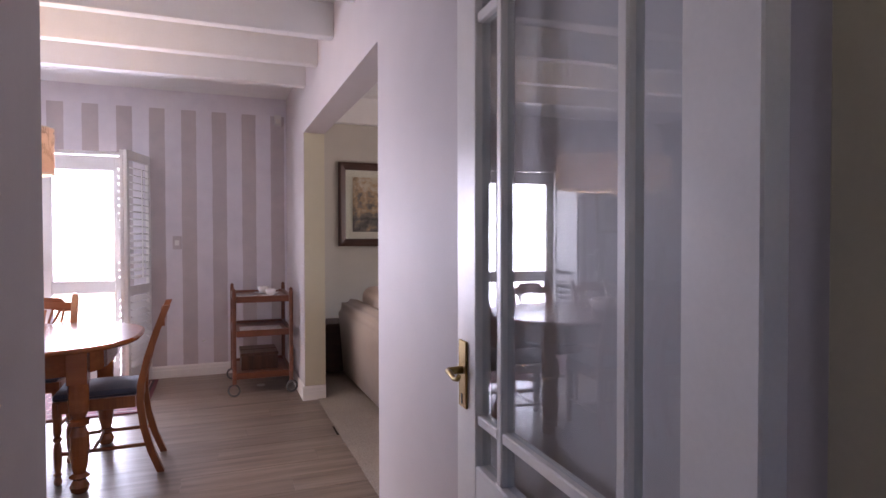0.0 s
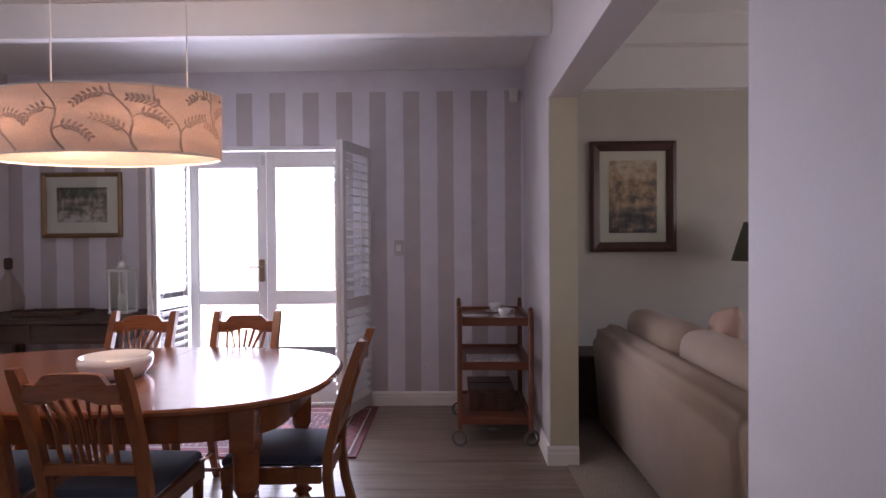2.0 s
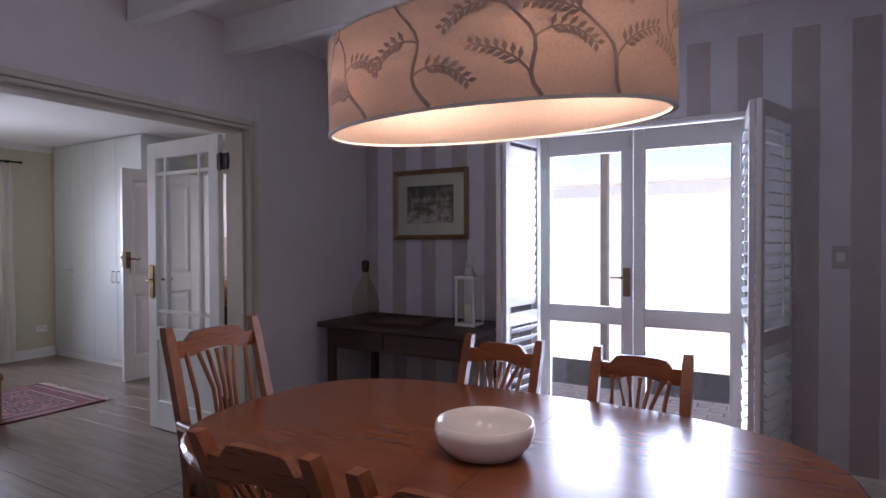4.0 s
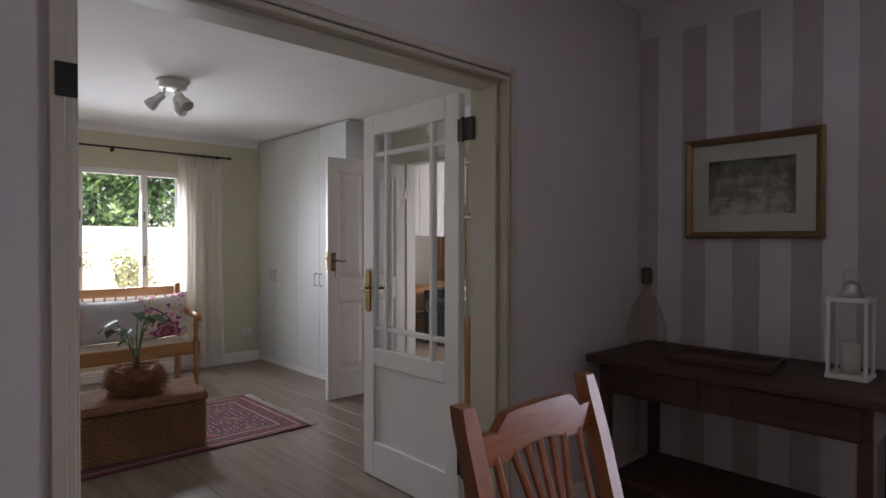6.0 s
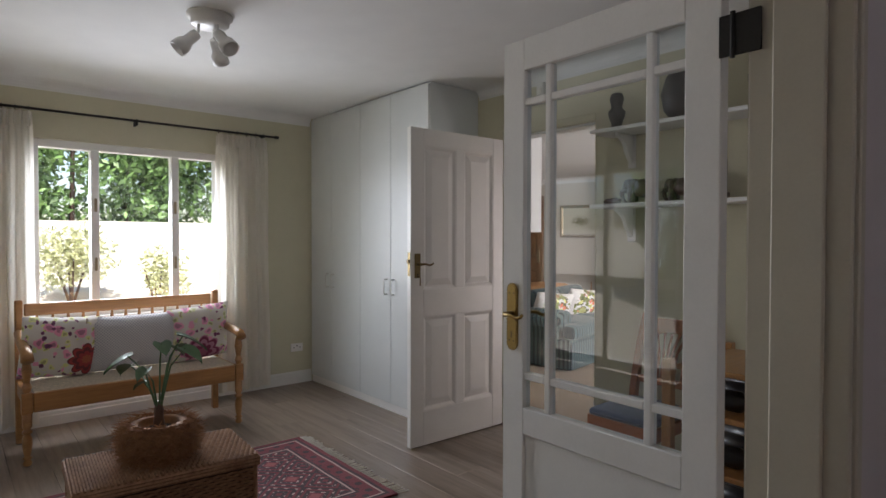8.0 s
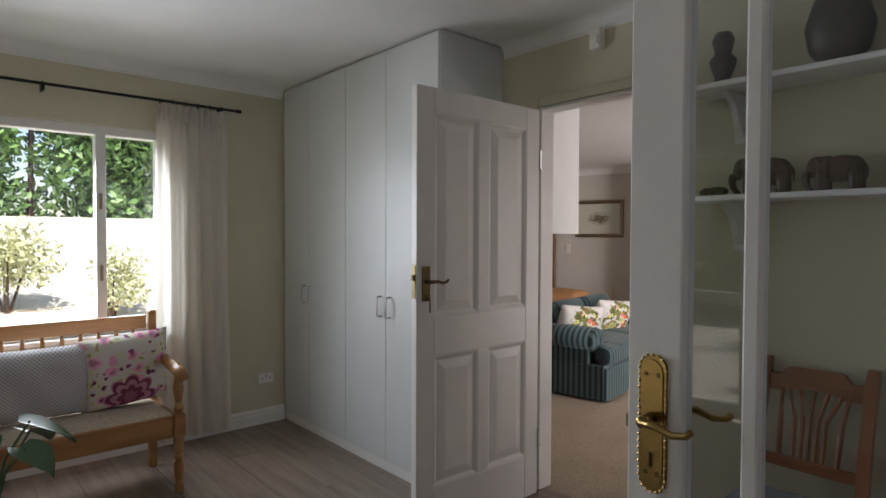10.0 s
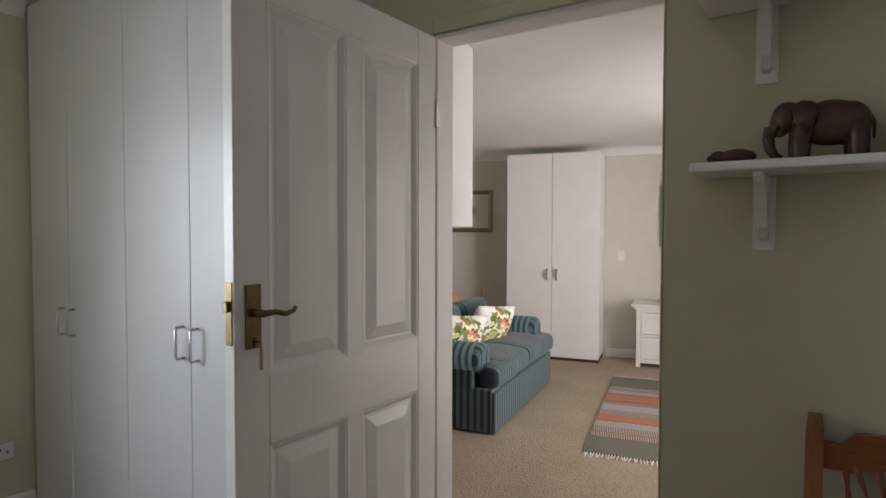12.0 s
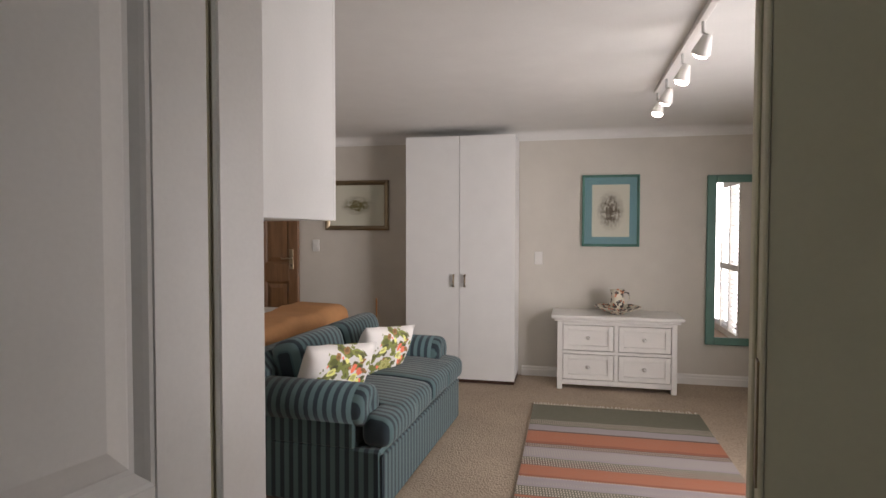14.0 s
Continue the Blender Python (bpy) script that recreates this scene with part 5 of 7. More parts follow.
def lantern():
    l = thing("lantern", -2.685, 5.78, 0.781, 0, "white metal and glass candle lantern", "lantern")
    w, h = 0.064, 0.31
    part("base", B(-w - 0.01, w + 0.01, -w - 0.01, w + 0.01, 0, 0.018, 0.003), WHITE, l)
    part("top_plate", B(-w - 0.01, w + 0.01, -w - 0.01, w + 0.01, h, h + 0.018, 0.003), WHITE, l)
    for x in (-1, 1):
        for y in (-1, 1):
            part("post", B(x * w - 0.006, x * w + 0.006, y * w - 0.006, y * w + 0.006, 0.018, h), WHITE, l)
    for m in (B(-w + 0.006, w - 0.006, -w, -w + 0.002, 0.02, h - 0.002), B(-w, -w + 0.002, -w + 0.006, w - 0.006, 0.02, h - 0.002), B(w - 0.002, w, -w + 0.006, w - 0.006, 0.02, h - 0.002)):
        part("pane", m, GLASS, l)
    part("chimney", L([(0.05, 0), (0.03, 0.03), (0.032, 0.05), (0.02, 0.06), (0.0, 0.07)], (0, 0, h + 0.018), 14), CHROME, l, smooth=True)
    part("ring", T([(0.028 * math.cos(a), 0, h + 0.10 + 0.028 * math.sin(a)) for a in np.linspace(0, 6.28, 17)], 0.003, 6), CHROME, l)
    part("candle", L([(0.035, 0), (0.035, 0.12), (0.0, 0.122)], (0, 0, 0.018), 16), LINEN, l, smooth=True)
    return l


lantern()
v = thing("bottle", -3.60, 5.84, 0.781, 0, "rounded smoky glass decanter with a brown stopper", "bottle")
part("body", L([(0.07, 0), (0.10, 0.03), (0.105, 0.10), (0.072, 0.21), (0.030, 0.285), (0.022, 0.32), (0.03, 0.325)], seg=20), glass("smoky_beige_glass", (0.90, 0.86, 0.79)), v, smooth=True)
part("stopper", L([(0.020, 0), (0.028, 0.012), (0.030, 0.075), (0.020, 0.088), (0.0, 0.09)], (0, 0, 0.327), 14), CARVED, v)
v = thing("tray", -3.15, 5.70, 0.781, 4, "flat dark tray lying on the side table", "tray")
part("base", B(-0.22, 0.22, -0.13, 0.13, 0, 0.012, 0.004), CARVED, v)
for a in ((-0.22, 0.22, -0.13, -0.118), (-0.22, 0.22, 0.118, 0.13), (-0.22, -0.208, -0.118, 0.118), (0.208, 0.22, -0.118, 0.118)):
    part("rim", B(*a, 0.012, 0.032, 0.002), CARVED, v)


def trolley():
    t = thing("tea_trolley", 0.055, 5.47, 0, 0, "reddish wooden three-tier tea trolley on castors by the wall", "trolley")
    hx, hy = 0.225, 0.32
    for x in (-1, 1):
        for y in (-1, 1):
            bm = bmesh.new()
            box(bm, x * hx - 0.016, x * hx + 0.016, y * hy - 0.018, y * hy + 0.018, 0.09, 0.855, 0.006)
            lathe(bm, [(0.012, 0), (0.018, 0.012), (0.0, 0.03)], (x * hx, y * hy, 0.855), 10)
            part("post", bm, TROLW, t)
            bm = bmesh.new()
            tube(bm, [(0.045 * math.cos(a), 0.045 * math.sin(a), 0) for a in np.linspace(0, 2 * math.pi, 25)], 0.008, 8)
            w = part("castor", bm, RUBBER, t, "grey rubber tyred castor", True)
            w.matrix_basis = pose(x * (hx + 0.004), y * hy - 0.012, 0.054, 90, 0, 18 * x)
            part("hub", L([(0.0, -0.008), (0.034, -0.006), (0.034, 0.006), (0.0, 0.008)], seg=16), CHROME, w, "steel wheel disc")
            part("fork", T([(x * hx, y * hy, 0.10), (x * hx, y * hy, 0.055)], 0.008), CHROME, w)
            w.children[1].matrix_parent_inverse = w.matrix_basis.inverted()
    for z, edge in ((0.78, 0.03), (0.50, 0.035), (0.155, 0.03)):
        part("shelf", B(-hx + 0.016, hx - 0.016, -hy + 0.01, hy - 0.01, z, z + 0.014, 0.003), TROLW, t)
        for y in (-1, 1):
            part("rail", B(-hx + 0.017, hx - 0.017, y * (hy - 0.004) - 0.010, y * (hy - 0.004) + 0.010, z - 0.016, z + 0.036, 0.003), TROLW, t)
        for x in (-1, 1):
            part("rail", B(x * hx - 0.010, x * hx + 0.010, -hy + 0.019, hy - 0.019, z - 0.016, z + 0.036, 0.003), TROLW, t)
    return t


trolley()


def saucer_cup(x, y, z, big=1.0, cup=True):
    s = thing("teacup" if cup else "saucer", x, y, z, 20, "white china cup on a saucer on the trolley" if cup else "white china plate on the trolley", "crockery")
    part("saucer", L([(0.035 * big, 0), (0.075 * big, 0.010), (0.078 * big, 0.014), (0.03 * big, 0.006), (0, 0.006)], seg=22), CERAM, s, smooth=True)
    if cup:
        part("cup", L([(0.022, 0.007), (0.040, 0.025), (0.047, 0.062), (0.044, 0.062), (0.036, 0.028), (0, 0.014)], seg=20), CERAM, s, smooth=True)
        part("handle", T([(0.046, 0, 0.055), (0.07, 0, 0.055), (0.068, 0, 0.03), (0.042, 0, 0.026)], 0.004), CERAM, s, smooth=True)
    return s


saucer_cup(0.13, 5.32, 0.795)
saucer_cup(0.09, 5.62, 0.795)
saucer_cup(-0.06, 5.35, 0.795, 1.15, False)
n = thing("serving_tray", 0.05, 5.36, 0.515, 0, "pale patterned tray on the trolley's middle shelf", "tray")
part("base", B(-0.17, 0.17, -0.11, 0.11, 0, 0.010, 0.003), plain("patterned_melamine", (0.5, 0.5, 0.5), 0.4, var=0.6, scale=25), n)
for i in range(2):
    bx = thing("box", 0.04, 5.42 + 0.2 * i, 0.170, 0, "dark box on the trolley's lowest shelf", "box")
    part("body", B(-0.15, 0.15, -0.085, 0.085, 0, 0.12, 0.006), CARVED, bx)
    part("lid", B(-0.155, 0.155, -0.09, 0.09, 0.12, 0.145, 0.004), CARVED, bx)


def small_rug(name, x, y, hx, hy, rz, label, material, fringe=True):
    r = thing(name, x, y, 0.002, rz, label, "rug")
    bm = bmesh.new()
    n, m = 26, 26
    g = [[bm.verts.new((-hx + 2 * hx * i / n, -hy + 2 * hy * j / m, 0.009 + 0.0015 * math.sin(i * 0.9) * math.sin(j * 0.7))) for j in range(m + 1)] for i in range(n + 1)]
    for i in range(n):
        for j in range(m):
            bm.faces.new((g[i][j], g[i + 1][j], g[i + 1][j + 1], g[i][j + 1]))
    ext = bmesh.ops.extrude_face_region(bm, geom=bm.faces[:])
    for v in ext["geom"]:
        if isinstance(v, bmesh.types.BMVert):
            v.co.z = 0.0
    part("rug_body", bm, material, r)
    if fringe:
        rnd = random.Random(2)
        for s in (-1, 1):
            bm = bmesh.new()
            k = int(2 * (hx if fringe == "y" else hy) / 0.018)
            for i in range(k):
                u = -1 + 2 * (i + 0.5) / k
                ln, sw = rnd.uniform(0.05, 0.075), rnd.uniform(-0.012, 0.012)
                if fringe == "y":
                    tube(bm, [(u * hx, s * hy, 0.006), (u * hx + sw, s * (hy + ln), 0.003)], 0.0035, 4)
                else:
                    tube(bm, [(s * hx, u * hy, 0.006), (s * (hx + ln), u * hy + sw, 0.003)], 0.0035, 4)
            part("fringe", bm, LINEN, r, "off-white knotted fringe")
    return r


small_rug("rug", -1.70, 5.47, 0.90, 0.53, 0, "red oriental rug before the French doors", oriental("red_rug_small", 0.90, 0.53), False)

# small fittings on the dining walls
def fitting(name, x, y, z, w, h, d, rz, label, material=None, cat="fitting", extra=None):
    f = thing(name, x, y, z, rz, label, cat)
    part("plate", B(-w / 2, w / 2, -d, 0, -h / 2, h / 2, min(0.004, d / 3)), material or PLASTIC, f)
    if extra == "switch":
        part("rocker", B(-w / 4, w / 4, -d - 0.004, -d, -h / 5, h / 5, 0.001), PLASTIC, f)
    if extra == "socket":
        for u in (-w / 4, w / 4):
            part("pin_hole", L([(0.005, 0), (0.005, 0.002)], seg=8), IRON, f).matrix_basis = pose(u, -d, 0, 90, 0, 0)
        part("pin_hole", L([(0.006, 0), (0.006, 0.002)], seg=8), IRON, f).matrix_basis = pose(0, -d, h / 5, 90, 0, 0)
        part("rocker", B(-0.008, 0.008, -d - 0.003, -d, -h / 3, -h / 6, 0.001), PLASTIC, f)
    if extra == "sensor":
        part("lens", B(-w / 3, w / 3, -d - 0.008, -d, -h / 3, h / 8, 0.003), LINEN, f)
    return f


fitting("motion_sensor", 0.27, SW - 0.002, 2.44, 0.065, 0.105, 0.045, 0, "white alarm sensor high in the corner", extra="sensor", cat="sensor")
fitting("light_switch", -0.64, SW - 0.002, 1.25, 0.075, 0.12, 0.010, 0, "taupe-painted light switch on the striped wall", plain("taupe_painted_plastic", (0.54, 0.49, 0.49), 0.5), "switch", "switch")

# ---- lounge things ----
def lounge_sofa():
    s = thing("sofa", 0.93, 4.45, 0, 0, "cream cloth sofa seen from behind through the opening", "sofa")
    bm = bmesh.new()
    prism(bm, [(-0.15, 0.03), (0.12, 0.03), (0.14, 0.55), (0.02, 0.72), (-0.13, 0.74), (-0.20, 0.66)], "y", -1.02, 1.02)
    bmesh.ops.bevel(bm, geom=bm.edges[:], offset=0.045, segments=3, affect="EDGES")
    part("backrest", bm, SOFAW, s, smooth=True)
    part("base", B(0.14, 0.85, -1.0, 1.0, 0.03, 0.30, 0.02), SOFAW, s)
    for y in (-1, 1):
        bm = bmesh.new()
        box(bm, 0.0, 0.86, y * 0.99 - 0.11, y * 0.99 + 0.11, 0.03, 0.60, 0.07, seg=4)
        part("arm", bm, SOFAW, s, smooth=True)
    for y in (-0.44, 0.44):
        bm = bmesh.new()
        box(bm, 0.13, 0.88, y - 0.43, y + 0.43, 0.30, 0.46, 0.05, seg=4)
        part("seat_cushion", bm, SOFAW, s, smooth=True)
        bm = bmesh.new()
        box(bm, -0.02, 0.20, y - 0.42, y + 0.42, 0.46, 0.86, 0.09, seg=4)
        part("back_cushion", bm, SOFAW, s, smooth=True)
    return s


lounge_sofa()
for i, (x, y, z, rz, lab) in enumerate(((1.20, 4.55, 0.69, 74, "dusty pink scatter cushion standing on the sofa"), (1.22, 3.95, 0.68, 100, "pink patterned scatter cushion on the sofa"))):
    c = thing("cushion", x, y, z + 0.04, rz, lab, "cushion")
    bm = bmesh.new()
    pillow(bm, 0.44, 0.44, 0.15)
    bmesh.ops.transform(bm, matrix=pose(0, 0, 0, 12, 8, 0), verts=bm.verts)
    part("cover", bm, PINKC, c, smooth=True)
st = thing("side_table", 0.80, 5.70, 0, 0, "small dark side table behind the sofa", "table")
part("tabletop", B(-0.24, 0.24, -0.20, 0.20, 0.47, 0.50, 0.005), DARKW, st)
part("body", B(-0.20, 0.20, -0.16, 0.16, 0.05, 0.47, 0.005), DARKW, st)
for x in (-0.18, 0.18):
    for y in (-0.14, 0.14):
        part("leg", L([(0.016, 0), (0.02, 0.05)], (x, y, 0), 10), DARKW, st)
fl = thing("floor_lamp", 1.95, 5.55, 0, 0, "dark turned floor lamp with a muted green shade in the lounge", "lamp")
part("base", L([(0.14, 0), (0.14, 0.02), (0.03, 0.05)], seg=20), CARVED, fl)
part("pole", L([(0.016, 0.05), (0.02, 0.4), (0.035, 0.75), (0.02, 0.85), (0.014, 1.2)], seg=14), CARVED, fl, smooth=True)
part("shade", L([(0.21, 1.15), (0.13, 1.42)], seg=24), plain("muted_green_shade", (0.16, 0.17, 0.12), 0.9), fl, smooth=True)


# ---- hall things ----
def cupboards():
    edges = [-8.31, -7.94, -7.465, -7.03, -6.57]
    for i, (a, b) in enumerate(zip(edges, edges[1:])):
        c = thing("built_in_cupboard", a, 5.945, 0, 0, "plain white built-in cupboard from floor to ceiling", "cupboard", "hall cupboards")
        w = b - a
        part("carcass", B(0, w, 0.02, DW_Y - 5.945 - 0.002, 0.06, HALL_Z - 0.006), HALLCUP, c)
        part("plinth", B(0, w, 0.012, 0.05, 0, 0.06), WHITE, c)
        d = part("door", B(0.0015, w - 0.0015, 0, 0.0195, 0.065, HALL_Z - 0.02, 0.0015), HALLCUP, c)
        hx = w - 0.045 if i in (0, 2) else 0.045
        part("handle", T([(hx, 0.0, 0.905), (hx, -0.028, 0.905), (hx, -0.032, 0.915), (hx, -0.032, 1.01), (hx, -0.028, 1.02), (hx, 0.0, 1.02)], 0.0055), CHROME, d, "brushed steel D handle", True)


cupboards()


def curtain(y0, y1, label):
    c = thing("curtain", WIN + 0.075, (y0 + y1) / 2, 0, 0, label, "curtain", "hall curtains")
    bm = bmesh.new()
    n, m = 90, 26
    hw = (y1 - y0) / 2
    grid = []
    for j in range(m + 1):
        t = j / m
        z = 0.045 + (2.185 - 0.045) * t
        row = []
        for i in range(n + 1):
            u = 2 * i / n - 1
            fold = 0.040 * math.sin(u * 14 + 0.7 * math.sin(t * 3 + u)) * (0.75 + 0.35 * math.sin(u * 5 + 1)) * (1.0 - 0.35 * t) * (1.0 if t < 0.95 else 0.6)
            wid = hw * (0.93 + 0.10 * (1 - t) + 0.02 * math.sin(t * 9))
            row.append(bm.verts.new((fold + 0.006 * math.sin(u * 37 + 2 * t) * (0.3 + t), u * wid, z)))
        grid.append(row)
    for a, b in zip(grid, grid[1:]):
        for i in range(n):
            bm.faces.new((a[i], a[i + 1], b[i + 1], b[i]))
    part("cloth", bm, CURTAIN, c, smooth=True)
    bm = bmesh.new()
    rows = [[bm.verts.new((0.026 * math.sin((2 * i / 120 - 1) * 30) + 0.004, (2 * i / 120 - 1) * hw * 0.94, z)) for i in range(121)] for z in (2.10, 2.205)]
    for i in range(120):
        bm.faces.new((rows[0][i], rows[0][i + 1], rows[1][i + 1], rows[1][i]))
    part("heading_tape", bm, CURTAIN, c, smooth=True)
    for k in range(6):
        yy = -hw * 0.85 + 1.7 * hw * k / 5
        part("curtain_ring", T([(0.014 * math.cos(a), yy, 2.222 + 0.016 * math.sin(a)) for a in np.linspace(0, 6.28, 13)], 0.0025, 5), IRON, c)
    return c


curtain(5.04, 5.50, "off-white linen curtain drawn to the window's side")
curtain(3.38, 3.82, "off-white linen curtain drawn to the window's other side")
rod = thing("curtain_rod", WIN, 4.46, 2.225, 0, "thin black iron curtain rod with knob ends", "curtain rod")
part("pole", T([(0.075, -1.20, 0), (0.075, 1.10, 0)], 0.009), IRON, rod)
for y in (-1.20, 1.10):
    part("finial", L([(0.009, 0), (0.016, 0.012), (0.01, 0.025), (0.014, 0.035), (0.0, 0.045)], seg=10), IRON, rod).matrix_basis = pose(0.075, y - (0.0 if y > 0 else 0.0), 0, -90 if y > 0 else 90, 0, 0)
for y in (-1.05, 0.0, 1.0):
    part("bracket", B(0.0, 0.082, y - 0.008, y + 0.008, -0.035, 0.012, 0.003), IRON, rod)


def bench():
    b = thing("settle_bench", -7.62, 4.325, 0, 0, "honey-coloured pine settle with a woven thong seat below the window", "bench")
    # local: front is +x, length along y
    hl, fx, bx = 0.625, 0.10, -0.37
    part("seat", B(bx + 0.02, fx, -hl + 0.03, hl - 0.03, 0.405, 0.43, 0.006), plain("cream_woven_thongs", (0.55, 0.47, 0.36), 0.8, var=0.3, scale=60), b, "cream woven seat")
    part("front_rail", B(fx - 0.012, fx + 0.018, -hl + 0.03, hl - 0.03, 0.31, 0.425, 0.005), BENCHW, b)
    part("back_seat_rail", B(bx, bx + 0.03, -hl + 0.03, hl - 0.03, 0.33, 0.425, 0.005), BENCHW, b)
    part("top_rail", B(bx - 0.045, bx - 0.012, -hl + 0.03, hl - 0.03, 0.825, 0.905, 0.006), BENCHW, b)
    part("mid_rail", B(bx - 0.030, bx - 0.005, -hl + 0.03, hl - 0.03, 0.56, 0.61, 0.005), BENCHW, b)
    for k in range(13):
        y = -hl + 0.10 + (2 * hl - 0.2) * k / 12
        part("spindle", L([(0.008, 0), (0.013, 0.05), (0.009, 0.10), (0.013, 0.16), (0.008, 0.22)], (bx - 0.024, y, 0.607), 8), BENCHW, b, smooth=True)
    for y in (-hl, hl):
        part("front_leg", L(turned(0.31, 0.026), (fx, y, 0), 14), BENCHW, b, smooth=True)
        bm = bmesh.new()
        box(bm, fx - 0.028, fx + 0.028, y - 0.028, y + 0.028, 0.308, 0.43, 0.004)
        lathe(bm, [(0.018, 0), (0.026, 0.03), (0.016, 0.06), (0.027, 0.13), (0.018, 0.19)], (fx, y, 0.43), 14)
        part("arm_post", bm, BENCHW, b)
        bm = bmesh.new()
        tube(bm, [(bx - 0.02, y, 0.72), (bx + 0.15, y, 0.685), (fx - 0.06, y, 0.665), (fx + 0.03, y, 0.655), (fx + 0.06, y, 0.625)], 0.027, 10, 0.034)
        part("arm", bm, BENCHW, b, smooth=True)
        part("back_post", B(bx - 0.045, bx, y - 0.022, y + 0.022, 0, 0.93, 0.006), BENCHW, b)
        part("end_rail", B(bx, fx - 0.028, y - 0.013, y + 0.013, 0.33, 0.41, 0.004), BENCHW, b)
    return b


bench()
for (y, w, h, m, lab, tilt) in ((3.90, 0.43, 0.42, FLORAL_RED, "square cushion printed with red and pink flowers on the bench", 4), (4.32, 0.58, 0.40, DOTTED, "grey spotted rectangular cushion in the middle of the bench", 0), (4.76, 0.43, 0.43, FLORAL_PINK, "square cushion printed with magenta flowers on the bench", -5)):
    c = thing("cushion", -7.80, y, 0.435, 90, lab, "cushion", "bench cushions")
    bm = bmesh.new()
    pillow(bm, w, h, 0.15)
    bmesh.ops.transform(bm, matrix=pose(0, 0, h / 2 - 0.01, 16, tilt, 0), verts=bm.verts)
    part("cover", bm, m, c, smooth=True)
    if m is DOTTED:
        for s in (-1, 1):
            part("piping", T([(s * w / 2 * 0.99, 0.0 + 0.115, h * 0.02), (s * w / 2 * 0.985, 0, h * 0.5), (s * w / 2 * 0.99, -0.115, h * 0.96)], 0.004, 5), SPRIG, c)


def wicker_trunk():
    t = thing("wicker_trunk", -6.14, 4.08, 0.012, -4, "brown woven wicker trunk used as a coffee table", "trunk")
    hx, hy, h = 0.205, 0.345, 0.30

    def weave(x0, y0, x1, y1, z0, z1, nx, ny, name):
        """Real weave: horizontal strands bowing in and out round uprights."""
        bm = bmesh.new()
        ln = math.hypot(x1 - x0, y1 - y0)
        rows = int((z1 - z0) / 0.013)
        cols = max(6, int(ln / 0.028))
        for r in range(rows):
            z = z0 + (r + 0.5) * (z1 - z0) / rows
            pts = []
            for k in range(cols * 2 + 1):
                u = k / (cols * 2)
                o = 0.0045 * math.sin(k * math.pi / 2 + (r % 2) * math.pi)
                pts.append((x0 + (x1 - x0) * u + nx * o, y0 + (y1 - y0) * u + ny * o, z))
            tube(bm, pts, 0.0062, 4)
        return tagged(part(name, bm, WICKER, t), kind="stuff")
    part("lining", B(-hx + 0.008, hx - 0.008, -hy + 0.008, hy - 0.008, 0.01, h - 0.01), CARVED, t)
    for a in ((-hx, -hy, hx, -hy, 0, -1), (hx, -hy, hx, hy, 1, 0), (hx, hy, -hx, hy, 0, 1), (-hx, hy, -hx, -hy, -1, 0)):
        weave(a[0], a[1], a[2], a[3], 0.0, h - 0.012, a[4], a[5], "woven_side")
    for x in (-hx, hx):
        for y in (-hy, hy):
            part("corner_post", T([(x, y, 0), (x, y, h)], 0.011), WICKER, t)
    lid = part("lid", B(-hx - 0.012, hx + 0.012, -hy - 0.012, hy + 0.012, h, h + 0.045, 0.01), WICKER, t, "woven wicker lid")
    bm = bmesh.new()
    for k in range(62):
        y = -hy - 0.005 + (2 * hy + 0.01) * k / 61
        tube(bm, [(-hx - 0.012 + (2 * hx + 0.024) * q / 32, y, h + 0.046 + 0.006 * math.sin(q * math.pi / 2 + (k % 2) * math.pi)) for q in range(33)], 0.0068, 5)
    for z in (h + 0.008, h + 0.022, h + 0.036):
        tube(bm, [(-hx - 0.014, -hy - 0.014, z), (hx + 0.014, -hy - 0.014, z), (hx + 0.014, hy + 0.014, z), (-hx - 0.014, hy + 0.014, z), (-hx - 0.014, -hy - 0.014, z)], 0.008, 5)
    tagged(part("lid_weave", bm, WICKER, lid), kind="stuff")
    part("handle", T([(-0.06, -hy - 0.008, 0.20), (-0.05, -hy - 0.045, 0.19), (0.05, -hy - 0.045, 0.19), (0.06, -hy - 0.008, 0.20)], 0.010), WICKER, t)
    return t


wicker_trunk()


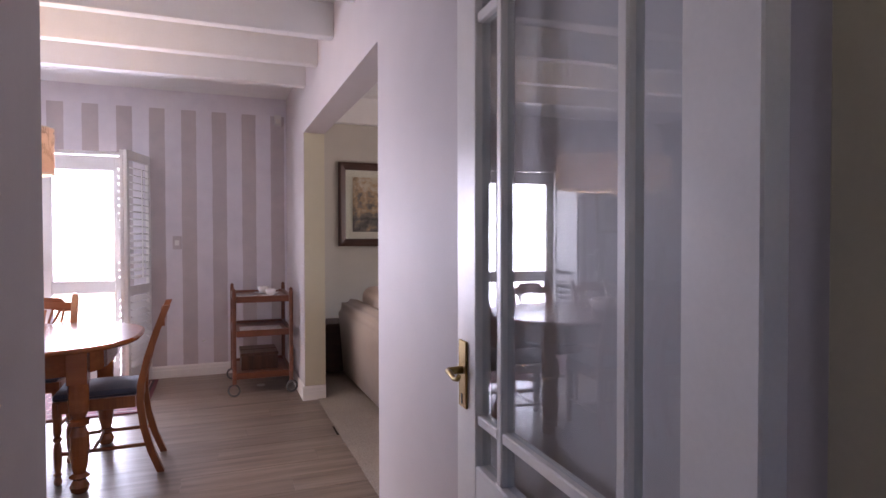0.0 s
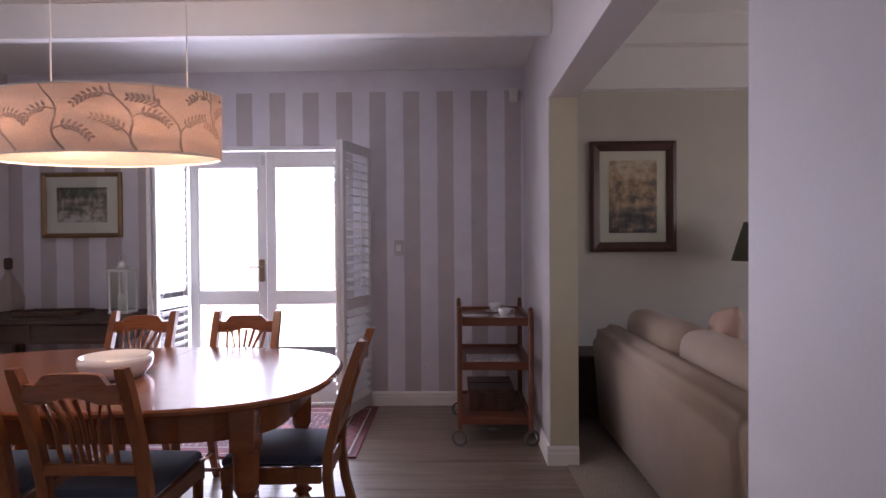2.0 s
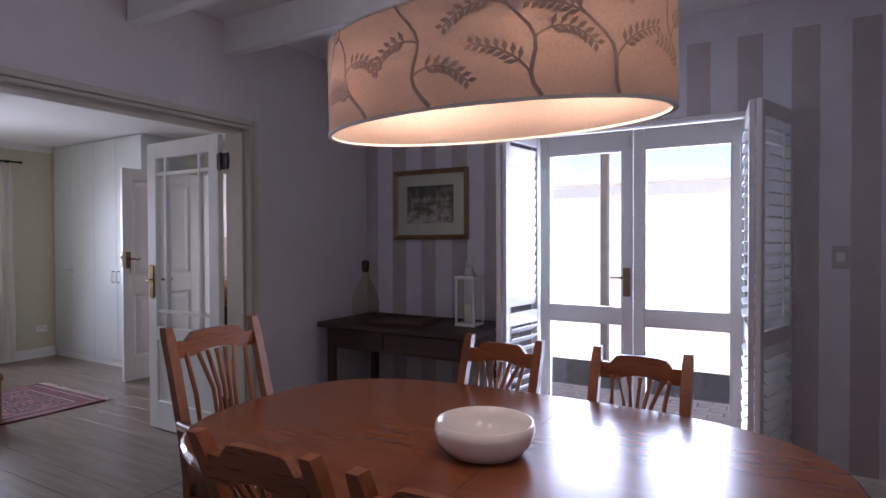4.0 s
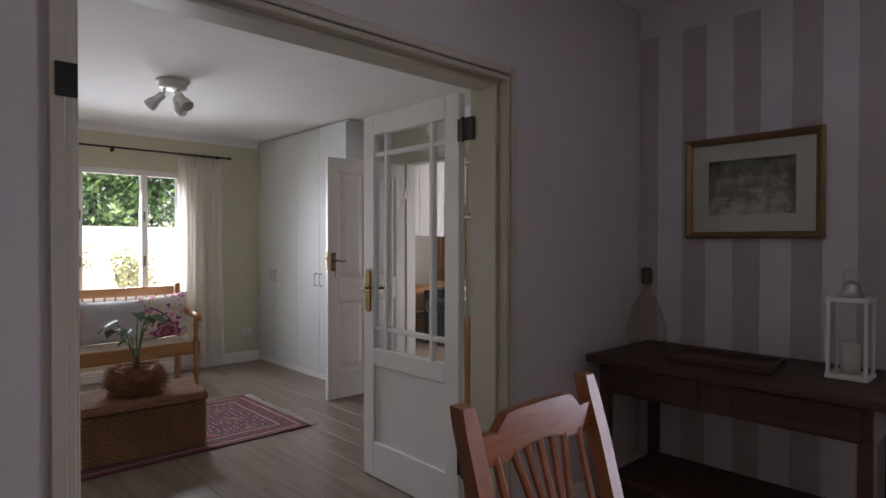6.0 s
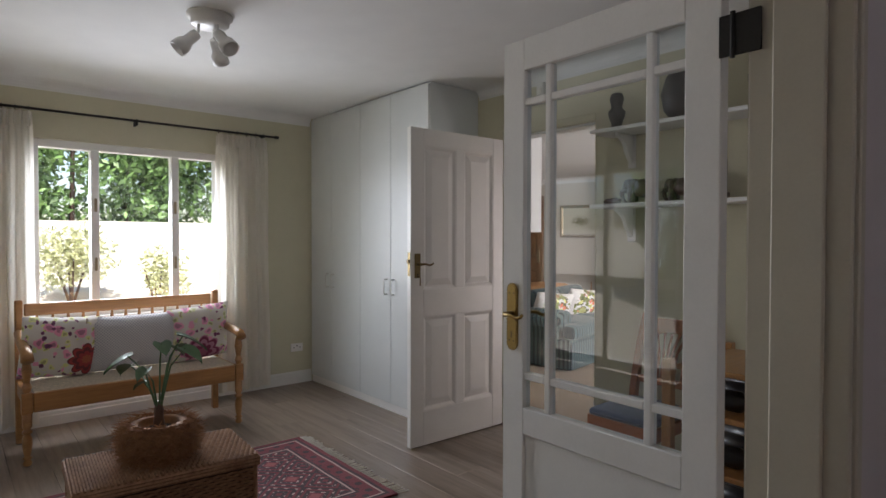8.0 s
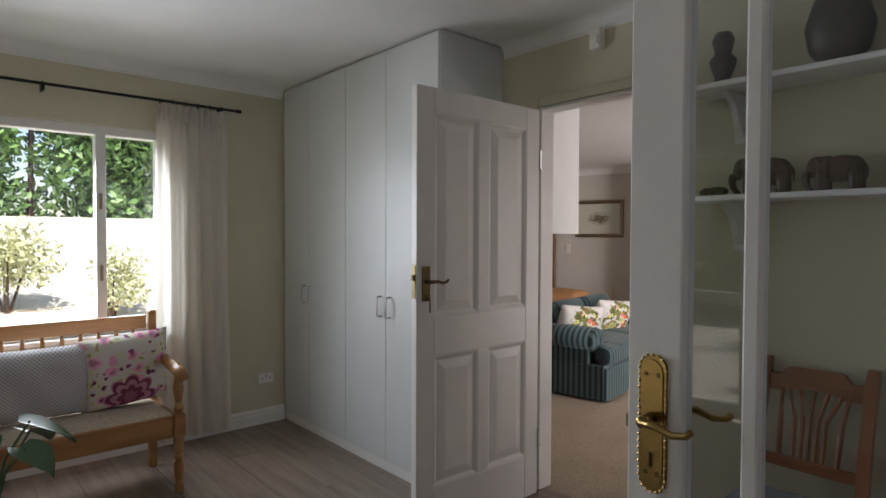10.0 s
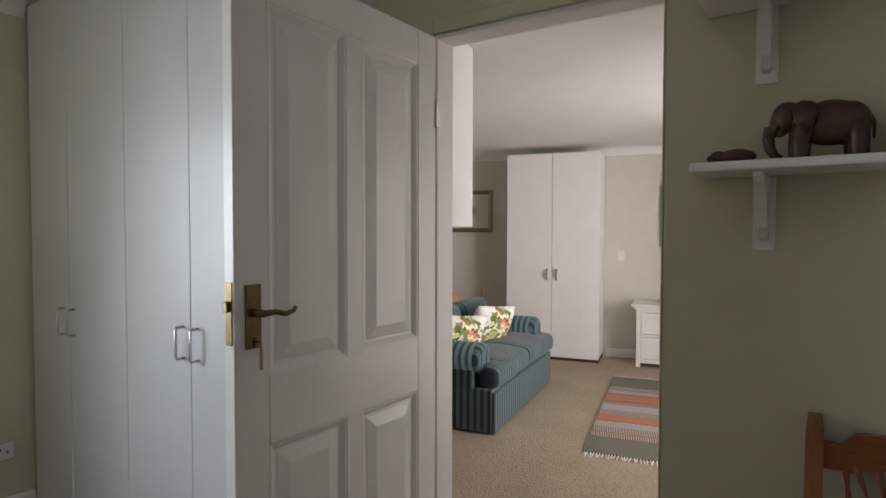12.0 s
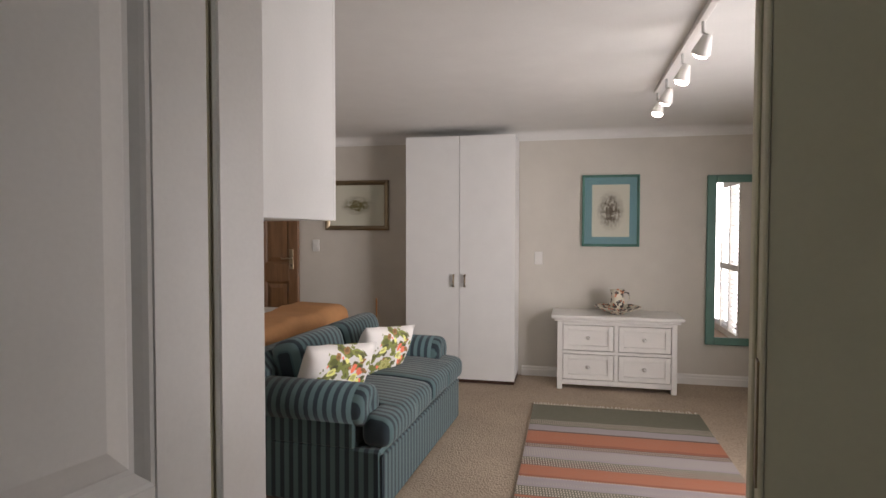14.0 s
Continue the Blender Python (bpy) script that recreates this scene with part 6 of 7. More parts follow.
def pot_plant():
    p = thing("potted_plant", -6.12, 4.06, 0.370, 0, "small alocasia in a shaggy straw pot cover on the trunk", "plant")
    part("pot", L([(0.10, 0), (0.145, 0.05), (0.15, 0.12), (0.12, 0.155), (0.085, 0.155), (0.09, 0.13), (0.0, 0.125)], seg=24), STRAW, p, "straw pot cover", True)
    part("soil", L([(0.10, 0.126), (0.0, 0.134)], seg=20), SOIL, p)
    rnd = random.Random(7)
    bm = bmesh.new()
    for k in range(3400):
        a, z = rnd.uniform(0, 6.283), rnd.uniform(0.0, 0.172)
        r = 0.108 + 0.042 * math.sin(min(1, z / 0.17) * 3.0)
        d = Vector((math.cos(a), math.sin(a), 0))
        o = d * r + Vector((0, 0, z))
        tip = o + d * rnd.uniform(0.012, 0.055) + Vector((-d.y, d.x, 0)) * rnd.uniform(-0.09, 0.09) + Vector((0, 0, rnd.uniform(-0.035, 0.035)))
        s = Vector((0, 0, 0.0028)) if k % 2 else Vector((-d.y, d.x, 0)) * 0.0028
        q = [bm.verts.new(o - s), bm.verts.new(o + s), bm.verts.new(tip)]
        bm.faces.new(q)
    tagged(part("straw", bm, STRAW, p, "loose straw fibres"), kind="stuff")
    part("trunk", L([(0.026, 0.12), (0.024, 0.15), (0.019, 0.18), (0.021, 0.21), (0.012, 0.25)], seg=12), CARVED, p, "short dark plant stem", True)
    for k, (a, r, h, s) in enumerate(((2.5, 0.20, 0.30, 0.095), (3.4, 0.25, 0.22, 0.09), (1.4, 0.10, 0.37, 0.10), (0.6, 0.14, 0.33, 0.085), (4.6, 0.12, 0.30, 0.09), (5.5, 0.10, 0.25, 0.06), (0.0, 0.05, 0.35, 0.07), (3.9, 0.07, 0.17, 0.05))):
        d = Vector((math.cos(a), math.sin(a), 0))
        top = d * r + Vector((0, 0, 0.16 + h))
        part("stem", T([(d.x * 0.01, d.y * 0.01, 0.22), tuple(d * r * 0.45 + Vector((0, 0, 0.16 + h * 0.75))), tuple(top)], 0.0045, 6, 0.003), LEAF, p)
        bm = bmesh.new()
        side = Vector((-d.y, d.x, 0))
        rows = []
        for q in range(8):
            t = q / 7
            wdt = s * 0.62 * math.sin(math.pi * min(1, 0.16 + t * 0.84)) ** 0.8 * (1 - t * 0.35)
            cpos = top + d * (s * (t * 1.25 - 0.25)) + Vector((0, 0, -s * (0.25 * t + 0.55 * t * t)))
            rows.append([bm.verts.new(cpos - side * wdt + Vector((0, 0, 0.012))), bm.verts.new(cpos), bm.verts.new(cpos + side * wdt + Vector((0, 0, 0.012)))])
        for r0, r1 in zip(rows, rows[1:]):
            for i in range(2):
                bm.faces.new((r0[i], r0[i + 1], r1[i + 1], r1[i]))
        part("leaf", bm, LEAF, p, smooth=True)
    return p


pot_plant()
small_rug("rug", -6.37, 4.20, 0.56, 0.93, 0, "worn red oriental rug with cream fringes on the laminate", oriental("red_rug_hall", 0.56, 0.93), "y")


def spot_cluster():
    s = thing("ceiling_light", -6.36, 4.37, HALL_Z, 0, "white round ceiling fitting with three small spotlights", "ceiling light")
    part("base", L([(0.0, -0.055), (0.080, -0.055), (0.092, -0.045), (0.092, -0.016), (0.110, -0.014), (0.110, 0.0)], seg=28), WHITE, s, smooth=True)
    for a in (20, 140, 260):
        ar = radians(a)
        d = Vector((math.cos(ar), math.sin(ar), 0))
        part("arm", T([tuple(d * 0.05 + Vector((0, 0, -0.025))), tuple(d * 0.055 + Vector((0, 0, -0.09))), tuple(d * 0.075 + Vector((0, 0, -0.11)))], 0.008), WHITE, s)
        h = part("spotlight", L([(0.024, 0), (0.028, 0.02), (0.028, 0.06), (0.040, 0.085), (0.044, 0.13), (0.039, 0.13), (0.034, 0.09), (0.0, 0.08)], seg=18), WHITE, s, "white metal spotlight head", True)
        h.matrix_basis = Matrix.Translation(d * 0.06 + Vector((0, 0, -0.10))) @ (d * 0.75 + Vector((0, 0, -0.75))).to_track_quat("Z", "Y").to_matrix().to_4x4()
    return s


spot_cluster()
fitting("wall_socket", WIN + 0.002, 5.80, 0.33, 0.12, 0.075, 0.012, 90, "white double wall socket above the skirting", cat="socket", extra="socket")
fitting("motion_sensor", -5.93, DW_Y - 0.002, 2.33, 0.06, 0.10, 0.045, 0, "white alarm sensor above the bedroom door", extra="sensor", cat="sensor")


def bracket_shelf(z, label):
    s = thing("wall_shelf", -4.82, DW_Y, z, 0, label, "shelf", "hall shelves")
    bm = bmesh.new()
    box(bm, -0.585, 0.68, -0.22, -0.002, -0.022, 0.0, 0.006, seg=2)
    part("board", bm, WHITE, s)
    for x in (-0.44, 0.45):
        bm = bmesh.new()
        prof = [(-0.003, -0.023), (-0.17, -0.023), (-0.175, -0.034), (-0.165, -0.046), (-0.13, -0.052), (-0.10, -0.068), (-0.08, -0.095), (-0.068, -0.13), (-0.055, -0.155), (-0.035, -0.165), (-0.028, -0.182), (-0.012, -0.19), (-0.003, -0.19)]
        prism(bm, prof, "x", x - 0.012, x + 0.012)
        bmesh.ops.bevel(bm, geom=[e for e in bm.edges if abs(e.verts[0].co.x - e.verts[1].co.x) < 1e-5], offset=0.004, segments=2, affect="EDGES")
        part("bracket", bm, WHITE, s)
        part("bracket_plate", B(x - 0.026, x + 0.026, -0.010, -0.002, -0.215, -0.023, 0.003), WHITE, s)
    return s


bracket_shelf(1.965, "white wooden wall shelf on curved brackets, holding carvings")
bracket_shelf(1.535, "white wooden wall shelf on curved brackets, holding wooden elephants")


def blob(bm, c, r, seg=12):
    r0 = bmesh.ops.create_uvsphere(bm, u_segments=seg, v_segments=seg // 2 + 2, radius=1.0)
    bmesh.ops.transform(bm, matrix=Matrix.Translation(c) @ Matrix.Diagonal((*r, 1)), verts=r0["verts"])


def elephant(x, z, s, rz, label):
    """Carved elephant as one plain mesh, with a bowed head, hanging trunk and broad ears."""
    bm = bmesh.new()
    blob(bm, (0.02, 0, 0.105), (0.088, 0.058, 0.066), 18)
    blob(bm, (0.065, 0, 0.100), (0.052, 0.052, 0.064), 14)
    blob(bm, (-0.045, 0, 0.118), (0.050, 0.048, 0.056), 14)
    blob(bm, (-0.090, 0, 0.128), (0.042, 0.038, 0.046), 14)
    blob(bm, (-0.108, 0, 0.108), (0.028, 0.026, 0.038), 12)
    for sx, lean in ((-0.052, -0.006), (0.075, 0.006)):
        for sy in (-0.031, 0.031):
            tube(bm, [(sx, sy, 0.10), (sx + lean, sy, 0.055), (sx + lean, sy, 0.012), (sx + lean, sy, 0.0)], 0.028, 10, 0.024)
    tube(bm, [(-0.115, 0, 0.118), (-0.132, 0, 0.095), (-0.138, 0, 0.065), (-0.132, 0, 0.035), (-0.118, 0, 0.014), (-0.102, 0, 0.008)], 0.022, 10, 0.010)
    for sy in (-1, 1):
        fan = [(-0.085, 0.152), (-0.060, 0.165), (-0.035, 0.158), (-0.022, 0.130), (-0.030, 0.095), (-0.045, 0.066), (-0.058, 0.078), (-0.072, 0.105)]
        vs = prism(bm, fan, "y", *sorted((sy * 0.043, sy * 0.053)))
        for v in vs:
            v.co.y += sy * 0.25 * max(0, v.co.x + 0.072)
        tube(bm, [(-0.112, sy * 0.020, 0.098), (-0.135, sy * 0.026, 0.078), (-0.150, sy * 0.026, 0.070)], 0.006, 6, 0.002)
    tube(bm, [(0.108, 0, 0.125), (0.122, 0, 0.10), (0.120, 0, 0.055)], 0.006, 6, 0.004)
    bmesh.ops.scale(bm, vec=(s, s, s), verts=bm.verts)
    ob = mesh_object("elephant_carving", bm, CARVED, True)
    ob.matrix_world = pose(x, DW_Y - 0.115, z, 0, 0, rz)
    return tagged(ob, label, "carving", "elephant carvings")


elephant(-5.135, 1.536, 0.80, 8, "dark carved wooden elephant on the shelf")
elephant(-4.90, 1.536, 0.72, -4, "smaller dark carved wooden elephant on the shelf")
bm = bmesh.new()
blob(bm, (0, 0, 0.028), (0.062, 0.028, 0.026), 12)
blob(bm, (-0.058, 0, 0.030), (0.028, 0.022, 0.020), 10)
blob(bm, (-0.080, 0, 0.024), (0.016, 0.018, 0.014), 8)
for sx in (-0.035, 0.038):
    for sy in (-0.015, 0.015):
        tube(bm, [(sx, sy, 0.02), (sx, sy, 0.0)], 0.010, 8)
bmesh.ops.scale(bm, vec=(0.72, 0.75, 0.75), verts=bm.verts)
hippo = mesh_object("hippo_carving", bm, CARVED, True)
hippo.matrix_world = pose(-5.315, DW_Y - 0.10, 1.536, 0, 0, 4)
tagged(hippo, "small dark carved wooden hippo on the shelf", "carving")
bm = bmesh.new()
box(bm, -0.045, 0.045, -0.03, 0.03, 0, 0.035, 0.004)
box(bm, -0.035, 0.035, -0.022, 0.022, 0.035, 0.20, 0.006)
box(bm, -0.03, 0.03, -0.025, -0.021, 0.06, 0.075)
box(bm, -0.03, 0.03, -0.025, -0.021, 0.12, 0.135)
tot = mesh_object("carved_block", bm, CARVED)
tot.matrix_world = pose(-4.70, DW_Y - 0.12, 1.536, 0, 0, 8)
tagged(tot, "dark upright carved wooden block on the shelf", "ornament")


def vase(x, z, prof, mat_, label, cat="vase", y=DW_Y - 0.12, name="vase"):
    ob = mesh_object(name, L(prof, seg=20), mat_, True)
    ob.matrix_world = pose(x, y, z)
    return tagged(ob, label, cat)


bm = bmesh.new()
lathe(bm, [(0.035, 0), (0.04, 0.01), (0.028, 0.03), (0.045, 0.07), (0.05, 0.10), (0.03, 0.125), (0.035, 0.15), (0.042, 0.175), (0.03, 0.205), (0.0, 0.215)], (0, 0, 0), 16)
bust = mesh_object("bust_carving", bm, CHARCOAL, True)
bust.matrix_world = pose(-5.29, DW_Y - 0.12, 1.966)
tagged(bust, "dark carved bust on the top shelf", "carving")
vase(-4.90, 1.966, [(0.05, 0), (0.09, 0.05), (0.105, 0.13), (0.08, 0.22), (0.045, 0.26), (0.055, 0.28)], CHARCOAL, "rounded charcoal stoneware pot on the top shelf", "pot", name="pot")
vase(-4.45, 1.966, [(0.06, 0), (0.10, 0.04), (0.11, 0.15), (0.07, 0.24), (0.06, 0.27)], CHARCOAL, "dark round clay pot on the top shelf", "pot", name="pot")
vase(-4.38, 1.536, [(0.05, 0), (0.055, 0.02), (0.05, 0.20), (0.03, 0.24), (0.032, 0.26)], CARVED, "dark wooden jar on the shelf", "jar", name="jar")

# spare chair against the shelf wall and a small rack behind the open leaf
hc = copy_thing(chair, pose(-4.97, 6.06, 0, 0, 0, 180))
tagged(hc, "orange-brown wooden side chair against the hall wall", "chair", "chairs round the dining table")
rack = thing("wooden_rack", -4.29, 5.62, 0, 0, "narrow honey-coloured wooden rack holding bottles behind the door", "rack")
for x in (-0.16, 0.16):
    for y in (-0.25, 0.25):
        part("post", B(x - 0.018, x + 0.018, y - 0.018, y + 0.018, 0, 0.90, 0.003), BENCHW, rack)
for z in (0.10, 0.30, 0.50, 0.70, 0.86):
    part("shelf", B(-0.142, 0.142, -0.232, 0.232, z, z + 0.02, 0.003), BENCHW, rack)
for z in (0.121, 0.321, 0.521, 0.721):
    for y in (-0.14, 0.0, 0.14):
        bt = thing("wine_bottle", -4.41, 5.62 + y, z + 0.04, 0, "dark wine bottle lying in the rack", "bottle", "bottles in the rack")
        part("glass", L([(0.038, 0), (0.038, 0.17), (0.015, 0.21), (0.014, 0.27)], seg=14), BLACKP, bt, smooth=True).matrix_basis = pose(0, 0, 0, 0, 90, 0)

# ---- bedroom things (in the turned room's own axes) ----
def bed_thing(name, u, v, z, rz=0.0, label="", category="", group=""):
    e = thing(name, 0, 0, 0, 0, label, category, group)
    e.matrix_world = BED @ pose(u, v, z, 0, 0, rz)
    return e


w = bed_thing("wardrobe", -0.49, 0.0, 0, 0, "tall plain white two-door wardrobe", "wardrobe")
part("carcass", B(-0.49, 0.49, 0.02, 0.40, 0.05, 2.18, 0.002), CUPB, w)
part("plinth", B(-0.485, 0.485, 0.03, 0.40, 0, 0.05), DARKW, w)
for s in (-1, 1):
    d = part("door", B(*sorted((s * 0.0025, s * 0.49)), 0, 0.019, 0.035, 2.185, 0.0015), CUPB, w)
    part("handle", T([(s * 0.05, 0, 0.86), (s * 0.05, -0.025, 0.862), (s * 0.05, -0.028, 0.91), (s * 0.05, -0.025, 0.958), (s * 0.05, 0, 0.96)], 0.009), BRONZE, d, "bronze bow handle", True)


def dresser():
    d = bed_thing("chest_of_drawers", 0.85, 0.0, 0, 0, "white painted low chest with four drawers", "chest")
    hx = 0.485
    d.matrix_world = d.matrix_world @ Matrix.Diagonal((1, 1, 0.945, 1))
    part("top", B(-hx - 0.05, hx + 0.05, -0.045, 0.41, 0.645, 0.675, 0.006), WHITE, d)
    part("cornice_moulding", B(-hx - 0.025, hx + 0.025, -0.022, 0.41, 0.620, 0.645, 0.006), WHITE, d)
    part("body", B(-hx, hx, 0.034, 0.40, 0.06, 0.62, 0.002), WHITE, d)
    for x in (-1, 1):
        part("corner_post", B(x * (hx - 0.022) - 0.022, x * (hx - 0.022) + 0.022, 0.0, 0.05, 0, 0.62, 0.003), WHITE, d)
    for z0, z1 in ((0.045, 0.090), (0.326, 0.354), (0.588, 0.62)):
        part("rail", B(-hx + 0.044, hx - 0.044, 0.002, 0.034, z0, z1, 0.003), WHITE, d)
    for z0, z1 in ((0.090, 0.326), (0.354, 0.588)):
        part("centre_stile", B(-0.016, 0.016, 0.002, 0.034, z0, z1, 0.002), WHITE, d)
    for x0, x1 in ((-hx + 0.050, -0.022), (0.022, hx - 0.050)):
        for z0, z1 in ((0.096, 0.320), (0.360, 0.582)):
            dr = part("drawer", B(x0, x1, 0.020, 0.034, z0, z1, 0.001), WHITE, d)
            bm = bmesh.new()
            b = 0.042
            box(bm, x0, x0 + b, 0.004, 0.020, z0, z1, 0.002)
            box(bm, x1 - b, x1, 0.004, 0.020, z0, z1, 0.002)
            box(bm, x0 + b, x1 - b, 0.004, 0.020, z0, z0 + b, 0.002)
            box(bm, x0 + b, x1 - b, 0.004, 0.020, z1 - b, z1, 0.002)
            part("drawer_frame", bm, WHITE, dr)
            k = part("knob", L([(0.008, 0), (0.007, 0.012), (0.017, 0.020), (0.015, 0.03), (0.0, 0.034)], seg=14), WHITE, dr, smooth=True)
            k.matrix_basis = pose((x0 + x1) / 2, 0.020, (z0 + z1) / 2, 90, 0, 0)
    return d


dresser()
SPECK = floral("speckled_glaze", (0.78, 0.73, 0.60), [((0.035, 0.028, 0.025), 2.2, 0.42), ((0.42, 0.12, 0.03), 2.6, 0.26)], 9.0, 5.0)
b = bed_thing("bowl", 0.87, 0.16, 0.639, 0, "speckled pottery wash bowl on the chest", "bowl")
part("body", L([(0.06, 0), (0.065, 0.012), (0.12, 0.028), (0.185, 0.058), (0.195, 0.068), (0.185, 0.067), (0.12, 0.038), (0.0, 0.022)], seg=30), SPECK, b, smooth=True)
b = bed_thing("jug", 0.87, 0.16, 0.662, 0, "speckled pottery jug standing in the bowl", "jug")
part("body", L([(0.045, 0), (0.055, 0.02), (0.062, 0.07), (0.054, 0.12), (0.052, 0.15), (0.066, 0.185), (0.060, 0.185), (0.046, 0.15), (0.0, 0.03)], seg=24), SPECK, b, smooth=True)
part("handle", T([(0.056, 0, 0.165), (0.088, 0, 0.16), (0.096, 0, 0.11), (0.062, 0, 0.06)], 0.007), SPECK, b, smooth=True)

for (u, z, wd, ht, lab, fm, fw, mt, art, mo, inn) in ((0.82, 1.535, 0.50, 0.645, "framed wildlife sketch on a wide teal mount", TEAL, 0.022, TEALMAT, ART_LION, 0.085, CARD), (-1.60, 1.60, 0.66, 0.49, "small pale flower sketch in a dull gilt frame", BRONZE, 0.045, CARD, ART_FLOWER, 0.09, None)):
    p = framed("picture", 0, 0, 0, wd, ht, 0, lab, fm, fw, mt, art, mo, inner=inn)
    p.matrix_world = BED @ pose(u, 0.418, z)
mr = bed_thing("mirror", 1.90, 0.415, 1.10, 0, "tall mirror in a teal painted wooden frame", "mirror")
bm = bmesh.new()
for a in ((-0.27, -0.198, -0.74, 0.74), (0.198, 0.27, -0.74, 0.74), (-0.198, 0.198, -0.74, -0.675), (-0.198, 0.198, 0.675, 0.74)):
    box(bm, a[0], a[1], -0.03, 0.0, a[2], a[3], 0.004)
part("frame", bm, TEAL, mr)
part("glass", B(-0.198, 0.198, -0.014, -0.004, -0.675, 0.675), mirror_mat, mr, "silvered mirror glass")
for u, z, lab in ((0.18, 1.10, "white light switch beside the wardrobe"), (-2.04, 1.20, "white light switch beside the wooden door")):
    f = fitting("light_switch", 0, 0, 0, 0.075, 0.12, 0.010, 0, lab, None, "switch", "switch")
    f.matrix_world = BED @ pose(u, 0.418, z)
wd = panel_door("panel_door", "varnished brown wooden panel door, closed", 0.80, 2.0, wood("brown_door_wood", (0.12, 0.055, 0.02), (0.24, 0.12, 0.05), 0.4, 2))
wd.matrix_world = BED @ pose(-3.02, 0.395, 0.01)
lever_handle(wd, 0.73, 1.05, -1, BRONZE, 0.02, (0.045, 0.2), False, -1)


def track_light():
    t = bed_thing("track_light", 1.005, -1.82, BED_Z, 0, "white ceiling track with four lit glass spotlights", "ceiling light")
    part("track", B(-0.016, 0.016, -0.79, 0.77, -0.025, 0.0, 0.003), WHITE, t)
    for v, a in ((-0.58, 70), (-0.12, 20), (0.38, 60), (0.73, -10)):
        part("arm", T([(0, v, -0.03), (0, v, -0.075), (0.02, v, -0.09)], 0.007), CHROME, t)
        h = part("spotlight", L([(0.018, 0), (0.024, 0.02), (0.03, 0.04), (0.040, 0.078), (0.041, 0.082)], seg=18), PLASTIC, t, "white glass spotlight cup", True)
        h.matrix_basis = pose(0.02, v, -0.085, 180 + a * 0.5, 15, 0)
        part("bulb", L([(0.0, 0.045), (0.031, 0.056), (0.035, 0.080), (0.026, 0.096), (0.0, 0.102)], seg=14), BULB, h, "glowing bulb", True)
    return t


track_light()


def sofa():
    """Two-seat striped sofa; local x from back to front, y along its length."""
    s = bed_thing("sofa", -0.35, -1.70, 0, -3, "teal and navy striped two-seat sofa with rolled arms", "sofa")
    hl, dp = 0.75, 0.82
    part("base", B(-dp, -0.02, -hl + 0.02, hl - 0.02, 0.02, 0.31, 0.02), STRIPE_Y, s)
    part("valance", B(-0.022, 0.0, -hl, hl, 0.015, 0.29, 0.008), STRIPE_Y, s)
    for y in (-1, 1):
        bm = bmesh.new()
        box(bm, -dp + 0.02, -0.015, *sorted((y * (hl - 0.17), y * (hl + 0.003))), 0.015, 0.31, 0.012)
        box(bm, -dp + 0.02, -0.15, *sorted((y * (hl - 0.17), y * (hl + 0.002))), 0.30, 0.48, 0.012)
        part("arm_panel", bm, STRIPE_X, s)
        bm = bmesh.new()
        n = 18
        outl = [(y * (hl - 0.085) + 0.125 * math.cos(a), 0.50 + 0.105 * math.sin(a)) for a in [2 * math.pi * i / n for i in range(n)]]
        prism(bm, outl, "x", -dp + 0.03, -0.15)
        a = part("arm", bm, STRIPE_X, s, "rolled striped arm", True)
        bm = bmesh.new()
        cy, cz = y * (hl - 0.085), 0.50
        rs = [[bm.verts.new((x, cy + (p - cy) * k, cz + (q - cz) * k)) for p, q in outl] for x, k in ((-0.152, 1.0), (-0.128, 0.985), (-0.108, 0.93), (-0.096, 0.80), (-0.094, 0.55), (-0.099, 0.30), (-0.104, 0.08))]
        for r0, r1 in zip(rs, rs[1:]):
            for i in range(n):
                bm.faces.new((r0[i], r0[(i + 1) % n], r1[(i + 1) % n], r1[i]))
        bm.faces.new(rs[-1])
        part("arm_front", bm, STRIPE_Y, a, "gathered round end of the arm", True)
    for y in (-1, 1):
        bm = bmesh.new()
        box(bm, -dp + 0.20, 0.03, *sorted((y * 0.004, y * (hl - 0.19))), 0.315, 0.46, 0.05, seg=4)
        box(bm, -0.125, 0.035, *sorted((y * 0.30, y * (hl - 0.005))), 0.312, 0.455, 0.05, seg=4)
        bmesh.ops.subdivide_edges(bm, edges=[e for e in bm.edges if e.calc_length() > 0.2], cuts=4, use_grid_fill=True)
        for v in bm.verts:
            if v.co.z > 0.44:
                v.co.z += 0.025 * max(0, 1 - ((v.co.x + 0.3) / 0.32) ** 2)
        c = part("seat_cushion", bm, STRIPE_Y, s, smooth=True)
        bm = bmesh.new()
        box(bm, -0.10, 0.10, *sorted((y * 0.006, y * (hl - 0.17))), 0, 0.33, 0.075, seg=4)
        bmesh.ops.transform(bm, matrix=pose(-dp + 0.25, 0, 0.45, 0, -14, 0), verts=bm.verts)
        part("back_cushion", bm, STRIPE_Y, s, smooth=True)
    bm = bmesh.new()
    prism(bm, [(-dp, 0.02), (-dp + 0.16, 0.02), (-dp + 0.15, 0.63), (-dp + 0.08, 0.71), (-dp - 0.03, 0.70), (-dp - 0.04, 0.62)], "y", -hl + 0.01, hl - 0.01)
    part("backrest", bm, STRIPE_Y, s)
    return s


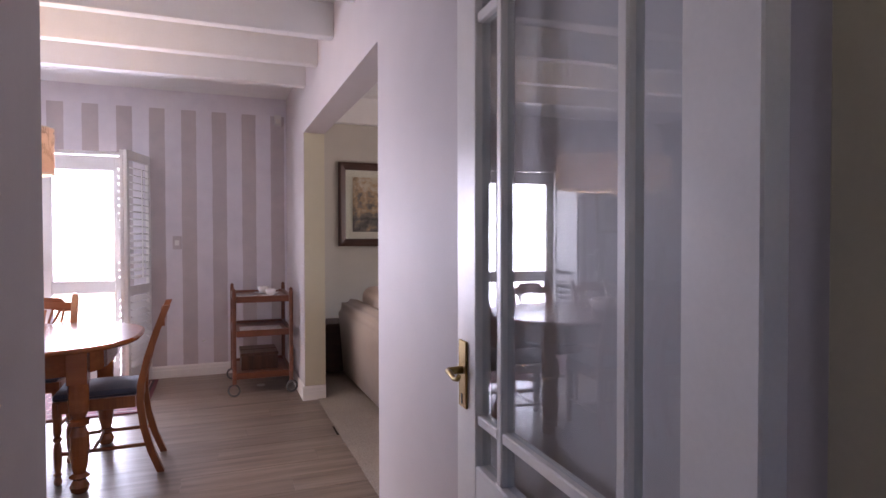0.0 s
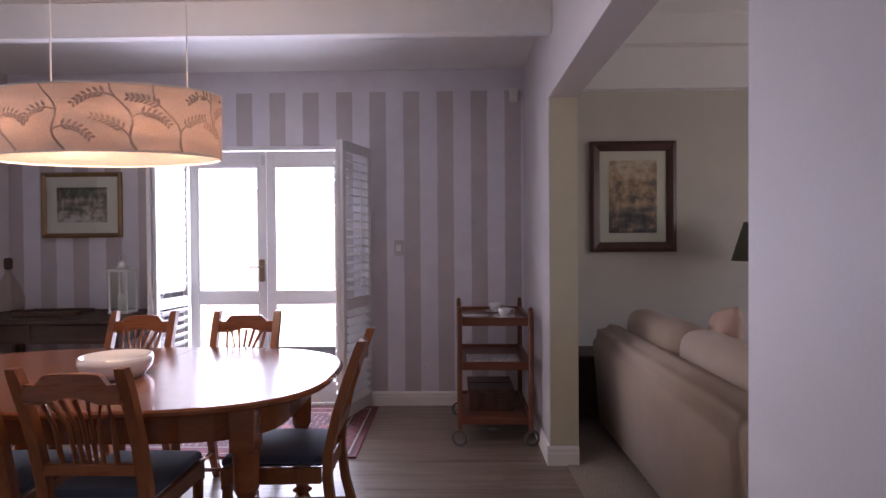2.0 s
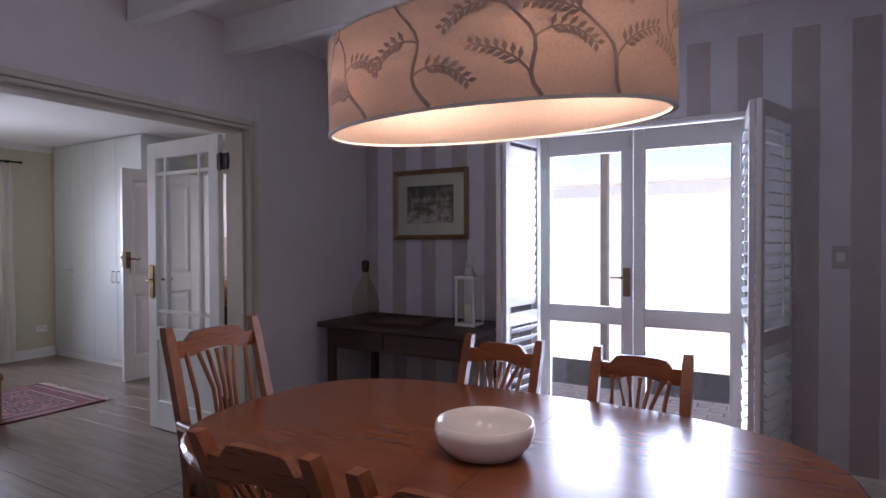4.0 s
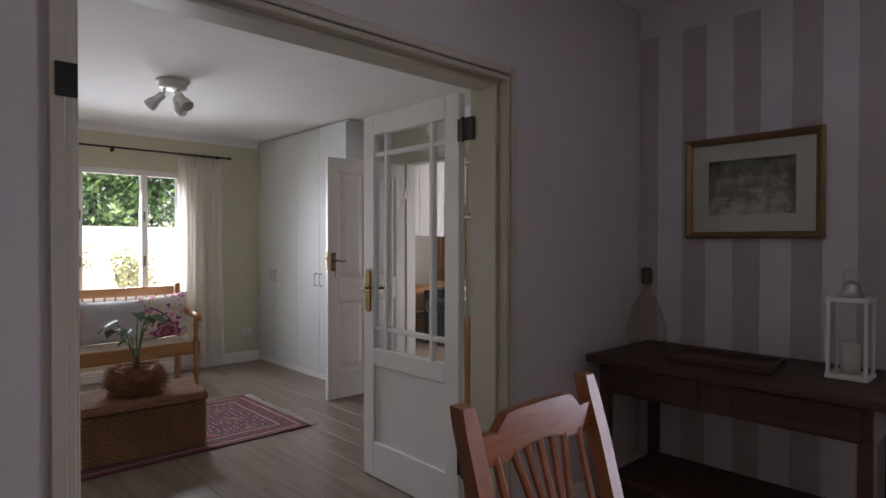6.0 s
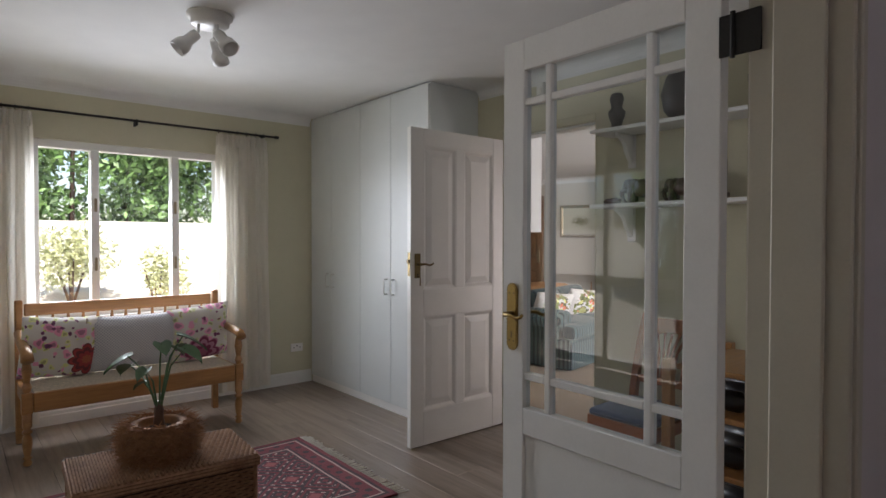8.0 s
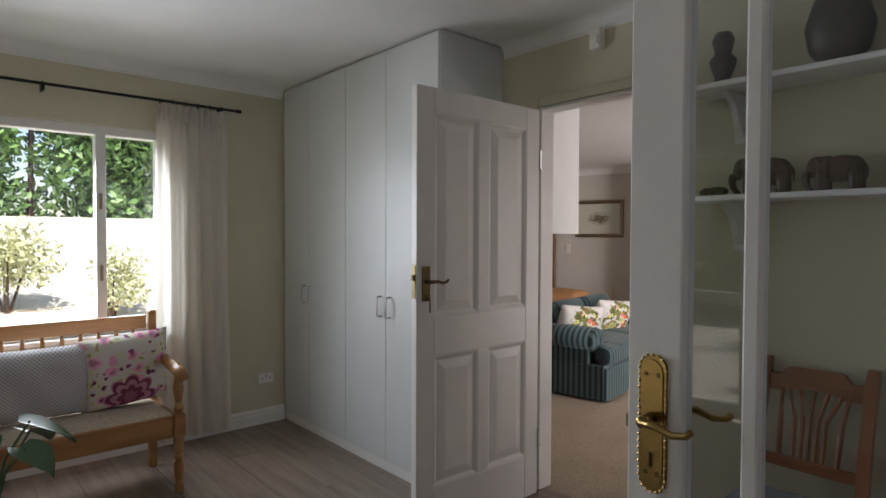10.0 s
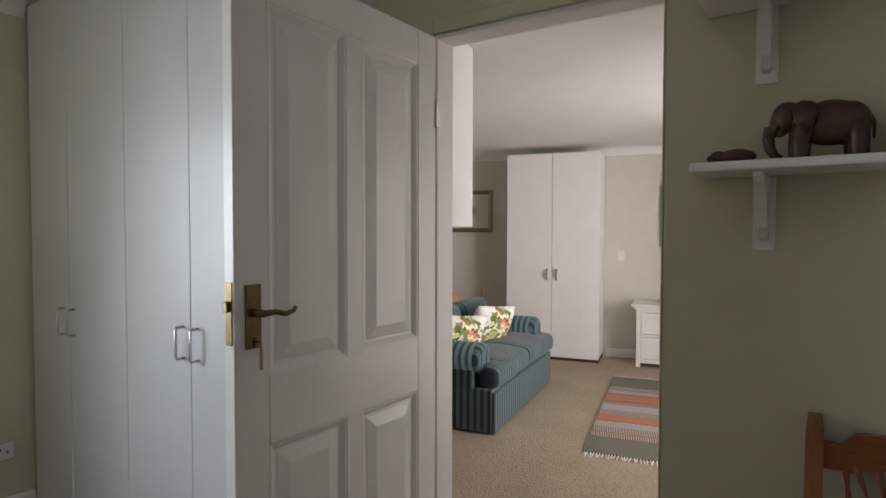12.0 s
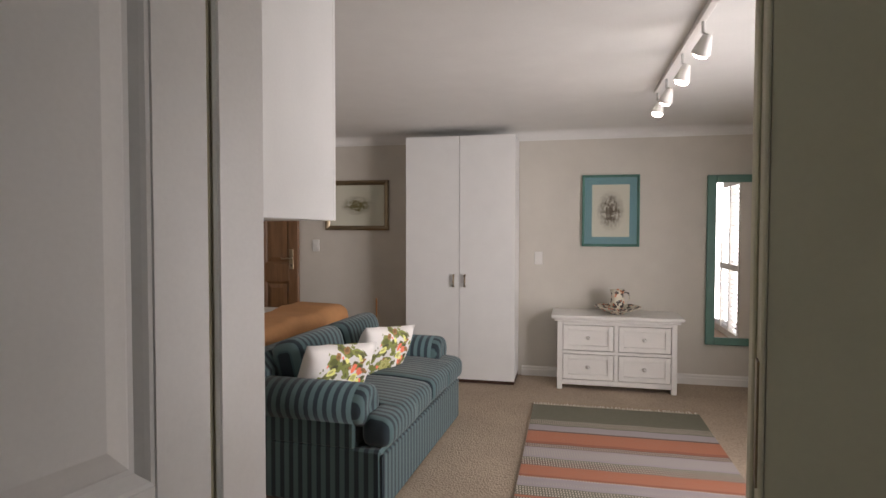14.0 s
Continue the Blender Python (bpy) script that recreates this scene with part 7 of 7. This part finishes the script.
sofa()
for u, v, rz, lab in ((-0.775, -2.14, 57, "white cushion printed with green leaves and coral flowers on the sofa"), (-0.70, -1.55, 64, "white leaf-printed cushion leaning against the sofa's back")):
    c = bed_thing("cushion", u, v, 0.43, rz, lab, "cushion", "sofa cushions")
    bm = bmesh.new()
    pillow(bm, 0.45, 0.39, 0.14)
    bmesh.ops.transform(bm, matrix=pose(0, 0, 0.150, 24, 5, 0), verts=bm.verts)
    part("cover", bm, FLORAL_GREEN, c, smooth=True)
r = small_rug("rug", 0, 0, 0.60, 0.99, 0, "flat-woven rug striped in green, rust, cream and lilac", dhurrie(), "y")
r.matrix_world = BED @ pose(0.80, -1.52, 0.003)


def wall_cabinet():
    c = thing("wall_cabinet", -6.455, 6.535, 1.39, 12, "plain white wall cabinet hung high beside the bedroom door", "cabinet")
    part("body", B(-1.1, 0.0, 0.245, 0.66, 0, BED_Z - 1.39 - 0.004, 0.002), CUPB, c)
    part("filler", B(-0.95, -0.002, 0.02, 0.245, 0, BED_Z - 1.39 - 0.004, 0.001), CUPB, c)
    for x0, x1 in ((-1.1, -0.552), (-0.548, 0.0)):
        part("door", B(x0, x1, 0.66, 0.678, 0, BED_Z - 1.39 - 0.004, 0.001), CUPB, c)
    return c


wall_cabinet()


def bed():
    b = bed_thing("bed", -2.30, -1.35, 0, 0, "bed with white linen and a folded peach throw behind the sofa", "bed")
    part("base", B(-0.70, 0.78, -1.0, 1.15, 0.05, 0.36, 0.01), BENCHW, b)
    bm = bmesh.new()
    box(bm, -0.72, 0.80, -1.0, 1.15, 0.36, 0.66, 0.07, seg=4)
    part("mattress", bm, BEDW, b, smooth=True)
    bm = bmesh.new()
    box(bm, 0.34, 0.87, -1.0, 1.16, 0.40, 0.715, 0.09, seg=5)
    bmesh.ops.subdivide_edges(bm, edges=[e for e in bm.edges if e.calc_length() > 0.4], cuts=12, use_grid_fill=True)
    for v in bm.verts:
        v.co.z += 0.012 * math.sin(v.co.y * 9) + 0.008 * math.sin(v.co.y * 23 + v.co.x * 5)
    part("throw", bm, PEACH, b, "folded peach throw", True)
    return b


bed()
ch = bed_thing("bedroom_chair", -1.30, 0.12, 0, 0, "slim wooden valet stand by the wardrobe", "stand")
part("post", T([(0, 0, 0.02), (0, 0, 0.72)], 0.008), BENCHW, ch)
part("foot", B(-0.10, 0.10, -0.10, 0.10, 0, 0.02, 0.005), BENCHW, ch)


# ---- garden ----
def leaves(bm, cx, cy, cz, rx, ry, rz, n, size, rnd, shell=0.55):
    for _ in range(n):
        while True:
            p = Vector((rnd.uniform(-1, 1), rnd.uniform(-1, 1), rnd.uniform(-1, 1)))
            if shell < p.length < 1:
                break
        o = Vector((cx + p.x * rx, cy + p.y * ry, cz + p.z * rz))
        a, b2 = Vector((rnd.gauss(0, 1), rnd.gauss(0, 1), rnd.gauss(0, 1))).normalized(), Vector((rnd.gauss(0, 1), rnd.gauss(0, 1), rnd.gauss(0, 1)))
        b2 = a.cross(b2).normalized()
        s = size * rnd.uniform(0.6, 1.4)
        bm.faces.new([bm.verts.new(o + a * s), bm.verts.new(o + b2 * s * 0.45), bm.verts.new(o - a * s), bm.verts.new(o - b2 * s * 0.45)])


def shrub(name, x, y, r, h, n, mat_, label, seed, size=0.04, clumps=9):
    s = thing(name, x, y, -0.2, 0, label, "shrub")
    rnd = random.Random(seed)
    bm = bmesh.new()
    for k in range(clumps):
        a = rnd.uniform(0, 6.28)
        rr = rnd.uniform(0, 0.6) * r
        leaves(bm, rr * math.cos(a), rr * math.sin(a), h * rnd.uniform(0.3, 0.75), r * rnd.uniform(0.35, 0.6), r * rnd.uniform(0.35, 0.6), h * rnd.uniform(0.2, 0.32), n // clumps, size, rnd, 0.3)
    part("crown", bm, mat_, s)
    for k in range(4):
        a = k * 1.6
        part("stem", T([(0.03 * math.cos(a), 0.03 * math.sin(a), 0), (r * 0.35 * math.cos(a), r * 0.35 * math.sin(a), h * 0.55)], 0.02, 6, 0.008), CARVED, s)
    return s


def hedge(x, y0, y1, h, seed, label):
    g = thing("hedge", x, (y0 + y1) / 2, -0.2, 0, label, "hedge")
    rnd = random.Random(seed)
    bm = bmesh.new()
    ln = y1 - y0
    for k in range(int(ln * h * 2.3)):
        leaves(bm, rnd.uniform(-0.5, 0.5), rnd.uniform(-ln / 2, ln / 2), rnd.uniform(0.3, h - 0.4), 0.75, 0.9, 0.75, 460, 0.105, rnd, 0.2)
    part("crown", bm, HEDGE, g)
    for k in range(int(ln / 1.2)):
        y = -ln / 2 + 0.6 + 1.2 * k
        part("trunk", T([(-0.1, y, 0), (-0.1, y + 0.1, h * 0.6)], 0.06, 6, 0.03), CARVED, g)
    return g


hd = hedge(-19.6, -1.0, 15.0, 8.2, 1, "dense dark green hedge beyond the lawn")
hd.location.z = 1.55
bm = bmesh.new()
prism(bm, [(-9.6, -0.25), (-40, -0.25), (-40, 2.0), (-18.6, 1.72), (-15.5, 1.25), (-12.5, 0.45), (-11.0, 0.08)], "y", -30, 40)
setting("ground_bank", bm, LAWN, "pale sunlit grassy bank rising to the hedge", "ground")
shrub("shrub", -12.6, 4.62, 0.62, 1.15, 1740, BUSH, "pale green sunlit shrub on the lawn", 3).location.z = 0.48
shrub("shrub", -11.3, 3.42, 0.35, 0.55, 800, BUSH, "low pale green shrub by the window", 5).location.z = 0.15
shrub("shrub", -12.2, 5.6, 0.5, 0.95, 924, BUSH, "low pale green shrub on the lawn", 8).location.z = 0.38
shrub("shrub", -15.5, 3.2, 0.9, 1.7, 1540, BUSH, "grey-green sunlit shrub before the hedge", 11).location.z = 1.25
hg = hedge(-6.2, 0, 9.0, 3.2, 6, "green hedge beyond the patio doors")
hg.matrix_world = pose(-6.2, -5.5, -0.2, 0, 0, 90)
for k, (x, y) in enumerate(((-6.6, -2.1), (-5.7, -2.4), (-7.4, -2.6))):
    s = shrub("flowering_shrub", x, y, 0.75, 1.3, 1900, BUSH, "garden shrub with yellow flowers outside the patio doors", 20 + k)
    bm = bmesh.new()
    rnd = random.Random(40 + k)
    leaves(bm, 0, 0, 1.2, 0.62, 0.62, 0.2, 260, 0.036, rnd, 0.2)
    part("flower", bm, BLOOM, s, "yellow blooms")

tp = thing("flower_pot", -6.55, -0.3, -0.2, 0, "terracotta flower pot with a green plant on the patio", "pot")
part("pot", L([(0.11, 0), (0.15, 0.22), (0.165, 0.22), (0.165, 0.27), (0.145, 0.27), (0.13, 0.20), (0.0, 0.19)], seg=24), plain("terracotta", (0.42, 0.18, 0.10), 0.85, var=0.15), tp, "terracotta pot", True)
bm = bmesh.new()
leaves(bm, 0, 0, 0.52, 0.24, 0.24, 0.28, 420, 0.045, random.Random(77), 0.1)
part("crown", bm, HEDGE, tp, "green leaves")

# paved terrace outside the French doors
terrace = tagged(new("pavement"), "grey-pink brick paving outside the French doors", "paving", "", "structure")
terrace.matrix_world = pose(0, 0, -0.2)
part("bed_of_sand", B(-4.2, 1.2, SW + 0.27, SW + 3.2, 0.001, 0.09), SOIL, terrace)
brick_bm = B(-0.108, 0.108, -0.051, 0.051, 0, 0.045, 0.004)
brick0 = part("brick", brick_bm, PAVER, terrace)
brick_me = brick0.data
k = 0
for j in range(14):
    for i in range(13):
        x, y = -3.2 + i * 0.222 + (0.111 if j % 2 else 0), SW + 0.36 + j * 0.108
        if k == 0:
            brick0.location = (x, y, 0.09)
        else:
            q = new("brick", brick_me)
            q.parent, q.location = terrace, (x, y, 0.09)
        k += 1
post = thing("veranda_post", -2.56, 8.6, -0.2, 0, "thin weathered wooden veranda post", "post")
part("shaft", B(-0.04, 0.04, -0.04, 0.04, 0.02, 2.638, 0.008), PAVER, post)
part("base", B(-0.06, 0.06, -0.06, 0.06, 0, 0.14, 0.008), PAVER, post)
vr = thing("veranda_roof", -1.5, SW + 0.262, 2.44, 0, "boarded veranda roof on beams over the terrace", "roof")
for k in range(14):
    part("board", B(-2.8 + k * 0.4, -2.403 + k * 0.4, 0, 2.45, 0.10, 0.122), LAWN, vr)
for y in (0.0, 1.15, 2.28):
    part("beam", B(-2.8, 2.8, y, y + 0.07, 0, 0.10, 0.004), PAVER, vr)
gw = thing("garden_wall", -1.5, SW + 9.0, -0.2, 0, "tall white garden wall beyond the terrace", "wall")
part("body", B(-9, 9, -0.12, 0.12, 0, 2.7), plain("sunlit_white_render", (0.78, 0.75, 0.70), 0.9, var=0.06), gw)
part("coping", B(-9, 9, -0.17, 0.17, 2.7, 2.76, 0.01), LAWN, gw)

# ---- floor planks ----
PW, PL = 0.192, 1.285
plank_bm = B(0, PL - 0.0006, 0, PW - 0.0006, -0.008, 0, 0.0007)
plank_me = bpy.data.meshes.new("plank")
plank_bm.to_mesh(plank_me)
plank_bm.free()
plank_me.materials.append(LAMINATE)
odd = {}


def plank(x, y, ln, wd):
    if ln > PL - 0.01 and wd > PW - 0.01:
        me = plank_me
    else:
        key = (round(ln, 2), round(wd, 2))
        if key not in odd:
            bm = B(0, key[0] - 0.0006, 0, key[1] - 0.0006, -0.008, 0, 0.0007)
            me = bpy.data.meshes.new("plank")
            bm.to_mesh(me)
            bm.free()
            me.materials.append(LAMINATE)
            odd[key] = me
        me = odd[key]
    p = new("plank", me)
    p.parent, p.location = floor, (x, y, 0)


def lay(x0, x1, y0, y1):
    row, y = 0, y0
    while y < y1 - 0.01:
        wd = min(PW, y1 - y)
        x = x0 - (row * 0.43 % 1.0) * PL
        while x < x1 - 0.01:
            a, b = max(x, x0), min(x + PL, x1)
            if b - a > 0.02:
                plank(a, y, b - a, wd)
            x += PL
        y += PW
        row += 1


lay(WW, EW + 0.10, 1.82, SW)
lay(-0.69, EW, -1.5, 1.82)
lay(HW, WW, 3.285, 4.895)
lay(WIN, HW, 1.5, DW_Y + 0.06)
